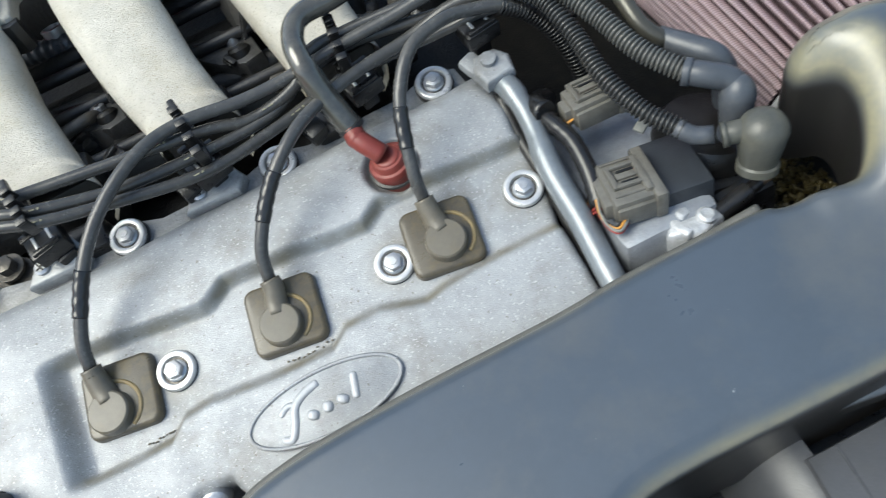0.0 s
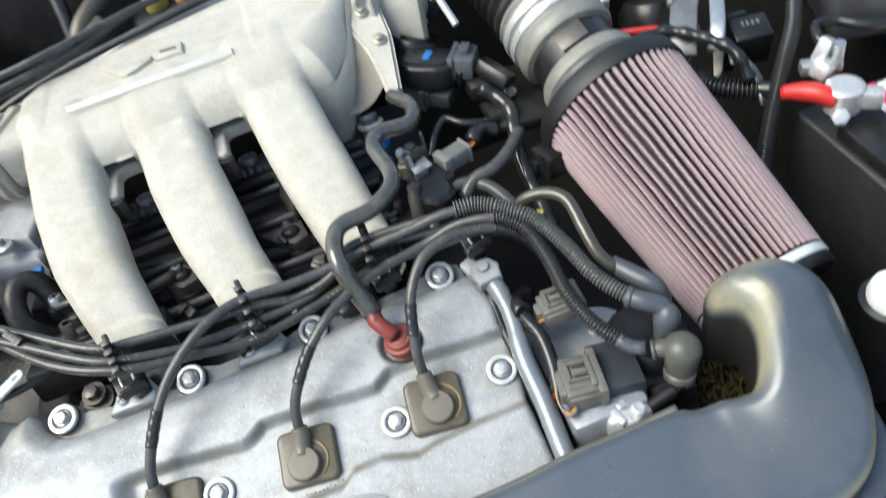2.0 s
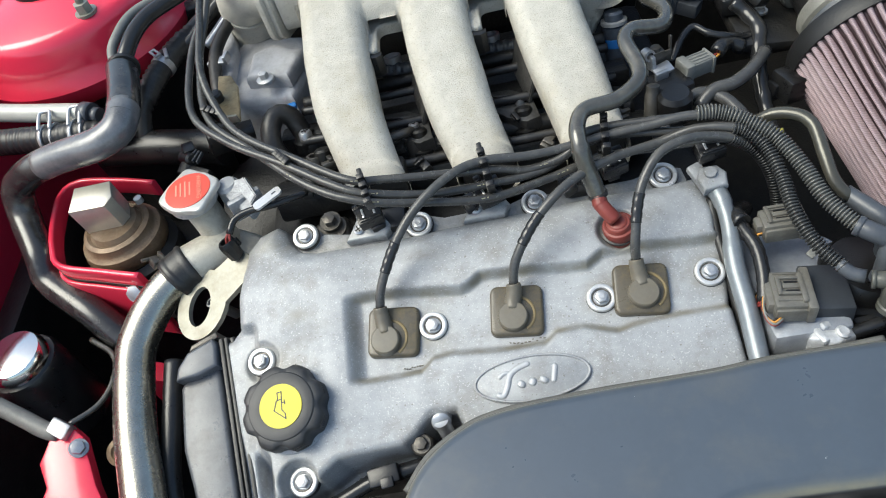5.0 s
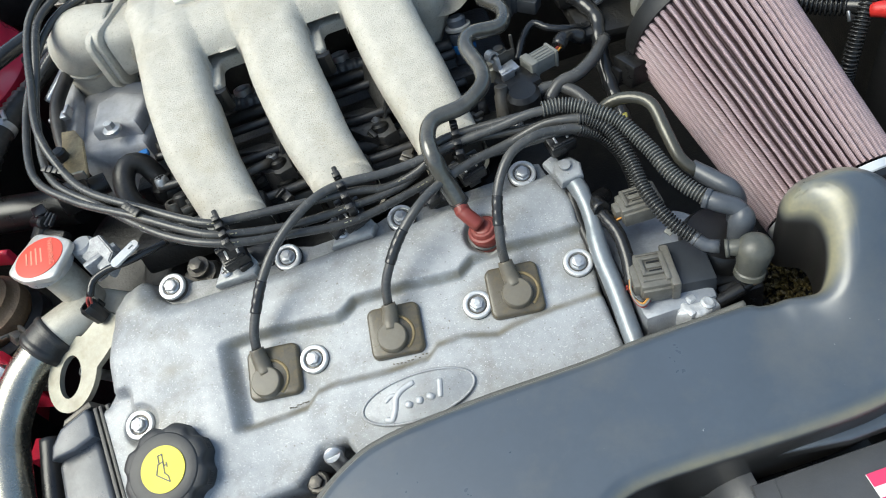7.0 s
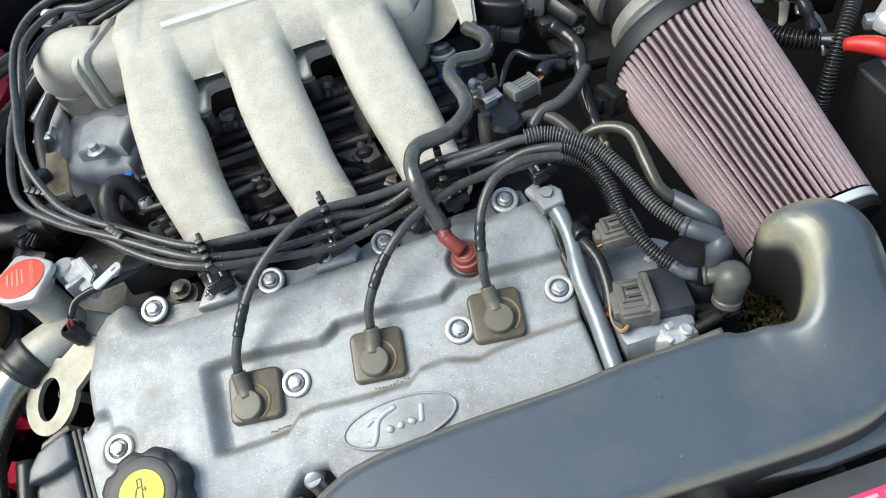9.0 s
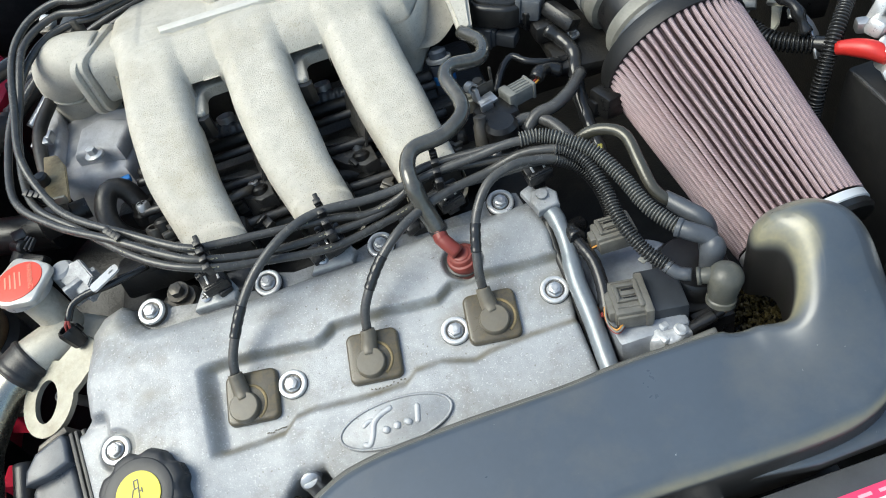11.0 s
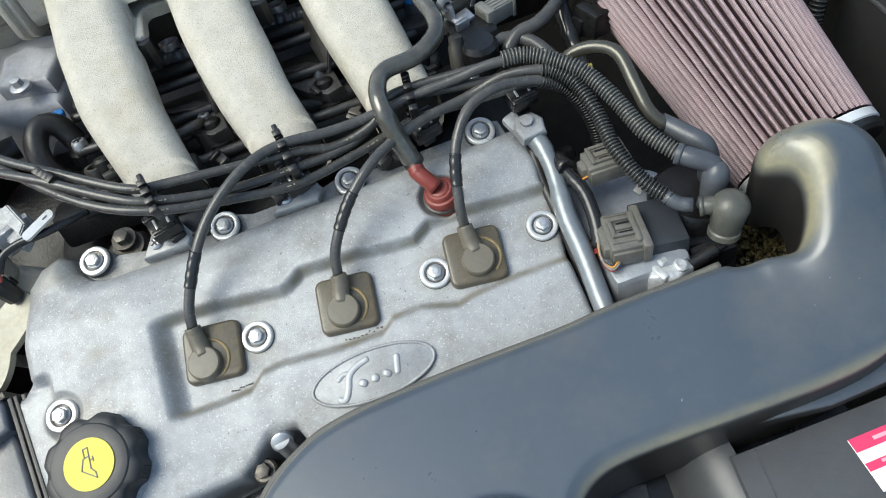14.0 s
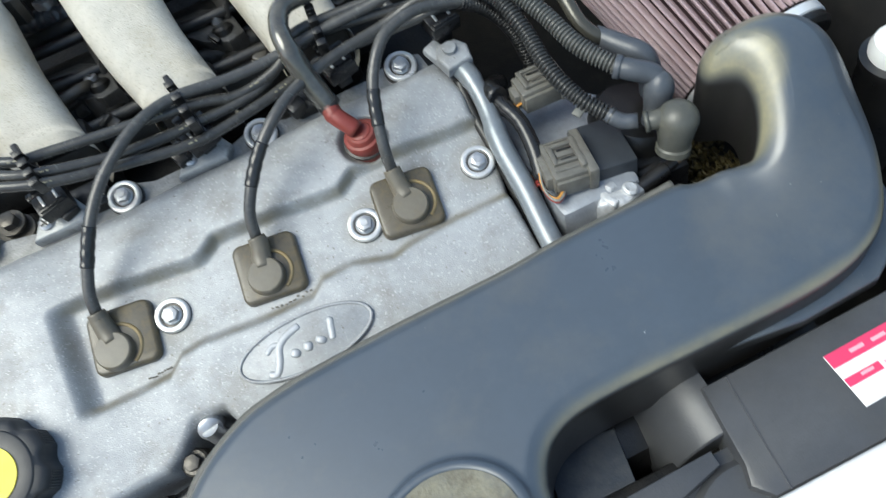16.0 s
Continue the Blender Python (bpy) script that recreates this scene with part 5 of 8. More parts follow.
# ---- rear bank leads looped round the engine ----
LOOPS = [
    [(0.060, 0.478, -0.010), (-0.020, 0.456, 0.004), (-0.100, 0.420, 0.008), (-0.160, 0.402, 0.010), (-0.185, 0.402, 0.010), (-0.212, 0.394, 0.010), (-0.232, 0.372, 0.010), (-0.246, 0.335, 0.010), (-0.257, 0.289, 0.010), (-0.253, 0.226, 0.015), (-0.218, 0.186, 0.020), (-0.169, 0.151, 0.028), (-0.127, 0.121, 0.030), (-0.100, 0.108, 0.028), (-0.052, 0.102, 0.018), (-0.003, 0.104, 0.010), (0.040, 0.108, 0.008), (0.070, 0.118, 0.014), (0.100, 0.122, 0.016), (0.150, 0.113, 0.018), (0.175, 0.107, 0.024), (0.190, 0.100, 0.027)],
    [(0.060, 0.478, -0.010), (-0.020, 0.456, 0.004), (-0.100, 0.416, 0.016), (-0.160, 0.400, 0.020), (-0.1913, 0.4072, 0.020), (-0.2130, 0.3995, 0.020), (-0.2281, 0.3844, 0.020), (-0.2342, 0.3626, 0.020), (-0.240, 0.325, 0.016), (-0.248, 0.284, 0.010), (-0.238, 0.218, 0.015), (-0.196, 0.173, 0.020), (-0.145, 0.124, 0.028), (-0.101, 0.101, 0.028), (-0.054, 0.095, 0.018), (-0.005, 0.092, 0.010), (0.040, 0.100, 0.006), (0.090, 0.110, 0.006), (0.150, 0.104, 0.014), (0.176, 0.098, 0.022), (0.192, 0.094, 0.016)],
    [(0.060, 0.478, -0.010), (-0.020, 0.456, 0.004), (-0.100, 0.418, 0.024), (-0.1612, 0.4079, 0.026), (-0.1892, 0.4163, 0.026), (-0.2161, 0.4092, 0.024), (-0.2342, 0.3897, 0.022), (-0.2422, 0.3633, 0.020), (-0.2434, 0.3127, 0.020), (-0.242, 0.2634, 0.020), (-0.226, 0.220, 0.018), (-0.204, 0.189, 0.020), (-0.157, 0.153, 0.026), (-0.113, 0.123, 0.028), (-0.084, 0.119, 0.024), (0.001, 0.113, 0.016), (0.030, 0.110, 0.010), (0.060, 0.114, 0.014), (0.075, 0.126, 0.020), (0.100, 0.128, 0.020), (0.145, 0.121, 0.026), (0.172, 0.116, 0.030)],
]
for run in LOOPS:
    lead = thing("rear_ignition_lead", "long black ignition lead looping round the engine", "ignition lead", run[9], COVER, "ignition leads of the rear bank")
    part("cable", tube(run, 0.0035, 12), OLDCABLE, lead)
    path = spline(run, 0.004)
    for f in (0.62, 0.70, 0.79, 0.86):
        k = int(f * (len(path) - 1))
        at = path[k] + Vector((0, -0.0012, 0.0033))
        ahead = path[k + 1] - path[k]
        part("print_mark", moved(joined(block(0.0030, 0.0007, 0.0003, 0), moved(block(0.0012, 0.0011, 0.0003, 0), 0.0036), moved(block(0.0020, 0.0007, 0.0003, 0), -0.0040)), at.x, at.y, at.z, 20, 0, math.degrees(math.atan2(ahead.y, ahead.x))), PRINTMARK, lead, "worn yellow print on the cable")


def lead_clip(x, y, z, turn, wide=0.022, tall=False):
    """A moulded comb that holds the leads apart."""
    c = thing("lead_clip", "small black plastic clip holding ignition leads", "cable clip", (x, y, z - 0.012), COVER, "ignition lead clips")
    m = pose(x, y, z, 0, 0, turn)
    part("clip_base", put_at(block(0.007, wide, 0.004, 0.001), m @ pose(0, 0, -0.006)), BLACK, c)
    for k in np.linspace(-wide / 2, wide / 2, 4):
        part("prong", put_at(joined(block(0.006, 0.0018, 0.014, 0.0005), moved(block(0.006, 0.0045, 0.0018, 0.0005), 0, 0.001, 0.0072)), m @ pose(0, k, 0.001)), BLACK, c)
    if tall:
        part("stem", put_at(block(0.004, 0.012, 0.004, 0.001), m @ pose(0, wide / 2 + 0.004, 0.004)), BLACK, c)
    return c


lead_clip(-0.0985, 0.107, 0.029, 10, 0.022, True)
lead_clip(-0.003, 0.110, 0.019, 6, 0.030, True)
lead_clip(0.092, 0.120, 0.020, -6, 0.026, True)
lead_clip(-0.165, 0.152, 0.026, 40, 0.012)
lead_clip(-0.232, 0.222, 0.012, 60, 0.016)

def buckle(x, y, z, turn):
    """A black clip that snaps over two bright spring tongues."""
    c = thing("harness_clip", "square black plastic clip with two bright spring tongues", "cable clip", (x, y, z - 0.012), COVER, "square harness clips")
    m = pose(x, y, z, -6, 0, turn)
    part("clip_body", put_at(joined(block(0.021, 0.016, 0.012, 0.0015), moved(block(0.023, 0.005, 0.007, 0.001), 0, 0.0095, 0.003), moved(block(0.006, 0.006, 0.016, 0.001), -0.004, 0.012, 0.004), moved(block(0.017, 0.003, 0.003, 0.0006), 0, -0.0055, 0.0065)), m), BLACK, c)
    for dx in (-0.0042, 0.0052):
        part("spring_tongue", put_at(block(0.0019, 0.0095, 0.0012, 0.0004), m @ pose(dx, 0.0005, 0.0064, 4)), STEEL, c, "bright spring tongue")
    part("clip_stem", put_at(block(0.010, 0.008, 0.016, 0.001), m @ pose(0, 0, -0.010)), BLACK, c)


for x, y, z, turn in ((-0.1045, 0.1015, -0.001, 14), (-0.0045, 0.0995, 0.0, 16), (0.0949, 0.1040, 0.001, 12), (0.1665, 0.0965, 0.012, 8)):
    buckle(x, y, z, turn)

for x, y in ((-0.1095, 0.1000), (-0.0100, 0.0985)):
    cb = thing("clip_bracket", "small cast bracket with cross-head screw", "bracket", (x, y, -0.03), COVER, "lead clip brackets")
    part("bracket_body", moved(joined(prism([(-0.020, -0.012), (0.014, -0.013), (0.020, -0.004), (0.012, 0.010), (0.002, 0.014), (-0.008, 0.010)], -0.024, 0, 0.003, 3), moved(block(0.014, 0.012, 0.006, 0.001), -0.001, 0.003, 0.002, 0, 0, 12)), x, y, -0.012), mat("dusty_bracket", (0.42, 0.425, 0.42), (0.28, 0.283, 0.28), 0.5, 0.2, 70, 0.4, 700, (0.09, 0.085, 0.075), 0.6, 50), cb)
    part("screw", moved(lathe([(0.0045, 0), (0.0045, 0.002), (0.003, 0.003), (0, 0.0025)], 16), x - 0.008, y - 0.004, -0.012), ZINC, cb)
    part("screw_slot", moved(joined(block(0.0060, 0.0011, 0.0008, 0), block(0.0011, 0.0060, 0.0009, 0)), x - 0.008, y - 0.004, -0.0092, 0, 0, 30), BLACK, cb)

# ---- coolant tube along the cover's end ----
rail = thing("coolant_pipe", "pale grey metal coolant pipe along the valve cover", "metal pipe", (0.165, 0.0, -0.04))
part("pipe_run", tube([(0.166, 0.072, 0.016), (0.169, 0.060, 0.014), (0.1695, 0.040, 0.006), (0.1655, 0.010, -0.004), (0.1655, -0.020, -0.014), (0.164, -0.050, -0.024), (0.163, -0.080, -0.034), (0.163, -0.10, -0.05)], 0.0072, 18, 0.004, lambda s: 1.0 - 0.12 * (0.02 < s < 0.05)), mat("painted_pipe", (0.235, 0.260, 0.28), (0.165, 0.183, 0.198), 0.31, 0.3, 50, 0.15, 600, (0.2, 0.19, 0.17), 0.4, 40), rail)
part("pipe_bracket", put_at(joined(moved(prism([(-0.010, -0.008), (0.008, -0.009), (0.011, 0.002), (0.006, 0.010), (-0.006, 0.012), (-0.012, 0.004)], 0, 0.010, 0.003, 3), 0.166, 0.076, -0.006, 0, 0, 8), moved(block(0.012, 0.020, 0.008, 0.0025), 0.158, 0.084, -0.005, 0, 0, 20), moved(lathe([(0.0045, 0), (0.0045, 0.003), (0, 0.0035)], 14), 0.164, 0.080, 0.004)), Matrix.Rotation(radians(18), 4, "X")), ALU, rail, "cast aluminium pipe clamp")
whole("gap_strip", put_at(tube([(0.163, 0.066, -0.012), (0.1615, 0.04, -0.016), (0.1625, 0.0, -0.018), (0.1600, -0.06, -0.018)], 0.004, 10), Matrix.Rotation(radians(18), 4, "X")), RUBBER, "black strip in the gap between valve cover and pipe", "rubber strip")

# ================= distributor side =================
dist = thing("distributor", "cast aluminium distributor with dark coil block and connectors", "distributor", (0.21, 0.0, -0.10))
part("black_base", moved(block(0.032, 0.070, 0.040, 0.003), 0.2505, -0.016, -0.050, -6), BLACK, dist)
part("distributor_body", moved(joined(moved(block(0.056, 0.110, 0.055, 0.006), -0.0095), moved(lathe([(0.030, -0.04), (0.030, 0.022), (0.026, 0.026), (0, 0.026)], 32), 0.01, 0.015, 0.0)), 0.212, 0.0, -0.046, -6), mat("dist_alloy", (0.33, 0.35, 0.38), (0.23, 0.245, 0.27), 0.42, 0.3, 60, 0.3, 700, (0.15, 0.145, 0.14), 0.5, 40), dist)
part("coil_block", moved(block(0.031, 0.042, 0.040, 0.0015), 0.2195, -0.0215, -0.027, -6, 0, -9), mat("slate_coil", (0.036, 0.041, 0.048), (0.026, 0.029, 0.034), 0.36, 0, 60, 0.1, 900), dist)
part("distributor_cap", moved(joined(lathe([(0.030, 0), (0.030, 0.014), (0.026, 0.020), (0, 0.021)], 32), moved(block(0.05, 0.03, 0.012, 0.003), 0, -0.02, 0.0)), 0.252, -0.002, -0.034, 0, 12), BLACK, dist)
part("clear_lug", moved(joined(prism([(-0.017, -0.004), (-0.009, 0.007), (0.014, 0.014), (0.015, -0.006), (-0.002, -0.012)], 0, 0.015, 0.004, 3), moved(block(0.018, 0.006, 0.006, 0.002), 0.002, 0.006, 0.014, 12, 14, 24), moved(block(0.006, 0.016, 0.006, 0.002), -0.008, -0.002, 0.013, 0, -12, 15), moved(lathe([(0.005, 0), (0.005, 0.004), (0.0035, 0.005), (0, 0.004)], 14), 0.006, -0.003, 0.013, 14, 8)), 0.212, -0.053, -0.030, -10, 4, 0), mat("raw_casting", (0.60, 0.61, 0.62), (0.36, 0.37, 0.38), 0.42, 0.25, 160, 0.9, 260), dist, "bright raw casting lug")
part("stub_pin", moved(joined(lathe([(0.005, 0), (0.005, 0.020), (0.0035, 0.021), (0.0035, 0.027), (0, 0.027)], 18)), 0.228, -0.052, -0.022, 0, 80, 8), BLACK, dist)
part("pin_tip", moved(lathe([(0.0030, 0.0), (0.0034, 0.006), (0.002, 0.008), (0, 0.008)], 14), 0.254, -0.048, -0.018, 0, 80, 8), RUST, dist)


def plug(x, y, z, tilt, lean, turn, wires, wide=0.038, long=0.028, group="grey engine connectors"):
    """A rectangular wiring connector with a latch and its wires."""
    c = thing("wiring_connector", "dusty grey rectangular wiring connector with latch", "connector", (x, y, z - 0.012), BAY, group)
    m = pose(x, y, z, tilt, lean, turn)
    h = long / 2
    part("shell", put_at(joined(block(wide - 0.006, long - 0.004, 0.014, 0.0015), moved(block(wide - 0.014, long, 0.011, 0.0015), 0, -0.002, -0.001), moved(block(0.006, long - 0.006, 0.012, 0.001), wide / 2 - 0.004, 0, -0.002)), m), CONNECTOR, c)
    part("latch", put_at(joined(block(0.014, 0.0025, 0.003, 0.0006), moved(block(0.0025, long * 0.55, 0.003, 0.0006), -0.007, -long * 0.27, 0), moved(block(0.0025, long * 0.55, 0.003, 0.0006), 0.007, -long * 0.27, 0), moved(block(0.0165, 0.003, 0.003, 0.0006), 0, -long * 0.54, 0), moved(block(0.004, long * 0.4, 0.002, 0.0005), 0, -long * 0.25, -0.0004)), m @ pose(-0.002, h * 0.55, 0.0078)), CONNECTOR, c)
    part("collar", put_at(joined(block(wide, 0.0065, 0.017, 0.0015), moved(block(wide - 0.012, 0.004, 0.019, 0.001), 0, -0.004, 0)), m @ pose(0, h - 0.002, 0)), CONNECTOR, c)
    # black bars laid on the latch paint the dark of its recesses
    for dx in (-0.006, 0.002):
        part("latch_slot", put_at(block(0.0016, long * 0.34, 0.0012, 0.0003, 1), m @ pose(dx, h * 0.10, 0.0072)), BLACK, c)
    for dx in (wide / 2 - 0.0085, -wide / 2 + 0.0055):
        part("side_rib", put_at(block(0.0014, long * 0.62, 0.0014, 0.0004, 1), m @ pose(dx, -0.001, 0.0073)), CONNECTOR, c)
    for k, (colour, dx) in enumerate(wires):
        part("wire", put_at(tube([(dx, -h + 0.004, -0.002), (dx * 1.1, -h - 0.002, -0.003), (dx * 0.9 - 0.001, -h - 0.005, -0.007), (dx * 0.5 - 0.003, -h - 0.006, -0.014)], 0.0008, 8, 0.002), m), colour, c)
    return c


plug(0.2035, 0.0320, 0.008, 0, -4, -92, ((ORANGEWIRE, 0.003), (ORANGEWIRE, 0.0055), (BLACK, 0.0), (BLACK, -0.004)), 0.025, 0.032)
plug(0.1925, -0.0230, -0.005, -3, -4, -98, ((DULLRED, 0.005), (DULLRED, 0.0025), (BLACK, 0.0), (DULLRED, -0.0025), (ORANGEWIRE, -0.005), (BLACK, -0.0075)))
for k, colour in enumerate((DULLRED, PALECON, DULLRED, BLACK, ORANGEWIRE, PALECON)):
    dy, dz = 0.0018 * (k % 3), 0.0018 * (k // 3)
    whole("connector_wire", tube([(0.1770, -0.0160 - dy, -0.006 + dz), (0.1735, -0.0260 - dy, -0.008 + dz), (0.1735, -0.0350 - dy, -0.009 + dz), (0.1770, -0.0400 - dy, -0.009 + dz), (0.1830, -0.0370 - dy, -0.008 + dz)], 0.0008, 8, 0.002), colour, "thin wire looping into the grey connector", "wire", BAY, "wires of the grey connector")
whole("harness_sleeve", tube([(0.176, 0.050, 0.005), (0.178, 0.034, 0.006), (0.182, 0.016, 0.004), (0.181, -0.004, -0.002), (0.177, -0.022, -0.010)], 0.0052, 12, 0.003, lambda s: 1 + 0.12 * math.sin(s * 900)), TAPE, "black taped wiring sleeve beside the connectors", "wiring harness")
whole("harness_bend", tube([(0.178, 0.036, 0.010), (0.176, 0.046, 0.008), (0.180, 0.056, 0.0), (0.19, 0.066, -0.01)], 0.007, 12, 0.003), TAPE, "black shiny taped harness end", "wiring harness")
whole("white_tab", moved(block(0.012, 0.006, 0.002, 0.0005), 0.219, 0.004, 0.004, 10, -10, 30), PALECON, "small pale plastic tab on the distributor", "plastic tab")

CONDUITS = [
    [(0.160, 0.103, 0.066), (0.175, 0.101, 0.065), (0.190, 0.093, 0.062), (0.209, 0.076, 0.055), (0.221, 0.051, 0.045), (0.230, 0.023, 0.035), (0.246, -0.002, 0.027)],
    [(0.183, 0.089, 0.058), (0.191, 0.086, 0.056), (0.202, 0.074, 0.050), (0.207, 0.050, 0.040), (0.208, 0.022, 0.030), (0.215, -0.003, 0.022), (0.227, -0.022, 0.016)],
    [(0.180, 0.085, 0.052), (0.195, 0.085, 0.040), (0.208, 0.080, 0.022), (0.215, 0.072, 0.0), (0.218, 0.062, -0.03)],
]
for run, r, m in zip(CONDUITS, (0.0057, 0.0052, 0.0050), (DIMBOOT, mat("dark_conduit", (0.050, 0.050, 0.048), (0.036, 0.036, 0.035), 0.15, 0, 60), BLACK)):
    whole("corrugated_conduit", conduit(run, r, 0.0025), m, "black corrugated cable conduit over ignition lead", "cable conduit", BAY, "corrugated conduits")


def elbow_boot(run, r, material, label):
    b = thing("distributor_boot", label, "rubber boot", tuple(Vector(run[-1]) - Vector((0, 0, 0.006))), BAY, "distributor boots")
    part("boot_sleeve", tube(run, r, 20, 0.002, lambda s: 0.82 + 0.18 * min(1, s / 0.012)), material, b)
    a, e = Vector(run[-2]), Vector(run[-1])
    part("boot_skirt", put_at(lathe([(r * 0.98, -0.006), (r * 1.06, -0.001), (r * 1.08, 0.010), (r * 1.0, 0.012), (0, 0.012)], 24), along(e - (e - a).normalized() * 0.004, e + (e - a))), material, b)


elbow_boot([(0.2465, 0.0330, 0.029), (0.2510, 0.0250, 0.0275), (0.2570, 0.0150, 0.0265), (0.2635, 0.0060, 0.0240), (0.2670, 0.0020, 0.014), (0.2675, 0.0010, 0.0)], 0.0068, GREYBOOT, "grey rubber distributor boot on a metal tube")
def cup_boot(run, r, top, foot, wide, material, label):
    """A boot whose sleeve enters a domed cup that stands on its terminal."""
    b = thing("distributor_boot", label, "rubber boot", foot, BAY, "distributor boots")
    part("boot_sleeve", tube(run, r, 20, 0.002, lambda s: 0.86 + 0.14 * min(1, s / 0.006)), material, b)
    part("sleeve_ring", tube([run[0], tuple(Vector(run[0]).lerp(Vector(run[1]), 0.35))], r * 1.08, 20, 0.001), material, b)
    h = (Vector(top) - Vector(foot)).length
    dome = [(wide * 0.70, 0), (wide * 0.76, 0.002), (wide * 0.88, h * 0.35), (wide, h * 0.62)]
    dome += [(wide * math.cos(a), h * 0.62 + (h * 0.38) * math.sin(a)) for a in np.linspace(0.2, math.pi / 2, 8)[:-1]] + [(0, h)]
    part("boot_cup", put_at(lathe([(wide * 0.6, 0.004)] + dome, 32), along(foot, top)), material, b)
    part("cup_rim", put_at(lathe([(wide * 0.72, -0.003), (wide * 0.84, -0.003), (wide * 0.84, 0.001), (wide * 0.76, 0.002)], 28), along(foot, top)), material, b)


cup_boot([(0.242, 0.002, 0.029), (0.250, -0.006, 0.028), (0.258, -0.011, 0.025), (0.261, -0.015, 0.022)], 0.0068, (0.2625, -0.0165, 0.0285), (0.2560, -0.0215, -0.004), 0.0092, GREYBOOT, "grey rubber distributor boot on corrugated conduit")
cup_boot([(0.240, -0.0345, 0.015), (0.247, -0.0375, 0.016), (0.254, -0.0400, 0.015), (0.259, -0.0415, 0.013)], 0.0060, (0.2595, -0.0405, 0.0260), (0.2535, -0.0465, -0.004), 0.0126, OLIVEBOOT, "olive-grey rubber distributor boot, thick and dusty")
whole("lead_end", tube([(0.224, -0.019, 0.018), (0.230, -0.026, 0.014), (0.238, -0.031, 0.014)], 0.0048, 12), GREYBOOT, "grey ignition lead end entering boot", "ignition lead")
whole("metal_vacuum_tube", tube([(0.200, 0.102, 0.040), (0.212, 0.101, 0.051), (0.226, 0.094, 0.056), (0.237, 0.081, 0.055), (0.238, 0.056, 0.046), (0.240, 0.038, 0.036), (0.248, 0.027, 0.028)], 0.0048, 16), mat("olive_tube", (0.085, 0.082, 0.066), (0.055, 0.053, 0.044), 0.20, 0.3, 60, 0.1, 600, (0.10, 0.09, 0.07), 0.5, 40), "olive-brown bent vacuum tube beside the filter", "metal tube")
whole("yellow_tag", moved(block(0.018, 0.005, 0.003, 0.001), 0.214, 0.093, 0.040, 10, -20, -20), YELLOWPL, "yellow cable tag among the wiring", "cable tag")
# grit in the gap between distributor and duct
grit = []
for k in range(420):
    grit.append(moved(block(random.uniform(0.002, 0.006), random.uniform(0.002, 0.0045), random.uniform(0.001, 0.003), 0.0004, 1), random.uniform(0.266, 0.322), random.uniform(-0.056, 0.004), -0.084 + random.uniform(-0.004, 0.006), random.uniform(0, 90), random.uniform(0, 90), random.uniform(0, 90)))
whole("leaf_litter", joined(*grit), BRAID, "crumbled yellow-brown leaf litter in the gap", "litter", BAY, "", "stuff")
whole("gap_tray", moved(block(0.10, 0.10, 0.012, 0.003), 0.308, -0.028, -0.094), DIRTY, "dark plastic tray under the leaf litter", "tray")

# ---- wiring and sensors between manifold and filter ----
inj = thing("injector_connector", "pale grey wiring connector on black sensor housing", "connector", (0.175, 0.18, 0.02))
CONN = pose(0.1815, 0.1830, 0.0440, 0, 4, 20)
part("shell", put_at(joined(block(0.028, 0.015, 0.014, 0.0015), moved(block(0.008, 0.018, 0.017, 0.0015), -0.010, 0, 0), moved(block(0.003, 0.017, 0.016, 0.001), 0.013, 0, 0)), CONN), PALECON, inj)
for k in range(4):
    part("rib", put_at(block(0.022, 0.0014, 0.0014, 0.0004, 1), CONN @ pose(0.002, -0.0055 + 0.0037 * k, 0.0072)), PALECON, inj)
for k, colour in enumerate((ORANGEWIRE, DULLRED, BLACK)):
    part("wire", put_at(tube([(0.013, -0.004 + 0.003 * k, 0.001), (0.018, -0.003 + 0.003 * k, 0.003), (0.024, 0.002 * k, 0.002)], 0.0009, 8, 0.002), CONN), colour, inj)
part("tail", put_at(tube([(0.022, 0.002, 0.002), (0.030, 0.006, 0.004), (0.040, 0.008, 0.002), (0.050, 0.004, -0.004)], 0.0060, 14, 0.003, lambda s: 1 + 0.12 * math.sin(s * 260)), CONN), TAPE, inj)
part("taped_wire", tube([(0.166, 0.198, 0.040), (0.178, 0.214, 0.050), (0.190, 0.222, 0.054), (0.200, 0.212, 0.052), (0.214, 0.207, 0.049), (0.230, 0.214, 0.040), (0.246, 0.226, 0.028)], 0.0032, 12, 0.003, lambda s: 1 + 0.25 * noise.noise(Vector((s * 220, 0, 0)))), TAPE, inj)
part("housing", moved(joined(block(0.034, 0.030, 0.030, 0.005), moved(lathe([(0.014, 0), (0.014, 0.02), (0.011, 0.024), (0, 0.024)], 24), -0.006, -0.020, -0.006)), 0.158, 0.172, 0.030, 0, 0, 14), BLACK, inj)
part("bracket", moved(joined(block(0.016, 0.002, 0.012, 0.0006), moved(block(0.0025, 0.003, 0.020, 0.0008), 0.008, 0.002, 0.008), moved(block(0.010, 0.010, 0.002, 0.0005), -0.003, 0.004, 0.006), moved(lathe([(0.004, 0), (0.004, 0.003), (0, 0.003)], 12), -0.004, 0.004, 0.007)), 0.1560, 0.1900, 0.054, 0, 0, 14), DARKSTEEL, inj, "bent oily bracket")
part("prong", joined(moved(block(0.004, 0.010, 0.014, 0.001), 0.146, 0.186, 0.054, -10, 0, 20), moved(lathe([(0.0030, -0.004), (0.0050, -0.004), (0.0050, 0.004), (0.0030, 0.004)], 16), 0.144, 0.190, 0.060, 80, 0, 20)), ZINC, inj, "zinc bracket prong with eyelet")
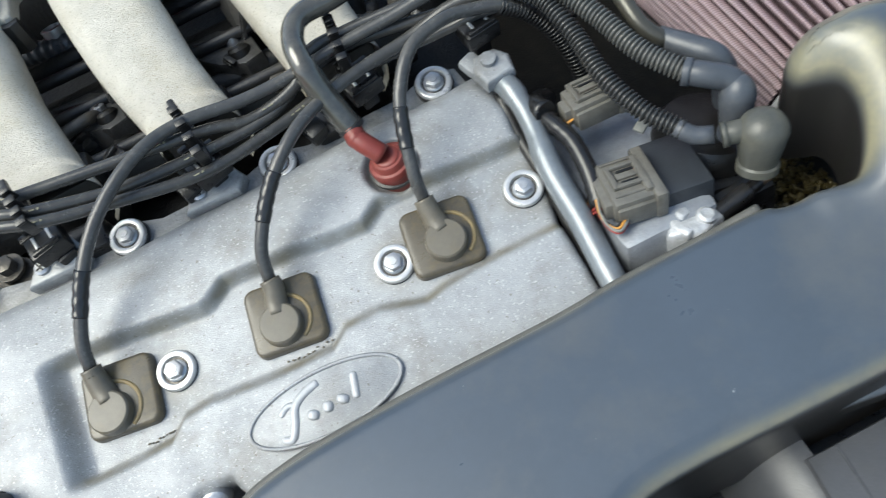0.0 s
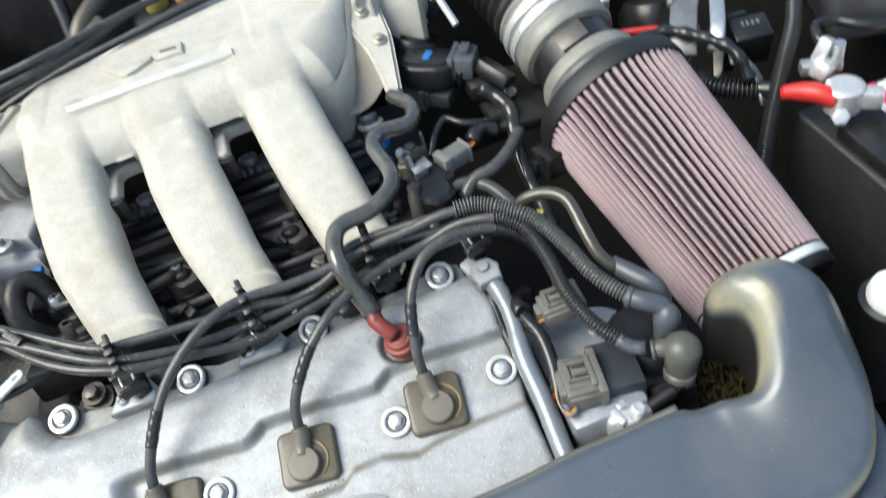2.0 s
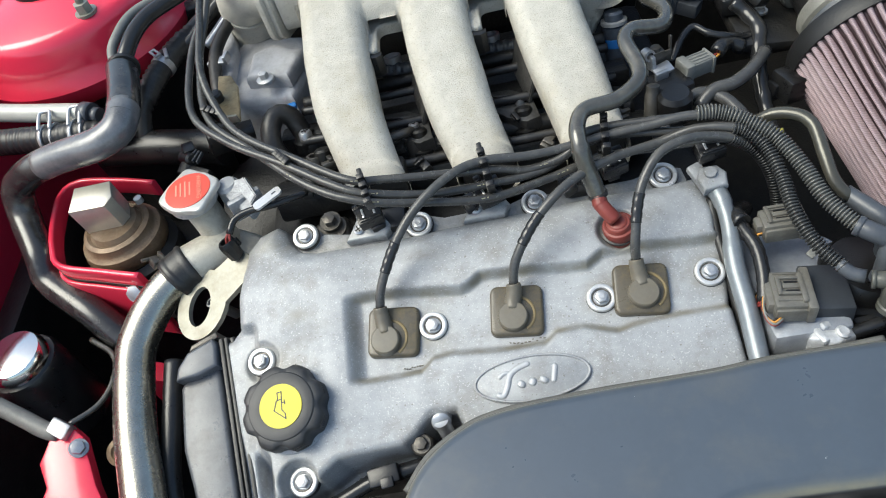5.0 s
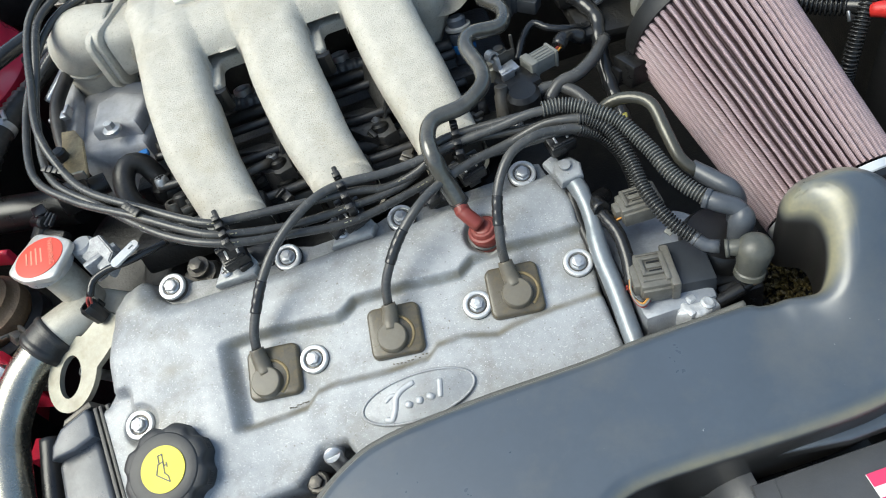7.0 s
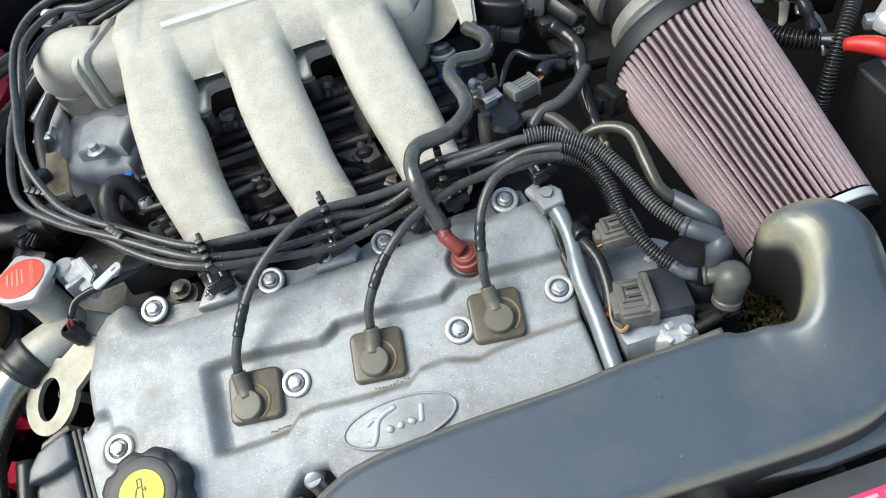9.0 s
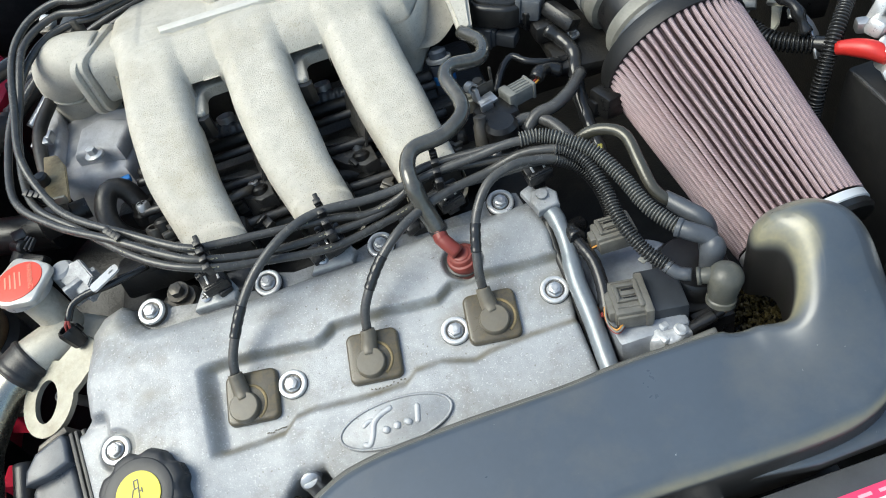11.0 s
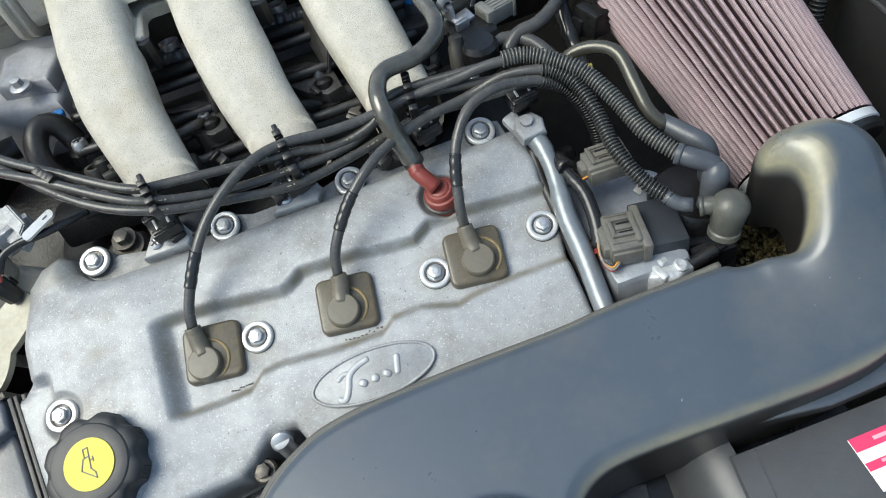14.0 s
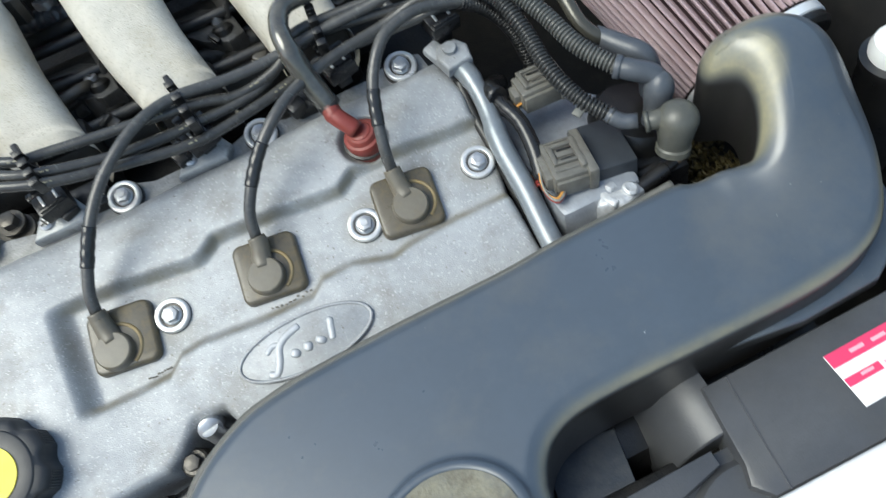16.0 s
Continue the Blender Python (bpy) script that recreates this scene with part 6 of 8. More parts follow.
part("clamp_plate", joined(moved(block(0.016, 0.012, 0.003, 0.001), 0.154, 0.180, 0.050, 8, -6, 16), moved(block(0.012, 0.004, 0.008, 0.001), 0.152, 0.175, 0.048, 0, 0, 16)), ZINC, inj)
whole("hex_stud", moved(joined(lathe([(0.0065, 0), (0.0065, 0.022), (0.0055, 0.024), (0.0055, 0.030), (0.004, 0.031), (0, 0.031)], 18)), 0.138, 0.152, 0.022, -20, 8), DARKSTEEL, "grey bolt standing beside the vent hose", "bolt")
whole("black_vacuum_hose", tube([(0.176, 0.150, 0.028), (0.190, 0.158, 0.036), (0.206, 0.159, 0.038), (0.223, 0.170, 0.038), (0.235, 0.184, 0.036), (0.244, 0.196, 0.034)], 0.0056, 14), CABLE, "thin black rubber vacuum hose", "hose")
whole("short_vacuum_hose", tube([(0.144, 0.134, 0.020), (0.149, 0.147, 0.028), (0.160, 0.155, 0.032), (0.174, 0.160, 0.034), (0.188, 0.158, 0.033), (0.200, 0.147, 0.030), (0.210, 0.128, 0.020), (0.216, 0.11, 0.0)], 0.0054, 14), CABLE, "second black rubber vacuum hose", "hose")
reg = thing("fuel_regulator", "dark fuel regulator with bright ring and blue band", "fuel regulator", (0.131, 0.262, 0.0))
part("regulator_body", moved(lathe([(0.011, -0.040), (0.011, 0.010), (0.0085, 0.012), (0.0085, 0.022), (0.006, 0.024), (0, 0.024)], 24), 0.131, 0.262, 0.032, -15), mat("slate_metal", (0.10, 0.12, 0.15), (0.06, 0.07, 0.09), 0.35, 0.3, 60), reg)
part("bright_ring", moved(lathe([(0.0085, 0.0125), (0.0120, 0.0125), (0.0120, 0.0155), (0.0085, 0.016)], 24), 0.131, 0.262, 0.032, -15), STEEL, reg)
part("blue_band", moved(lathe([(0.0110, -0.008), (0.0118, -0.008), (0.0118, 0.000), (0.0110, 0.0)], 24), 0.131, 0.262, 0.032, -15), BLUEPL, reg)
whole("shiny_taped_loom", tube([(0.232, 0.250, 0.050), (0.242, 0.240, 0.042), (0.247, 0.222, 0.036), (0.240, 0.200, 0.026), (0.236, 0.170, 0.01), (0.238, 0.130, -0.02)], 0.0068, 14, 0.003, lambda s: 1 + 0.07 * math.sin(s * 400)), GLOSS, "shiny black taped wiring loom", "wiring loom")
whole("loom_clump", moved(joined(block(0.03, 0.03, 0.02, 0.006), moved(block(0.02, 0.035, 0.014, 0.004), 0.012, -0.01, 0.012, 20, 30, 40), moved(block(0.016, 0.014, 0.022, 0.004), -0.014, 0.008, 0.01, 10, 0, 20)), 0.236, 0.262, 0.045), BLACK, "cluster of black wiring plugs", "wiring plugs")
whole("loom_plug", moved(joined(block(0.020, 0.026, 0.022, 0.003), moved(block(0.026, 0.012, 0.016, 0.002), 0, 0.006, -0.006)), 0.256, 0.168, 0.016, 0, 10, 20), BLACK, "black wiring plug under the filter edge", "connector")
whole("loom_screw", moved(lathe([(0.006, 0), (0.006, 0.002), (0.0035, 0.002), (0.0035, 0.006), (0, 0.006)], 16), 0.256, 0.246, 0.036), ZINC, "small bolt on black bracket", "bolt")
whole("black_bracket", moved(block(0.07, 0.09, 0.012, 0.004), 0.262, 0.250, 0.026, 0, 8), DIRTY, "dark metal bracket behind the filter", "bracket")


def holed(outer, inner, z0, z1):
    """A flat plate with one hole; both outlines have as many points."""
    bm = bmesh.new()
    k = len(outer)
    rows = [[bm.verts.new((x, y, z)) for x, y in o] for o, z in ((outer, z0), (outer, z1), (inner, z1), (inner, z0))]
    for a, b in zip(rows, rows[1:] + rows[:1]):
        for i in range(k):
            j = (i + 1) % k
            bm.faces.new((a[i], a[j], b[j], b[i]))
    edges = [e for e in bm.edges if abs(e.verts[0].co.z - z1) < 1e-7 and abs(e.verts[1].co.z - z1) < 1e-7 and e.calc_face_angle(0) > 1]
    bmesh.ops.bevel(bm, geom=edges, offset=0.0008, segments=2, profile=0.5, affect="EDGES")
    return smooth_by_angle(bm)


# ================= radiator neck and hoses =================
RX, RY, RZ = -0.262, 0.147, 0.053
rcap = thing("filler_cap", "silver radiator cap with red warning label", "radiator cap", (RX, RY, RZ - 0.012))
ears = []
for k in range(96):
    a = 2 * math.pi * k / 96
    bulge = sum(max(0, math.cos(a - at)) ** 22 * tall for at, tall in ((1.80, 1.0), (0.25, 0.6), (-1.05, 0.9), (3.35, 0.55)))
    ears.append((RX + (0.0240 + 0.0060 * bulge) * math.cos(a), RY + (0.0240 + 0.0060 * bulge) * math.sin(a)))
part("cap_rim", prism(ears, RZ - 0.0055, RZ, 0.002, 3), mat("cap_tin", (0.70, 0.68, 0.62), (0.54, 0.52, 0.47), 0.34, 0.5, 90, 0.1, 900), rcap)
part("cap_skirt", moved(lathe([(0.021, -0.014), (0.022, -0.013), (0.022, -0.007), (0.020, -0.006)], 40), RX, RY, RZ), STEEL, rcap)
red = part("warning_label", moved(lathe([(0.0205, -0.001), (0.0205, 0.0006), (0.019, 0.0010), (0, 0.0013)], 48), RX, RY, RZ), REDLABEL, rcap, "round red warning label")
txt = bpy.data.curves.new("warning_text", "FONT")
txt.body, txt.size, txt.align_x, txt.align_y, txt.extrude = "WARNING", 0.0062, "CENTER", "CENTER", 0.0001
txt.materials.append(FADED)
word = new("warning_text", txt)
word.parent = red
word.matrix_local = pose(0.0105, 0.001, 0.0136, 0, 0, -80)
for k in range(4):
    part("print_bar", moved(block(0.0014, 0.020 - 0.003 * abs(k - 1), 0.0003, 0), RX + 0.002 - 0.0042 * k, RY + 0.001, RZ + 0.0013, 0, 0, 10), FADED, red)
neck = thing("thermostat_housing", "pale cast thermostat housing with radiator filler neck", "thermostat housing", (-0.262, 0.13, -0.05))
part("filler_neck", tube([(RX, RY, RZ - 0.010), (RX + 0.004, RY - 0.003, RZ - 0.030), (RX + 0.008, RY - 0.008, RZ - 0.062)], 0.0150, 28, 0.004, lambda s: 1.12 if s < 0.010 else 1.0), NECK, neck)
part("housing_body", joined(moved(block(0.055, 0.050, 0.045, 0.012, 4), -0.250, 0.130, -0.028, 0, 10, -25), tube([(-0.245, 0.132, -0.010), (-0.265, 0.122, -0.007), (-0.290, 0.108, -0.006)], 0.0205, 24)), NECK, neck)
hose = thing("radiator_hose", "thick glossy black radiator hose with clamp", "hose", (-0.325, -0.02, -0.08))
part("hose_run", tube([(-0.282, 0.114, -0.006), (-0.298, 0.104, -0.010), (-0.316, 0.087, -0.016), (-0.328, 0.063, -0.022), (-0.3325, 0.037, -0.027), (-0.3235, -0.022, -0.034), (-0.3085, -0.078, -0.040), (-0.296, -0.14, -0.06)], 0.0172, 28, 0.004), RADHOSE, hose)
part("clamp_band", tube([(-0.2800, 0.1142, -0.0060), (-0.2880, 0.1092, -0.0068), (-0.2975, 0.1030, -0.0100)], 0.0218, 36, 0.001, lambda s: 0.99 + 0.05 * (0.002 < s < 0.006) + 0.05 * (0.014 < s < 0.018)), RUBBER, hose, "black hose end with clamp band")
part("clamp_tail", moved(joined(block(0.008, 0.012, 0.008, 0.001), moved(block(0.003, 0.016, 0.012, 0.0008), 0.006, -0.001, 0.001), moved(block(0.014, 0.003, 0.003, 0.0008), -0.004, 0.005, 0.002)), -0.311, 0.1145, 0.006, 0, 30, 40), DARKSTEEL, hose, "dull clamp screw")

eye_bracket = thing("lifting_eye", "olive plated steel engine lifting eye", "bracket", (-0.272, 0.082, -0.06))
outer, inner = [], []
for k in range(40):
    a = 2 * math.pi * k / 40
    r = 0.0270 if math.cos(a - 0.62) < 0.86 else 0.0270 + 0.030 * (math.cos(a - 0.62) - 0.86) / 0.14
    outer.append((r * math.cos(a), 1.18 * r * math.sin(a)))
    inner.append((0.0120 * math.cos(a) - 0.002, 0.0180 * math.sin(a) - 0.002))
part("eye_plate", moved(holed(outer, inner, -0.005, 0.0), -0.269, 0.072, -0.012, 18, -12, -14), OLIVESTEEL, eye_bracket)
part("tube_end", moved(lathe([(0.0028, 0.002), (0.0028, 0.014), (0.0046, 0.014), (0.0046, -0.02)], 20), -0.263, 0.084, -0.036, 10, -20), ZINC, eye_bracket)

sens = thing("coolant_sensor_plug", "black coolant sensor plug with taped lead", "connector", (-0.232, 0.103, 0.01))
part("plug_body", moved(joined(lathe([(0.0066, -0.016), (0.0078, -0.004), (0.0078, 0.0), (0.0070, 0.002), (0.0052, 0.002), (0.0050, -0.003), (0, -0.003)], 8), moved(block(0.005, 0.004, 0.008, 0.001), 0.006, 0.004, -0.005)), -0.234, 0.104, 0.024, -10, -14), BLACK, sens)
part("taped_lead", tube([(-0.228, 0.106, 0.032), (-0.222, 0.116, 0.038), (-0.208, 0.121, 0.040), (-0.190, 0.122, 0.040), (-0.172, 0.128, 0.038), (-0.160, 0.136, 0.034)], 0.0030, 12), TAPE, sens)
for k, colour in enumerate((DULLRED, DULLRED)):
    part("wire", tube([(-0.233 + 0.003 * k, 0.102, 0.024), (-0.231 + 0.003 * k, 0.104, 0.031), (-0.227, 0.107, 0.034)], 0.0011, 8, 0.002), colour, sens)
lug = thing("mount_lug", "dark cast lug with hex bolt behind the cover", "casting lug", (-0.150, 0.128, -0.03))
part("lug_casting", moved(joined(block(0.034, 0.026, 0.030, 0.008, 4), moved(lathe([(0.012, 0), (0.012, 0.004), (0, 0.004)], 20), 0.002, 0, 0.014)), -0.150, 0.126, -0.018, 14, 0, 10), DARKSTEEL, lug)
part("lug_bolt", moved(joined(lathe([(0.0095, 0), (0.0095, 0.0025), (0, 0.0025)], 20), moved(hexagon(0.0062, 0.007), z=0.002)), -0.148, 0.125, 0.003, 14), DARKSTEEL, lug)
brk = thing("alternator_bracket", "rough alloy bracket with bright drilled plate", "bracket", (-0.215, 0.145, 0.0))
ALLOY = mat("rough_alloy", (0.40, 0.41, 0.42), (0.20, 0.20, 0.21), 0.5, 0.3, 160, 0.8, 420)
part("alloy_arm", joined(plate([(-0.242, 0.158, 0.044), (-0.218, 0.158, 0.046), (-0.200, 0.126, 0.042), (-0.208, 0.116, 0.038), (-0.228, 0.138, 0.040)], 0.010, 0.0015), plate([(-0.222, 0.150, 0.049), (-0.212, 0.152, 0.052), (-0.200, 0.130, 0.048), (-0.206, 0.124, 0.044)], 0.006, 0.001), moved(block(0.006, 0.030, 0.022, 0.0015), -0.214, 0.136, 0.034, 0, 0, -62)), ALLOY, brk)
slot = rounded(0.027, 0.0095, 0.0035, 6)
part("drilled_plate", moved(holed(slot, [(0.007 + 0.0022 * math.cos(math.atan2(y, x)), 0.0022 * math.sin(math.atan2(y, x))) for x, y in slot], 0, 0.002), -0.189, 0.1235, 0.0465, 0, -8, 30), STEEL, brk, "bright plate with one hole")
part("boss_head", moved(lathe([(0.0105, -0.02), (0.0105, 0.0), (0.008, 0.003), (0, 0.004)], 20), -0.232, 0.156, 0.042), ALU, brk)

# ---- hoses beside the strut tower ----
heater = thing("heater_hose", "curved black heater hose with shiny grey elbow", "hose", (-0.41, 0.25, 0.0))
SHINY = mat("shiny_rubber", (0.030, 0.029, 0.028), (0.018, 0.018, 0.018), 0.24, 0, 40, 0.15, 600, (0.16, 0.15, 0.13), 0.35, 30, coat=0.4)
GREYRUB = mat("light_grey_rubber", (0.24, 0.242, 0.248), (0.11, 0.112, 0.116), 0.24, 0.3, 35, 0.15, 600, (0.30, 0.29, 0.27), 0.5, 28)
part("hose_run", tube([(-0.3400, 0.3020, 0.087), (-0.3335, 0.2810, 0.087), (-0.3285, 0.2610, 0.0865), (-0.3245, 0.2390, 0.0855), (-0.3245, 0.2280, 0.084)], 0.0150, 24, 0.004), SHINY, heater)
part("grey_elbow", tube([(-0.3250, 0.2410, 0.0857), (-0.3242, 0.2310, 0.0845), (-0.3290, 0.2160, 0.0805), (-0.3480, 0.2095, 0.0750), (-0.3780, 0.2120, 0.0690), (-0.4020, 0.2148, 0.0640), (-0.4170, 0.2155, 0.0600)], 0.0151, 24, 0.004), GREYRUB, heater, "elbow in lighter, shiny grey")
part("lower_run", tube([(-0.4080, 0.2152, 0.0625), (-0.4330, 0.2160, 0.0545), (-0.4600, 0.2180, 0.036), (-0.464, 0.2030, 0.012), (-0.447, 0.1640, -0.006), (-0.441, 0.144, -0.024), (-0.398, 0.109, -0.040), (-0.37, 0.085, -0.06)], 0.0149, 24, 0.004), SHINY, heater)
part("hose_cuff", tube([(-0.3388, 0.3050, 0.0870), (-0.3375, 0.3000, 0.0870)], 0.0156, 24, 0.003), RUBBER, heater)
whole("heater_tube", tube([(-0.270, 0.41, 0.100), (-0.2956, 0.379, 0.104), (-0.3150, 0.3600, 0.104), (-0.3260, 0.3380, 0.102), (-0.3330, 0.3180, 0.096), (-0.3380, 0.3010, 0.088)], 0.0080, 20), GLOSS, "glossy black metal heater tube", "metal tube")
whole("thin_brake_tube", tube([(-0.290, 0.402, 0.100), (-0.3176, 0.383, 0.105), (-0.3355, 0.366, 0.105), (-0.3450, 0.340, 0.102), (-0.3510, 0.321, 0.094), (-0.3440, 0.300, 0.080)], 0.0048, 14), PALECON, "thin grey tube beside the heater hose", "metal tube")
cross = thing("cross_pipe", "metal coolant pipe with black sleeve and spring clamps", "coolant pipe", (-0.40, 0.30, -0.03))
part("ribbed_sleeve", tube([(-0.56, 0.296, 0.050), (-0.4928, 0.280, 0.050), (-0.4543, 0.273, 0.050), (-0.4291, 0.2685, 0.050), (-0.3988, 0.266, 0.050), (-0.378, 0.267, 0.046), (-0.36, 0.272, 0.035)], 0.0130, 24, 0.002, lambda s: 1.0 + 0.05 * math.sin(s * 900)), RUBBER, cross)
part("black_sleeve", tube([(-0.40, 0.284, 0.010), (-0.36, 0.274, 0.012), (-0.31, 0.261, 0.012), (-0.26, 0.248, 0.010)], 0.0180, 24), BLACK, cross)
for x in (-0.4350, -0.4020):
    y = 0.2685 - (x + 0.43) * 0.08
    part("spring_clamp", tube([(x, y, 0.050), (x + 0.004, y - 0.0005, 0.050)], 0.0145, 24, 0.002), STEEL, cross, "bright spring clamp")
    part("spring_clamp", tube([(x + 0.012, y, 0.050), (x + 0.015, y - 0.0005, 0.050)], 0.0143, 24, 0.002), STEEL, cross)
    part("clamp_ear", tube([(x + 0.001, y - 0.004, 0.064), (x + 0.001, y + 0.011, 0.070), (x + 0.003, y + 0.015, 0.071), (x + 0.011, y + 0.015, 0.071), (x + 0.013, y + 0.011, 0.070), (x + 0.013, y - 0.004, 0.064)], 0.0019, 8, 0.002), STEEL, cross)
rim_pipe = thing("upper_pipe", "olive metal pipe with black end by the strut tower", "metal pipe", (-0.45, 0.33, 0.02))
part("pipe_run", tube([(-0.57, 0.340, 0.062), (-0.4949, 0.314, 0.062), (-0.454, 0.3005, 0.062), (-0.415, 0.289, 0.062), (-0.387, 0.280, 0.062)], 0.0095, 16), mat("dusty_olive_pipe", (0.52, 0.52, 0.47), (0.44, 0.44, 0.39), 0.4, 0.1, 60), rim_pipe)
part("pipe_end", joined(tube([(-0.391, 0.2815, 0.062), (-0.380, 0.277, 0.061)], 0.0112, 16, 0.004), tube([(-0.380, 0.277, 0.061), (-0.372, 0.274, 0.060)], 0.0075, 16, 0.004)), GREYBOOT, rim_pipe)
bypass = thing("bypass_hose", "dirty black hose with zinc spring clamp", "hose", (-0.345, 0.39, 0.0))
part("hose_run", tube([(-0.250, 0.465, 0.060), (-0.2736, 0.423, 0.061), (-0.2936, 0.3835, 0.061), (-0.3149, 0.3424, 0.059), (-0.328, 0.312, 0.055), (-0.340, 0.288, 0.042), (-0.345, 0.27, 0.020)], 0.0092, 20, 0.003, lambda s: 1.0 + 0.22 * (0.105 < s < 0.19) + 0.13 * (0.09 < s < 0.20) * math.sin(s * 1100)), RUBBER, bypass)
part("spring_clamp", joined(tube([(-0.3160, 0.3400, 0.0588), (-0.3190, 0.3335, 0.0582)], 0.0125, 20, 0.003), moved(holed(rounded(0.007, 0.016, 0.001), rounded(0.003, 0.010, 0.0005), 0, 0.002), -0.320, 0.340, 0.072, 0, 0, 40), moved(block(0.004, 0.018, 0.003, 0.001), -0.309, 0.339, 0.071, 0, 0, 20)), ZINC, bypass, "zinc spring clamp")
whole("black_pipe_bend", tube([(-0.172, 0.205, -0.01), (-0.193, 0.202, 0.02), (-0.198, 0.215, 0.038), (-0.192, 0.232, 0.046), (-0.180, 0.236, 0.040), (-0.172, 0.228, 0.020)], 0.0095, 18), RUBBER, "small black bent coolant hose", "hose")
whole("hose_fitting", moved(joined(lathe([(0.009, -0.01), (0.011, 0.0), (0.009, 0.004), (0.009, 0.012), (0, 0.012)], 16), moved(block(0.02, 0.012, 0.010, 0.002), 0.012, -0.004, -0.004)), -0.172, 0.222, 0.018, -20, 10), DIRTY, "dark metal hose fitting", "fitting")
fit_ob = thing("harness_fitting", "black finned harness fitting beside the coolant pipe", "fitting", (-0.287, 0.229, 0.015))
part("fitting_body", moved(joined(block(0.012, 0.016, 0.012, 0.002), moved(lathe([(0.006, -0.008), (0.006, 0.008), (0.004, 0.010), (0, 0.010)], 18), -0.004, -0.010, 0, 70, 0, 20)), -0.287, 0.231, 0.028, 0, 10, 24), BLACK, fit_ob)
for k in range(3):
    part("fin", moved(block(0.0018, 0.014, 0.004, 0.0005, 1), -0.280 + 0.004 * k, 0.220 - 0.003 * k, 0.031, 0, 0, -30 + 8 * k), GREYHOSE, fit_ob)
stud = thing("engine_stud", "oily hollow stud standing by the runner", "stud", (-0.158, 0.176, 0.0))
part("stud_barrel", moved(lathe([(0.0075, -0.03), (0.0075, 0.014), (0.0068, 0.016), (0.0044, 0.016), (0.0040, 0.006), (0, 0.006)], 24), -0.160, 0.184, 0.012, -16, 4), DARKSTEEL, stud)
part("stud_collar", moved(prism(ring(0.0095, 6), 0, 0.006, 0.0008), -0.160, 0.183, 0.006, -16, 4), DARKSTEEL, stud)
cross_screw = thing("cross_screw", "zinc cross-head screw by the coolant bend", "screw", (-0.166, 0.222, 0.02))
part("screw_head", moved(lathe([(0.0062, -0.006), (0.0062, 0.0), (0.0048, 0.0022), (0, 0.0026)], 20), -0.166, 0.214, 0.034, -14, 4), ZINC, cross_screw)
part("screw_cross", moved(joined(block(0.0072, 0.0013, 0.0010, 0), block(0.0013, 0.0072, 0.0011, 0)), -0.166, 0.2146, 0.0366, -14, 4, 25), BLACK, cross_screw)
whole("side_screw", moved(joined(lathe([(0.0052, -0.012), (0.0052, 0.0), (0.003, 0.001), (0, 0.001)], 16)), -0.146, 0.222, 0.032, -20), ZINC, "small zinc screw by the runner", "screw")

# ---- rear bank housing at the belt end ----
rear = thing("rear_cam_housing", "blue-grey cast rear cam housing with dark gasket", "engine housing", (-0.21, 0.31, -0.05))
part("housing_shell", moved(prism([(-0.238, 0.252), (-0.170, 0.240), (-0.150, 0.300), (-0.165, 0.340), (-0.225, 0.360), (-0.246, 0.340)], -0.07, 0.0, 0.010, 3), -0.008, 0.022, 0.044), BLUEGREY, rear)
part("housing_web", moved(prism([(-0.215, 0.262), (-0.170, 0.250), (-0.155, 0.290), (-0.19, 0.310), (-0.212, 0.300)], 0.0, 0.016, 0.008, 3), -0.008, 0.024, 0.044), BLUEGREY, rear)
part("gasket_edge", tube([(-0.243, 0.248, 0.050), (-0.252, 0.290, 0.060), (-0.254, 0.330, 0.068), (-0.240, 0.375, 0.074)], 0.0065, 14), RUBBER, rear)
rb = part("flange_bolt", moved(joined(lathe([(0.0085, -0.002), (0.0085, 0.001), (0.006, 0.002), (0, 0.002)], 24), moved(hexagon(0.0048, 0.007), z=0.001)), -0.2000, 0.2735, 0.0600), STEEL, rear)
part("gold_bracket", plate([(-0.2460, 0.284, 0.068), (-0.2330, 0.281, 0.068), (-0.2235, 0.262, 0.067), (-0.2165, 0.214, 0.064), (-0.2385, 0.217, 0.064), (-0.2400, 0.232, 0.065), (-0.2430, 0.252, 0.066)], 0.003, 0.0008), mat("gold_plated", (0.40, 0.34, 0.20), (0.17, 0.12, 0.06), 0.45, 0.3, 45, 0.3, 500, (0.09, 0.06, 0.035), 0.7, 60), rear, "stained gold-coloured bracket")
part("bracket_knob", moved(joined(lathe([(0.0065, -0.004), (0.0065, 0.004), (0.0050, 0.006), (0, 0.006)], 20), moved(block(0.008, 0.006, 0.007, 0.0012), -0.005, 0.003, 0.001)), -0.2420, 0.2480, 0.069), BLACK, rear, "black plastic knob on the bracket")
part("bracket_lip", moved(block(0.020, 0.003, 0.008, 0.001), -0.2275, 0.2155, 0.0665, 0, 0, -8), OLIVESTEEL, rear)
part("housing_flange", prism([(-0.256, 0.296), (-0.240, 0.292), (-0.240, 0.345), (-0.252, 0.392), (-0.268, 0.388), (-0.260, 0.345)], 0.020, 0.056, 0.004, 3), BLUEGREY, rear)
part("clip_tab", moved(joined(block(0.022, 0.012, 0.004, 0.001), moved(block(0.004, 0.012, 0.008, 0.001), 0.009, 0, 0.003)), -0.250, 0.312, 0.066, 0, 0, -8), ZINC, rear)
part("blue_hose_mark", moved(block(0.014, 0.008, 0.006, 0.002), -0.180, 0.246, 0.042, 0, 0, 12), BLUEPL, rear)
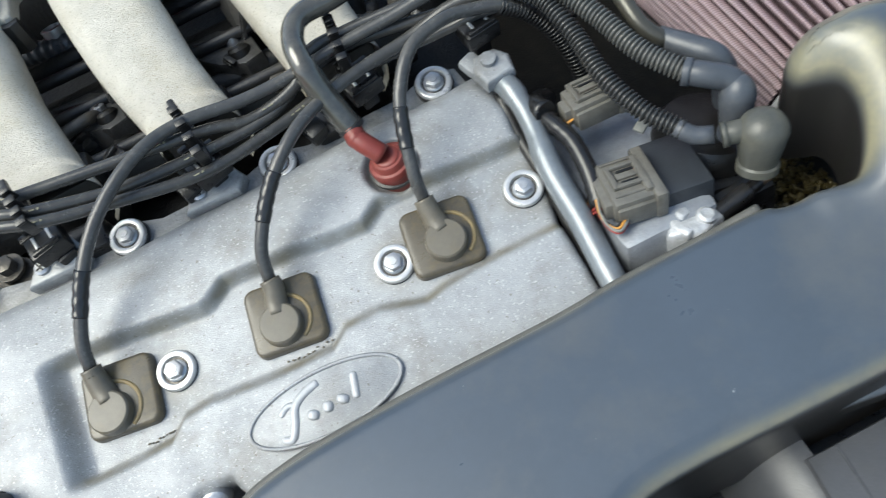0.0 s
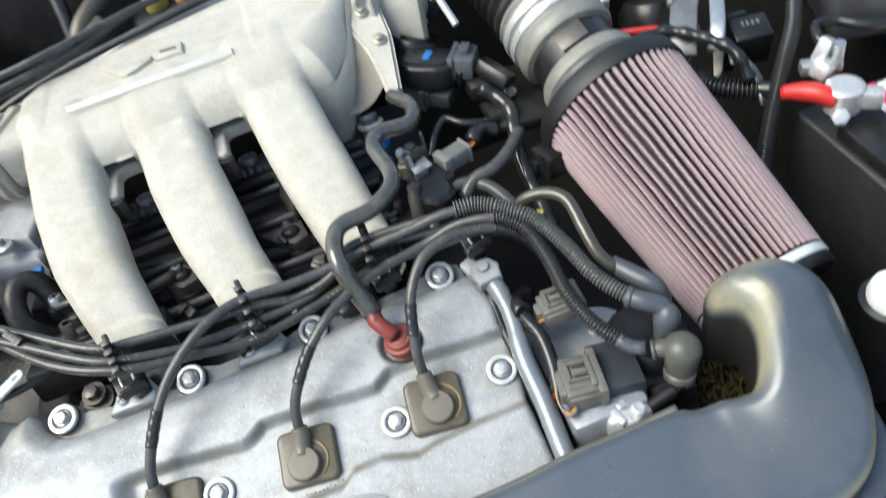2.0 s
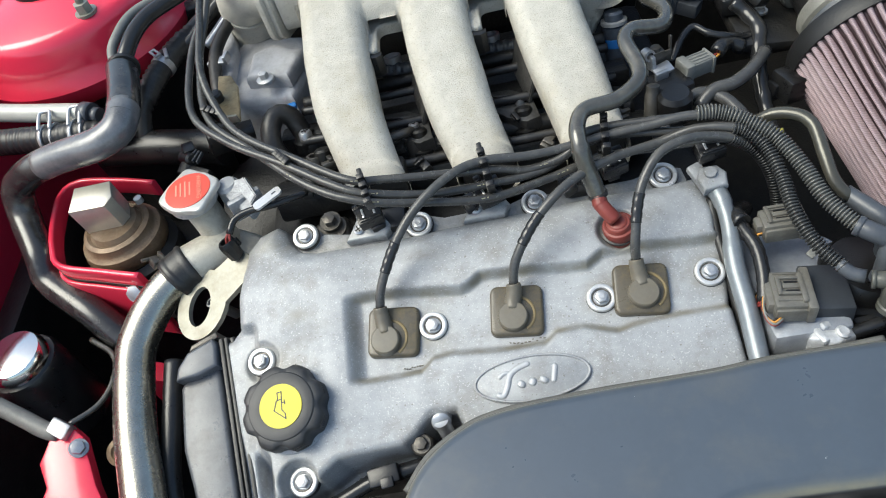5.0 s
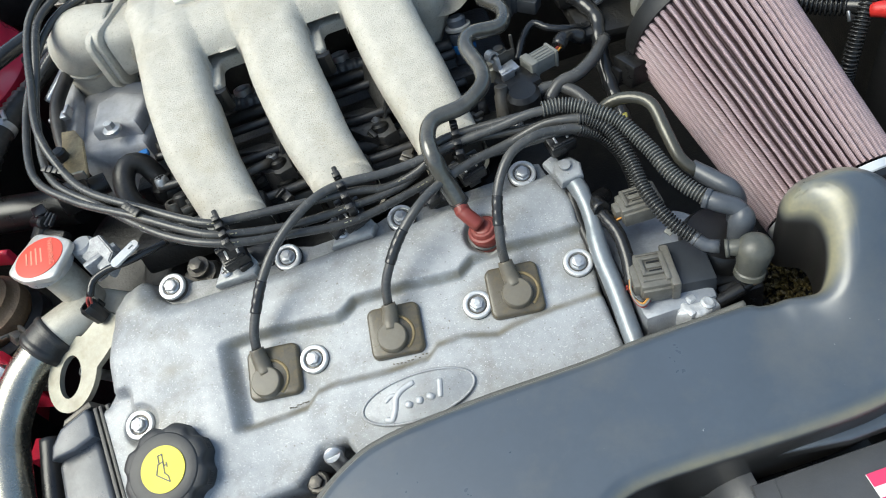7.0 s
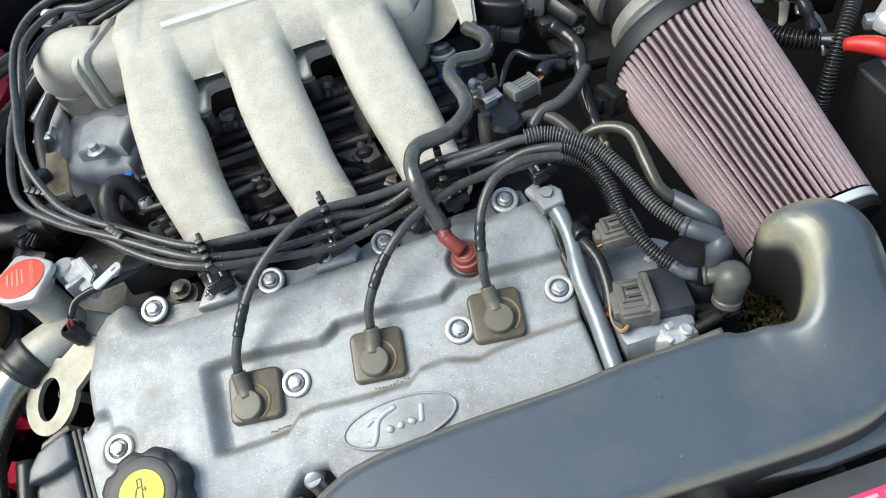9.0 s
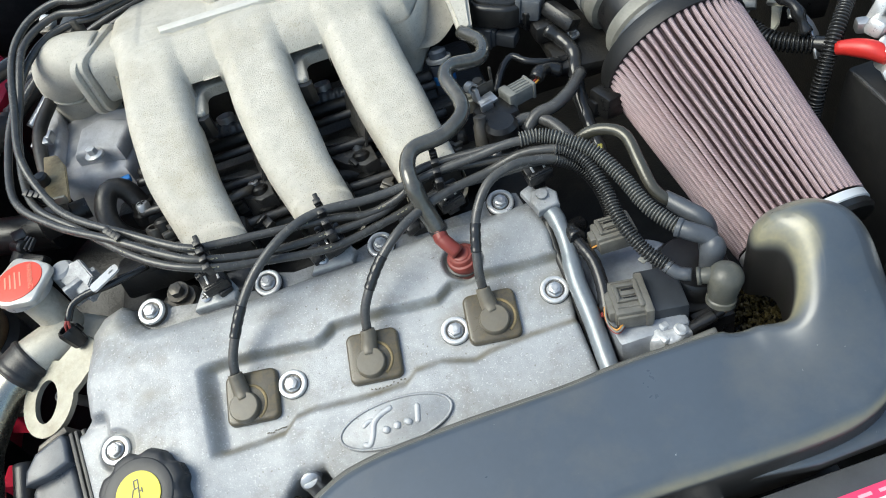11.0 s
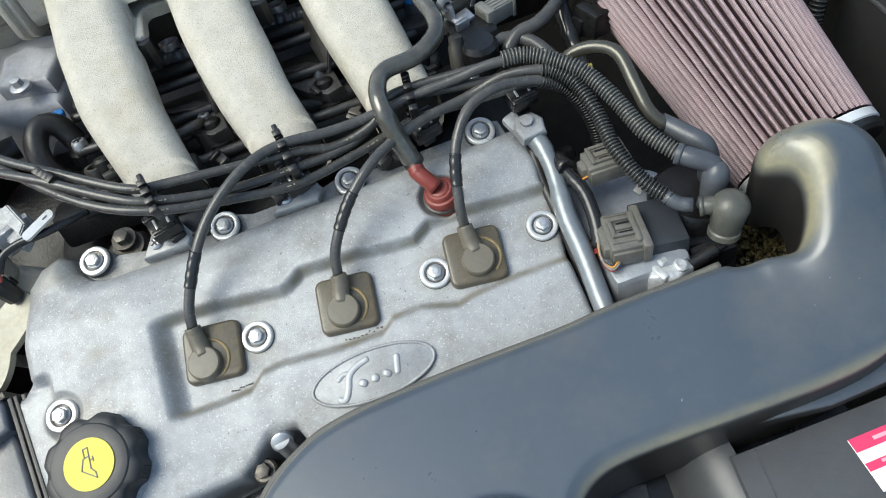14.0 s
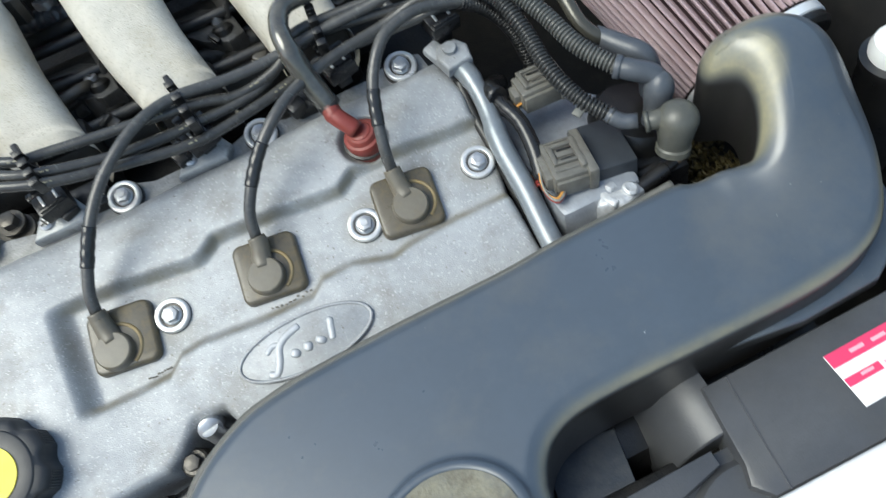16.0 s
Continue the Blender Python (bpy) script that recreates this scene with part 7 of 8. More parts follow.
whole("black_sensor", moved(joined(block(0.030, 0.022, 0.024, 0.004), moved(lathe([(0.010, 0), (0.010, 0.02), (0, 0.02)], 16), 0.01, 0, 0.0, 0, 90)), -0.252, 0.238, 0.030, 0, 10, 20), BLACK, "black sensor under the ignition leads", "engine sensor")
whole("spark_bracket", moved(joined(block(0.028, 0.010, 0.012, 0.003), moved(lathe([(0.009, -0.006), (0.009, 0.006), (0.005, 0.007), (0, 0.007)], 18), -0.016, 0, 0, 90)), -0.275, 0.205, 0.020, 20, 0, -30), DIRTY, "dark alternator adjuster bolt", "bolt")
whole("alternator", moved(lathe([(0.05, -0.10), (0.055, -0.02), (0.050, 0.0), (0.030, 0.006), (0, 0.006)], 32), -0.225, 0.210, -0.030, 20), DIRTY, "dark alternator casing behind the housing", "alternator")

# ---- engine mount in the red bracket ----
mount_ob = thing("engine_mount", "rusty engine mount with square steel nut", "engine mount", (-0.362, 0.165, -0.05))
part("rubber_disc", moved(lathe([(0.036, -0.030), (0.0405, -0.024), (0.0415, -0.016), (0.0395, -0.009), (0.036, -0.007), (0.034, -0.004), (0.033, 0.001), (0.029, 0.003), (0.026, 0.001), (0.023, 0.006), (0, 0.006)], 40), -0.3665, 0.176, 0.000), RUST, mount_ob)
part("steel_nut", moved(prism([(-0.018, -0.013), (0.017, -0.014), (0.023, -0.004), (0.019, 0.015), (-0.016, 0.015)], 0.0, 0.036, 0.0012), -0.3730, 0.183, 0.006, 8, 2, 3), mat("nut_steel", (0.66, 0.63, 0.54), (0.56, 0.53, 0.45), 0.32, 0.6, 60, 0.1, 800), mount_ob, "bright square steel nut")
part("nut_tip", moved(lathe([(0.004, 0), (0.004, 0.006), (0, 0.007)], 12), -0.342, 0.196, 0.008), STEEL, mount_ob)
part("rubber_base", moved(lathe([(0.046, -0.05), (0.046, -0.032), (0.040, -0.026), (0, -0.026)], 36), -0.3665, 0.176, 0.0), RUBBER, mount_ob)
tray = thing("mount_bracket", "red painted steel bracket round the engine mount", "bracket", (-0.38, 0.17, -0.08))
RIM_RUN = [(-0.335, 0.224), (-0.38, 0.240), (-0.424, 0.250), (-0.441, 0.236), (-0.438, 0.195), (-0.428, 0.160), (-0.414, 0.138), (-0.37, 0.122), (-0.328, 0.108)]
part("bracket_rim", sweep(spline([(x, y, -0.003 - 0.004 * k / 8) for k, (x, y) in enumerate(RIM_RUN)], 0.006), lambda i, s: rounded(0.0060, 0.020, 0.0026, 3)), BODYRED, tray)
# black wall below the rim paints the deep shade inside the red bracket
part("bracket_wall", sweep(spline([(x, y, -0.030 - 0.004 * k / 8) for k, (x, y) in enumerate(RIM_RUN)], 0.006), lambda i, s: rounded(0.0045, 0.042, 0.0015, 3)), DIRTY, tray, "dark inner wall with deep shade put into its colour")
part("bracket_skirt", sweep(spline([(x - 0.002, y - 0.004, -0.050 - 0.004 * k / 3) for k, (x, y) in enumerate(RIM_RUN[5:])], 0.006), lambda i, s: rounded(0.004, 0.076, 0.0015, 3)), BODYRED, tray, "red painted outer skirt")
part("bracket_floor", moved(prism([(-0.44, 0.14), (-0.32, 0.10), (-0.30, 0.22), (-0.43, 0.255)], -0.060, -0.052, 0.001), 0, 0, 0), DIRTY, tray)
part("bracket_bolt", moved(joined(lathe([(0.011, 0), (0.011, 0.003), (0, 0.003)], 20), hexagon(0.0075, 0.010)), -0.342, 0.110, -0.022, 50), ZINC, tray)
part("front_face", moved(prism([(-0.415, 0.134), (-0.345, 0.110), (-0.343, 0.090), (-0.42, 0.110)], -0.26, -0.165, 0.002), 0, 0, 0), BODYRED, tray)

# ---- steering reservoir and red bracket at the front corner ----
res = thing("fluid_reservoir", "black fluid reservoir with shiny cap", "reservoir", (-0.452, 0.062, -0.10))
part("reservoir_body", moved(lathe([(0.034, -0.09), (0.034, -0.006), (0.031, 0.0), (0.028, 0.0)], 36), -0.455, 0.062, -0.036), BLACK, res)
part("reservoir_cap", moved(lathe([(0.028, -0.004), (0.028, 0.010), (0.025, 0.015), (0.010, 0.018), (0, 0.018)], 36), -0.455, 0.062, -0.036), CHROME, res, "bright reflective cap")
redb = thing("red_front_bracket", "red painted bracket with zinc bolt", "bracket", (-0.38, -0.03, -0.10))
part("bracket_plate", moved(prism([(-0.020, 0.030), (-0.010, 0.034), (0.006, 0.020), (0.020, -0.020), (0.040, -0.06), (-0.035, -0.06), (-0.022, -0.02), (-0.030, 0.0)], -0.012, 0.0, 0.002), -0.388, -0.036, -0.055, 20, 8), BODYRED, redb)
part("bracket_bolt", moved(joined(lathe([(0.008, 0), (0.008, 0.003), (0, 0.003)], 18), moved(hexagon(0.006, 0.010), z=0.002)), -0.384, -0.026, -0.052, 20, 30), ZINC, redb)
part("arm", tube([(-0.47, 0.022, -0.030), (-0.44, 0.006, -0.038), (-0.415, -0.008, -0.044), (-0.402, -0.012, -0.046)], 0.0075, 12), PALECON, redb, "pale metal arm")
part("arm_end", moved(block(0.020, 0.014, 0.012, 0.002), -0.400, -0.010, -0.044, 10, 10, -30), ZINC, redb)
whole("thin_clear_tube", tube([(-0.395, -0.006, -0.045), (-0.375, 0.012, -0.05), (-0.366, 0.035, -0.05), (-0.372, 0.062, -0.05), (-0.40, 0.085, -0.05)], 0.0028, 10), HOSE, "thin grey tube curling behind the bracket", "hose")
whole("idler_bolt", moved(joined(lathe([(0.012, -0.02), (0.012, 0.0), (0.007, 0.002), (0.0055, 0.0), (0, 0.0)], 20)), -0.352, -0.030, -0.062, 25), RUST, "rusty hollow bolt by the radiator hose", "bolt")
whole("black_strut", tube([(-0.296, 0.030, -0.03), (-0.297, -0.02, -0.045), (-0.296, -0.07, -0.06), (-0.29, -0.12, -0.09)], 0.0085, 14), BLACK, "black rod between hose and belt cover", "rod")

# ---- below the front edge of the valve cover ----
whole("front_harness", put_at(tube([(-0.235, -0.130, -0.045), (-0.17, -0.118, -0.040), (-0.13, -0.104, -0.034), (-0.095, -0.098, -0.034), (-0.05, -0.09, -0.04)], 0.006, 12), Matrix.Rotation(radians(18), 4, "X")), TAPE, "black taped wiring along the cover's front", "wiring harness")
whole("front_plug", put_at(moved(joined(block(0.024, 0.014, 0.014, 0.002), moved(block(0.010, 0.008, 0.006, 0.001), 0.002, -0.006, 0.006)), -0.118, -0.102, -0.026, 0, 0, 8), Matrix.Rotation(radians(18), 4, "X")), BLACK, "small black plug under the cover's edge", "connector")
whole("dipstick_tube", put_at(joined(tube([(-0.068, -0.071, -0.010), (-0.066, -0.078, -0.022), (-0.064, -0.086, -0.045)], 0.0058, 16), moved(lathe([(0.0075, -0.01), (0.0075, 0.001), (0.006, 0.002), (0, 0.002)], 18), -0.068, -0.071, -0.012, 35)), Matrix.Rotation(radians(18), 4, "X")), ZINC, "zinc dipstick tube end at the cover's edge", "dipstick tube")

# ================= front panel =================
shroud = thing("radiator_cover", "black plastic radiator cover with white and crimson sticker", "radiator cover", (0.3, -0.2, -0.15))
part("main_panel", prism([(0.195, -0.1690), (0.62, -0.164), (0.62, -0.236), (0.195, -0.236), (0.186, -0.226), (0.190, -0.215)], -0.10, -0.050, 0.003, 2), SHROUD, shroud)
arc = [(0.200 - 0.040 * math.sin(a), -0.054 - 0.052 * (1 - math.cos(a))) for a in np.linspace(0, math.pi / 2, 12)]
part("lower_panel", moved(prism([(0.200, -0.12)] + arc + [(0.160, -0.12)], 0.148, 0.1955, 0.001, 1), 0, 0, 0, 90), SHROUD, shroud)
part("front_strip", prism([(0.120, -0.2025), (0.20, -0.2000), (0.20, -0.240), (0.120, -0.240)], -0.12, -0.062, 0.002, 2), SHROUD, shroud)
part("side_plate", prism([(0.100, -0.150), (0.148, -0.156), (0.142, -0.194), (0.128, -0.202), (0.095, -0.202)], -0.13, -0.088, 0.002, 2), GREYBOOT, shroud, "blue-grey plate under the duct")
part("raised_lip", prism([(0.128, -0.2015), (0.180, -0.2005), (0.180, -0.209), (0.150, -0.216), (0.120, -0.216)], -0.07, -0.053, 0.001), SHROUD, shroud)
part("round_shoulder", moved(lathe([(0.050, -0.04), (0.046, -0.006), (0.036, 0.004), (0, 0.010)], 40), 0.185, -0.248, -0.062), SHROUD, shroud)
part("panel_seam", moved(block(0.0007, 0.066, 0.0008, 0), 0.2065, -0.203, -0.0498, 0, 0, -6), GREYHOSE, shroud)
PALEPINK = mat("pale_pink_print", (0.80, 0.42, 0.47), (0.74, 0.36, 0.42), 0.4)
lab = part("sticker", moved(block(0.085, 0.033, 0.0006, 0.0002, 1), 0.3045, -0.2005, -0.0496, 0, 0, 1.5), WHITELABEL, shroud, "white sticker with crimson bands")
part("sticker_band", moved(block(0.085, 0.0085, 0.0006, 0, 1), 0.3045, -0.1883, -0.0492, 0, 0, 1.5), PINKLABEL, lab)
part("sticker_band", moved(block(0.022, 0.0050, 0.0006, 0, 1), 0.2735, -0.2030, -0.0492, 0, 0, 1.5), PINKLABEL, lab)
for k in range(5):
    part("print_bar", moved(block(0.009, 0.0022, 0.0004, 0), 0.280 + 0.014 * k, -0.1890, -0.0488, 0, 0, 1.5), PALEPINK, lab)
    part("print_bar", moved(block(0.008, 0.0018, 0.0004, 0), 0.276 + 0.015 * k, -0.2023, -0.0487, 0, 0, 1.5), PALEPINK, lab)
whole("bumper_edge", prism([(-0.75, -0.2365), (0.75, -0.2365), (0.75, -0.42), (-0.75, -0.42)], -0.85, -0.047, 0.004, 3), BUMPER, "pale silver painted front bumper edge", "bumper")
whole("radiator_core", moved(block(0.62, 0.05, 0.38, 0.004), -0.05, -0.215, -0.27), DIRTY, "dark radiator behind the front panel", "radiator")
whole("fan_shroud", moved(block(0.60, 0.06, 0.26, 0.02), 0.0, -0.150, -0.22), BLACK, "black plastic fan shroud below the duct", "fan shroud")
wcap = thing("washer_reservoir", "black washer bottle neck with white cap", "washer bottle", (0.402, -0.058, -0.10))
part("bottle_neck", moved(lathe([(0.022, -0.10), (0.019, -0.012), (0.021, -0.008), (0.021, -0.004), (0.016, -0.002)], 32), 0.4020, -0.0580, 0.0), BLACK, wcap)
part("white_cap", moved(lathe([(0.0165, -0.006), (0.0172, 0.002), (0.0155, 0.008), (0.009, 0.010), (0, 0.010)], 36), 0.4020, -0.0580, 0.0), WHITEPL, wcap, "white screw cap")

# ================= battery corner =================
bat = thing("battery", "black car battery with white and red top sticker", "battery", (0.56, 0.03, -0.20))
part("battery_case", moved(block(0.17, 0.25, 0.19, 0.006), 0.556, 0.020, -0.110), mat("battery_plastic", (0.030, 0.030, 0.031), (0.019, 0.019, 0.020), 0.38, 0, 40, 0.1, 700, (0.05, 0.047, 0.042), 0.4, 30), bat)
part("top_sticker", moved(block(0.11, 0.13, 0.001, 0), 0.584, 0.074, -0.0142, 0, 0, 3), WHITELABEL, bat)
part("sticker_band", moved(block(0.012, 0.13, 0.001, 0), 0.541, 0.074, -0.0136, 0, 0, 3), PINKLABEL, bat)
# lighter grey strip paints the light on the case's top edge
part("lit_edge", moved(block(0.003, 0.23, 0.004, 0.001), 0.4725, 0.020, -0.0155), GREYHOSE, bat)
part("vent_recess", joined(moved(block(0.012, 0.040, 0.004, 0.001), 0.512, 0.040, -0.0135), moved(block(0.006, 0.030, 0.003, 0.001), 0.522, 0.040, -0.0130)), BLACK, bat)
part("top_ridge", moved(block(0.03, 0.20, 0.016, 0.004), 0.492, 0.0, -0.010), BLACK, bat)
term = thing("battery_terminal", "bright lead battery clamp with red sleeve", "battery clamp", (0.482, 0.115, -0.01))
part("clamp_ring", moved(joined(lathe([(0.009, -0.012), (0.015, -0.012), (0.015, 0.008), (0.012, 0.010), (0.009, 0.010), (0, 0.009)], 28), moved(block(0.020, 0.014, 0.016, 0.003), 0.014, -0.012, -0.002, 0, 0, -35)), 0.491, 0.114, 0.014), STEEL, term)
part("clamp_bolt", moved(joined(hexagon(0.007, 0.008), moved(lathe([(0.004, 0), (0.004, 0.03), (0, 0.03)], 12), 0, 0, -0.02)), 0.472, 0.094, 0.014, 60, 0, -30), STEEL, term)
part("clamp_jaw", moved(joined(block(0.022, 0.016, 0.016, 0.004), moved(block(0.012, 0.012, 0.024, 0.003), 0.006, 0.008, 0.010)), 0.492, 0.142, 0.022, 10, 20, 30), STEEL, term)
part("clamp_bridge", moved(joined(block(0.034, 0.012, 0.012, 0.003), moved(lathe([(0.005, 0), (0.005, 0.016), (0, 0.016)], 14), 0.012, 0, 0.004)), 0.494, 0.148, 0.020, 0, 0, -20), ZINC, term)
part("red_sleeve", tube([(0.455, 0.142, 0.013), (0.463, 0.134, 0.016), (0.473, 0.121, 0.018), (0.482, 0.110, 0.014)], 0.0072, 16, 0.003, lambda s: 0.8 + 0.35 * math.sin(min(1, s / 0.05) * math.pi)), REDWIRE, term, "red rubber terminal sleeve")
whole("battery_cable_conduit", conduit([(0.395, 0.226, 0.018), (0.412, 0.208, 0.010), (0.4185, 0.188, 0.008), (0.4313, 0.173, 0.008), (0.4465, 0.161, 0.009)], 0.0085, 0.0036), GLOSS, "black corrugated battery cable conduit", "cable conduit")
whole("cable_tape", tube([(0.444, 0.163, 0.009), (0.452, 0.155, 0.010), (0.462, 0.145, 0.013)], 0.0072, 12), TAPE, "shiny tape on the battery cable", "tape")
whole("upright_conduit", conduit([(0.600, 0.33, 0.05), (0.562, 0.278, 0.034), (0.525, 0.229, 0.030), (0.499, 0.194, 0.030), (0.471, 0.164, 0.026), (0.450, 0.143, 0.008), (0.437, 0.130, -0.03), (0.43, 0.12, -0.10)], 0.0068, 0.0032), GLOSS, "glossy black corrugated conduit by the battery", "cable conduit")
whole("ground_cable", tube([(0.499, 0.158, 0.034), (0.502, 0.168, 0.037), (0.508, 0.177, 0.038), (0.525, 0.177, 0.036), (0.545, 0.157, 0.034), (0.60, 0.14, 0.03)], 0.0045, 12), TAPE, "glossy black battery cable", "cable")
relay = thing("relay", "black plastic relay box with worn white print", "relay", (0.472, 0.217, 0.0))
part("relay_case", joined(moved(block(0.034, 0.028, 0.036, 0.003), 0.472, 0.217, 0.016, 12, 0, -14), moved(block(0.010, 0.030, 0.030, 0.002), 0.452, 0.222, 0.012, 0, 0, -14)), BLACK, relay)
part("relay_tab", moved(block(0.020, 0.006, 0.006, 0.001), 0.468, 0.233, 0.034, 0, 0, -12), BLACK, relay)
for k in range(4):
    part("print_bar", moved(block(0.0026, 0.0050, 0.0006, 0), 0.4660 + 0.0042 * k, 0.2180 - 0.0011 * k, 0.0347, 12, 0, -14), CONNECTOR, relay)
fuses = thing("fuse_box", "black plastic fuse box behind the battery", "fuse box", (0.600, 0.24, -0.015))
part("box_base", moved(block(0.07, 0.10, 0.06, 0.006), 0.600, 0.24, 0.015, 0, 0, -18), SHROUD, fuses)
part("box_lid", moved(block(0.05, 0.07, 0.02, 0.004), 0.602, 0.24, 0.052, 0, 0, -18), SHROUD, fuses)
part("lid_rail", moved(block(0.004, 0.10, 0.012, 0.001), 0.566, 0.235, 0.040, 0, 0, -18), SHROUD, fuses)
brace = thing("strut_brace", "curved pale metal brace beside the battery", "brace", (0.45, 0.27, 0.0))
DULLSTEEL = mat("dull_steel", (0.26, 0.265, 0.265), (0.17, 0.172, 0.172), 0.38, 0.5, 60, 0.2, 600, (0.10, 0.095, 0.085), 0.5, 40)
part("web", sweep(spline([(0.405, 0.212, 0.030), (0.418, 0.234, 0.044), (0.446, 0.280, 0.050), (0.478, 0.335, 0.055), (0.528, 0.395, 0.060), (0.59, 0.44, 0.062)], 0.006), lambda i, s: rounded(0.024 + 0.10 * max(0, s - 0.05), 0.006, 0.0025, 3)), DULLSTEEL, brace)
part("flange", sweep(spline([(0.426, 0.196, 0.036), (0.438, 0.212, 0.048), (0.470, 0.268, 0.054), (0.506, 0.322, 0.059), (0.552, 0.368, 0.063), (0.61, 0.40, 0.066)], 0.006), lambda i, s: rounded(0.013, 0.010, 0.0025, 3)), ZINC, brace, "bright folded edge")
whole("cruise_bracket", joined(plate([(0.412, 0.214, 0.02), (0.420, 0.221, 0.02), (0.443, 0.246, 0.03), (0.438, 0.250, 0.03)], 0.003), plate([(0.421, 0.188, 0.012), (0.431, 0.192, 0.016), (0.447, 0.214, 0.026), (0.440, 0.222, 0.026)], 0.003)), OLIVESTEEL, "olive metal bracket beneath the brace", "bracket")
whole("blue_bracket", sweep(spline([(0.434, 0.186, 0.030), (0.445, 0.180, 0.026), (0.449, 0.166, 0.016), (0.446, 0.150, 0.0)], 0.006), lambda i, s: rounded(0.012, 0.003, 0.001, 3)), ZINC, "bent blue-grey metal strap", "bracket")
whole("cruise_rod", tube([(0.345, 0.425, 0.055), (0.372, 0.393, 0.050), (0.413, 0.342, 0.050)], 0.0065, 14, 0.003, lambda s: 1.0 + 0.4 * (int(s / 0.016) % 2)), RUBBER, "black boot on a control rod", "control rod")
whole("olive_frame", joined(plate([(0.412, 0.330, 0.060), (0.424, 0.322, 0.060), (0.440, 0.358, 0.062), (0.428, 0.366, 0.062)], 0.004), tube([(0.434, 0.340, 0.060), (0.450, 0.304, 0.060), (0.437, 0.280, 0.058), (0.420, 0.262, 0.050)], 0.003, 8), moved(hexagon(0.006, 0.006), 0.437, 0.292, 0.058)), OLIVESTEEL, "olive metal bracket behind the filter", "bracket")
whole("vacuum_actuator", moved(lathe([(0.030, -0.04), (0.032, 0.0), (0.026, 0.010), (0, 0.014)], 28), 0.432, 0.318, 0.012, -20, 10), BLACK, "black vacuum actuator behind the filter", "actuator")
whole("red_lead", tube([(0.368, 0.256, 0.046), (0.379, 0.249, 0.047), (0.395, 0.242, 0.046), (0.410, 0.232, 0.044)], 0.0032, 10), REDWIRE, "thin red wire behind the filter", "wire")
whole("braided_loom", tube([(0.362, 0.244, 0.044), (0.380, 0.235, 0.047), (0.400, 0.233, 0.047), (0.414, 0.218, 0.046), (0.428, 0.196, 0.044), (0.435, 0.180, 0.040), (0.440, 0.165, 0.02)], 0.0052, 12, 0.003, lambda s: 1 + 0.2 * math.sin(s * 350)), TAPE, "black taped loom by the filter", "wiring loom")

# ================= back of the bay =================
whole("throttle_cable", tube([(-0.30, 0.36, 0.06), (-0.24, 0.40, 0.09), (-0.15, 0.425, 0.11), (-0.05, 0.440, 0.118), (0.03, 0.455, 0.120), (0.09, 0.47, 0.11)], 0.0038, 12), CABLE, "black cable along the manifold's back", "cable")
whole("vacuum_line", tube([(-0.28, 0.37, 0.05), (-0.22, 0.41, 0.08), (-0.12, 0.435, 0.10), (0.0, 0.455, 0.112), (0.06, 0.475, 0.10)], 0.0046, 12), ZINC, "grey vacuum line along the manifold's back", "hose")
whole("rear_loom", tube([(-0.34, 0.46, 0.04), (-0.2, 0.47, 0.07), (-0.05, 0.49, 0.085), (0.1, 0.51, 0.08), (0.25, 0.52, 0.06)], 0.010, 12), TAPE, "thick black loom behind the manifold", "wiring loom")
whole("rear_bank_cover", moved(block(0.38, 0.16, 0.12, 0.02), 0.0, 0.50, -0.03, -25), DIRTY, "dark rear valve cover behind the manifold", "engine cover")
bottle = thing("brake_fluid_bottle", "dark fluid bottle with two yellow caps", "fluid bottle", (-0.065, 0.645, 0.0))
part("bottle_body", moved(block(0.10, 0.05, 0.30, 0.008), -0.035, 0.655, -0.106), BLACK, bottle)
for x, z, m in ((-0.050, 0.0, YELLOWPL), (-0.014, -0.006, mat("amber_cap", (0.42, 0.24, 0.05), (0.34, 0.2, 0.05), 0.4))):
    part("yellow_cap", moved(lathe([(0.0135, -0.016), (0.0145, -0.014), (0.0145, 0.0), (0.0125, 0.004), (0.0110, 0.002), (0.004, 0.002), (0.003, 0.006), (0, 0.006)], 20), x, 0.655, 0.058 + z), m, bottle, "small screw cap")
whole("solenoid", moved(joined(lathe([(0.010, -0.045), (0.010, -0.026), (0.020, -0.024), (0.020, 0.012), (0.017, 0.016), (0.008, 0.016), (0.008, 0.030), (0, 0.030)], 28)), -0.293, 0.716, 0.045, 90, 0, 24), ZINC, "zinc solenoid at the firewall", "solenoid")
whole("bulkhead_fitting", joined(moved(block(0.040, 0.030, 0.030, 0.006, 3), -0.128, 0.622, 0.052, 20, 0, 12), tube([(-0.150, 0.610, 0.040), (-0.138, 0.625, 0.062), (-0.118, 0.650, 0.072), (-0.100, 0.690, 0.070)], 0.012, 16), moved(lathe([(0.011, 0), (0.012, 0.010), (0.009, 0.014), (0, 0.014)], 18), -0.160, 0.604, 0.030, 10, -30)), mat("brown_alloy", (0.13, 0.115, 0.09), (0.08, 0.07, 0.055), 0.45, 0.3, 60, 0.3, 500), "grimy brown hose fitting at the firewall", "hose fitting")
whole("bulkhead_plate", joined(moved(block(0.075, 0.012, 0.070, 0.004), -0.085, 0.735, 0.070, 0, 0, 4), moved(block(0.050, 0.010, 0.030, 0.003), -0.085, 0.724, 0.060)), mat("slate_plastic", (0.05, 0.055, 0.065), (0.035, 0.039, 0.046), 0.35), "slate grey plastic box on the firewall", "relay box")
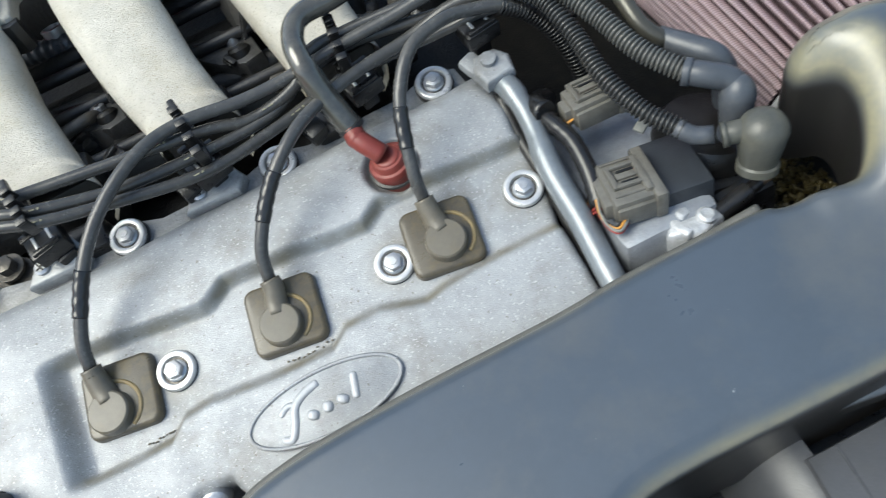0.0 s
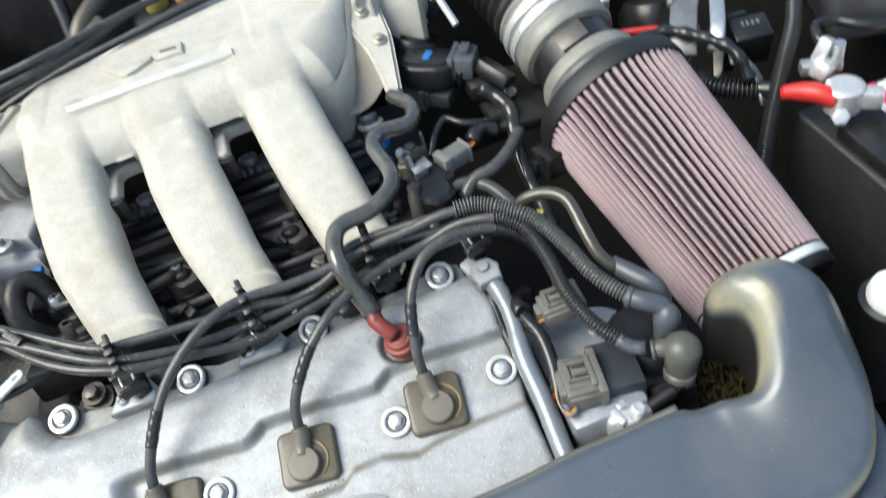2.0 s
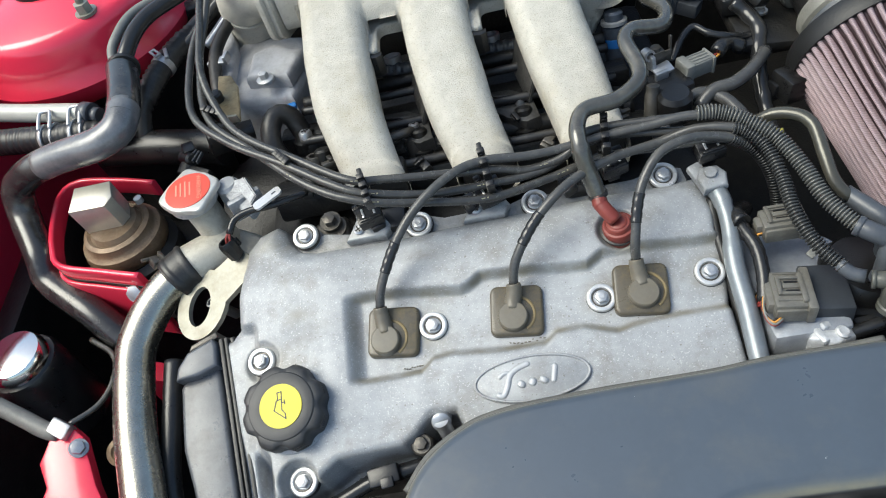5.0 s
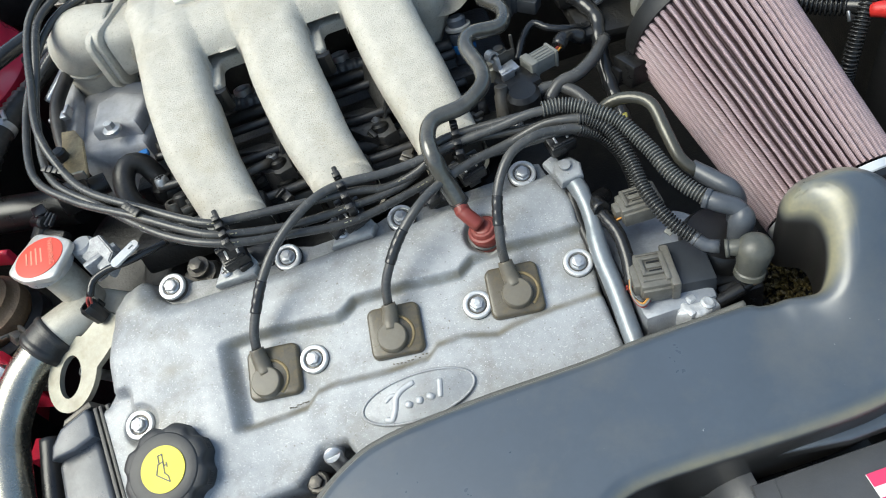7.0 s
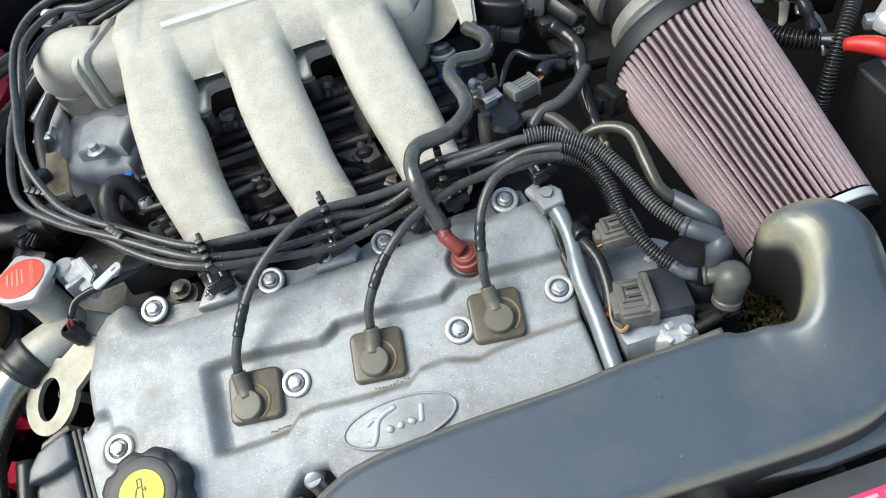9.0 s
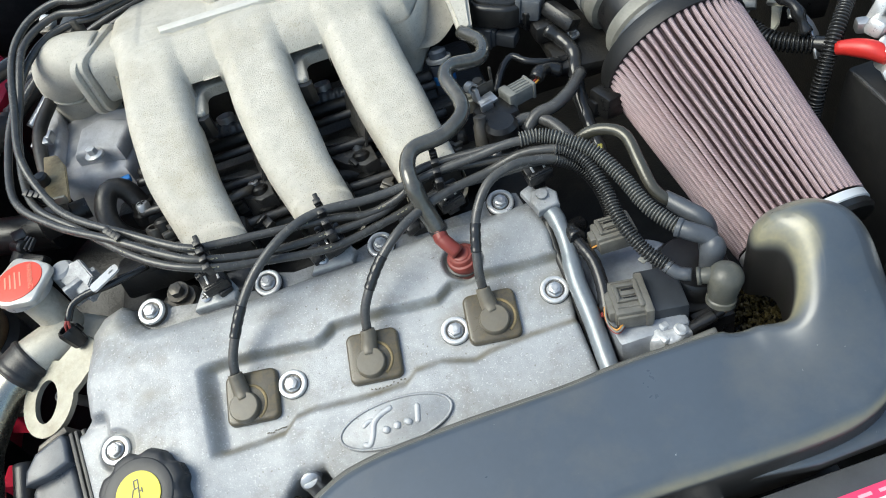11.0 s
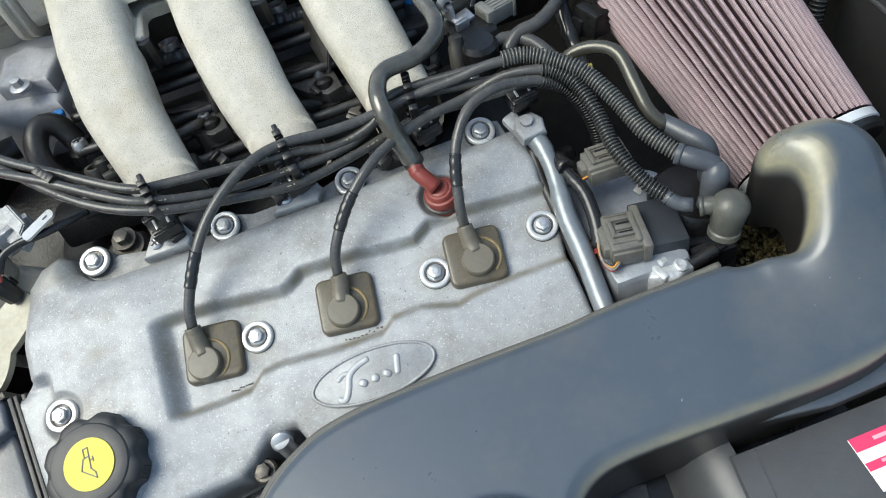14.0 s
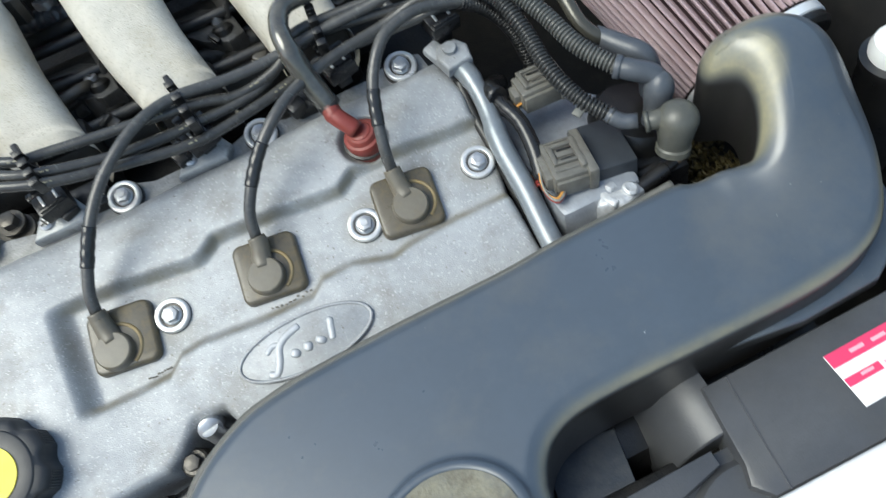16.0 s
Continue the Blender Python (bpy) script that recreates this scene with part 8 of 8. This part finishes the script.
whole("bulkhead_hose", tube([(-0.180, 0.748, 0.110), (-0.165, 0.710, 0.080), (-0.168, 0.670, 0.020), (-0.190, 0.640, -0.050)], 0.009, 14), RUBBER, "black hose hanging at the firewall", "hose")
whole("booster_drum", moved(lathe([(0.0, -0.10), (0.060, -0.10), (0.075, -0.08), (0.080, 0.0), (0.076, 0.010), (0.062, 0.020), (0.020, 0.026), (0, 0.026)], 48), -0.400, 0.740, 0.030, 90, 0, 12), GLOSS, "black steel drum mounted on the firewall", "brake booster")
whole("wiper_motor", moved(joined(block(0.10, 0.06, 0.06, 0.012), moved(lathe([(0.03, 0), (0.03, 0.05), (0, 0.055)], 24), 0.05, 0, 0, 0, 90)), 0.36, 0.50, 0.03), DIRTY, "dark motor housing at the firewall", "motor")

# ---- strut tower ----
tower = thing("strut_tower", "red painted strut tower with olive nuts", "strut tower", (-0.44, 0.405, -0.2))
part("tower_dome", moved(lathe([(0.118, 0.026), (0.122, 0.030), (0.129, 0.042), (0.131, 0.052), (0.127, 0.060), (0.124, 0.068), (0.123, 0.072), (0.121, 0.096), (0.116, 0.106), (0.110, 0.110), (0.060, 0.112), (0.052, 0.116), (0.044, 0.116)], 64), -0.447, 0.466, 0.0), BODYRED, tower)
part("tower_foot", moved(lathe([(0.070, -0.30), (0.090, 0.0), (0.119, 0.028)], 48), -0.447, 0.466, 0.0), DIRTY, tower, "black foot below the red dome")
part("strut_top", moved(lathe([(0.046, 0.108), (0.044, 0.121), (0.038, 0.123), (0.036, 0.119), (0.020, 0.121), (0, 0.122)], 36), -0.447, 0.466, 0.0), BLACK, tower, "black rubber strut top")
for a in (-53, 67, 187):
    x, y = -0.447 + 0.103 * math.cos(radians(a)), 0.466 + 0.103 * math.sin(radians(a))
    part("tower_nut", moved(joined(lathe([(0.0115, 0), (0.0115, 0.003), (0, 0.003)], 20), moved(hexagon(0.0085, 0.011), z=0.002), moved(lathe([(0.004, 0), (0.004, 0.018), (0, 0.018)], 12))), x, y, 0.109), OLIVESTEEL, tower, "olive plated nut on its stud")

# ================= the bay =================
def wall(name, sx, sy, sz, x, y, z, material, label, category):
    return whole(name, moved(block(sx, sy, sz, 0.006), x, y, z), material, label, category, BAY, "", "structure")


wall("wall_fender_red", 0.03, 1.10, 0.96, -0.625, 0.20, -0.37, BODYRED, "red painted inner fender wall", "inner fender")
# added dark panel: stands in for shade in front of the red fender
wall("shade_panel", 0.03, 0.50, 0.34, -0.545, 0.03, -0.26, DIRTY, "dark panel added to darken the red fender wall", "liner")
wall("wall_fender_dark", 0.03, 1.10, 0.96, 0.665, 0.20, -0.37, DIRTY, "dark inner fender wall", "inner fender")
wall("wall_firewall", 1.26, 0.03, 1.00, 0.02, 0.766, -0.35, DIRTY, "dark firewall at the bay's back", "firewall")
wall("bay_floor", 1.30, 1.20, 0.02, 0.03, 0.20, -0.45, DIRTY, "dark undertray under the engine", "undertray")
wall("fender_rail_red", 0.12, 1.10, 0.04, -0.66, 0.20, 0.13, BODYRED, "red painted fender rail", "fender rail")
wall("cowl_red", 1.30, 0.12, 0.03, 0.03, 0.83, 0.16, BODYRED, "red painted cowl behind the bay", "cowl")
bm = bmesh.new()
bmesh.ops.create_grid(bm, x_segments=2, y_segments=2, size=150)
whole("ground", moved(bm, 0, 0, -Z0), ASPHALT, "grey asphalt ground under the car", "ground", BAY, "", "structure")
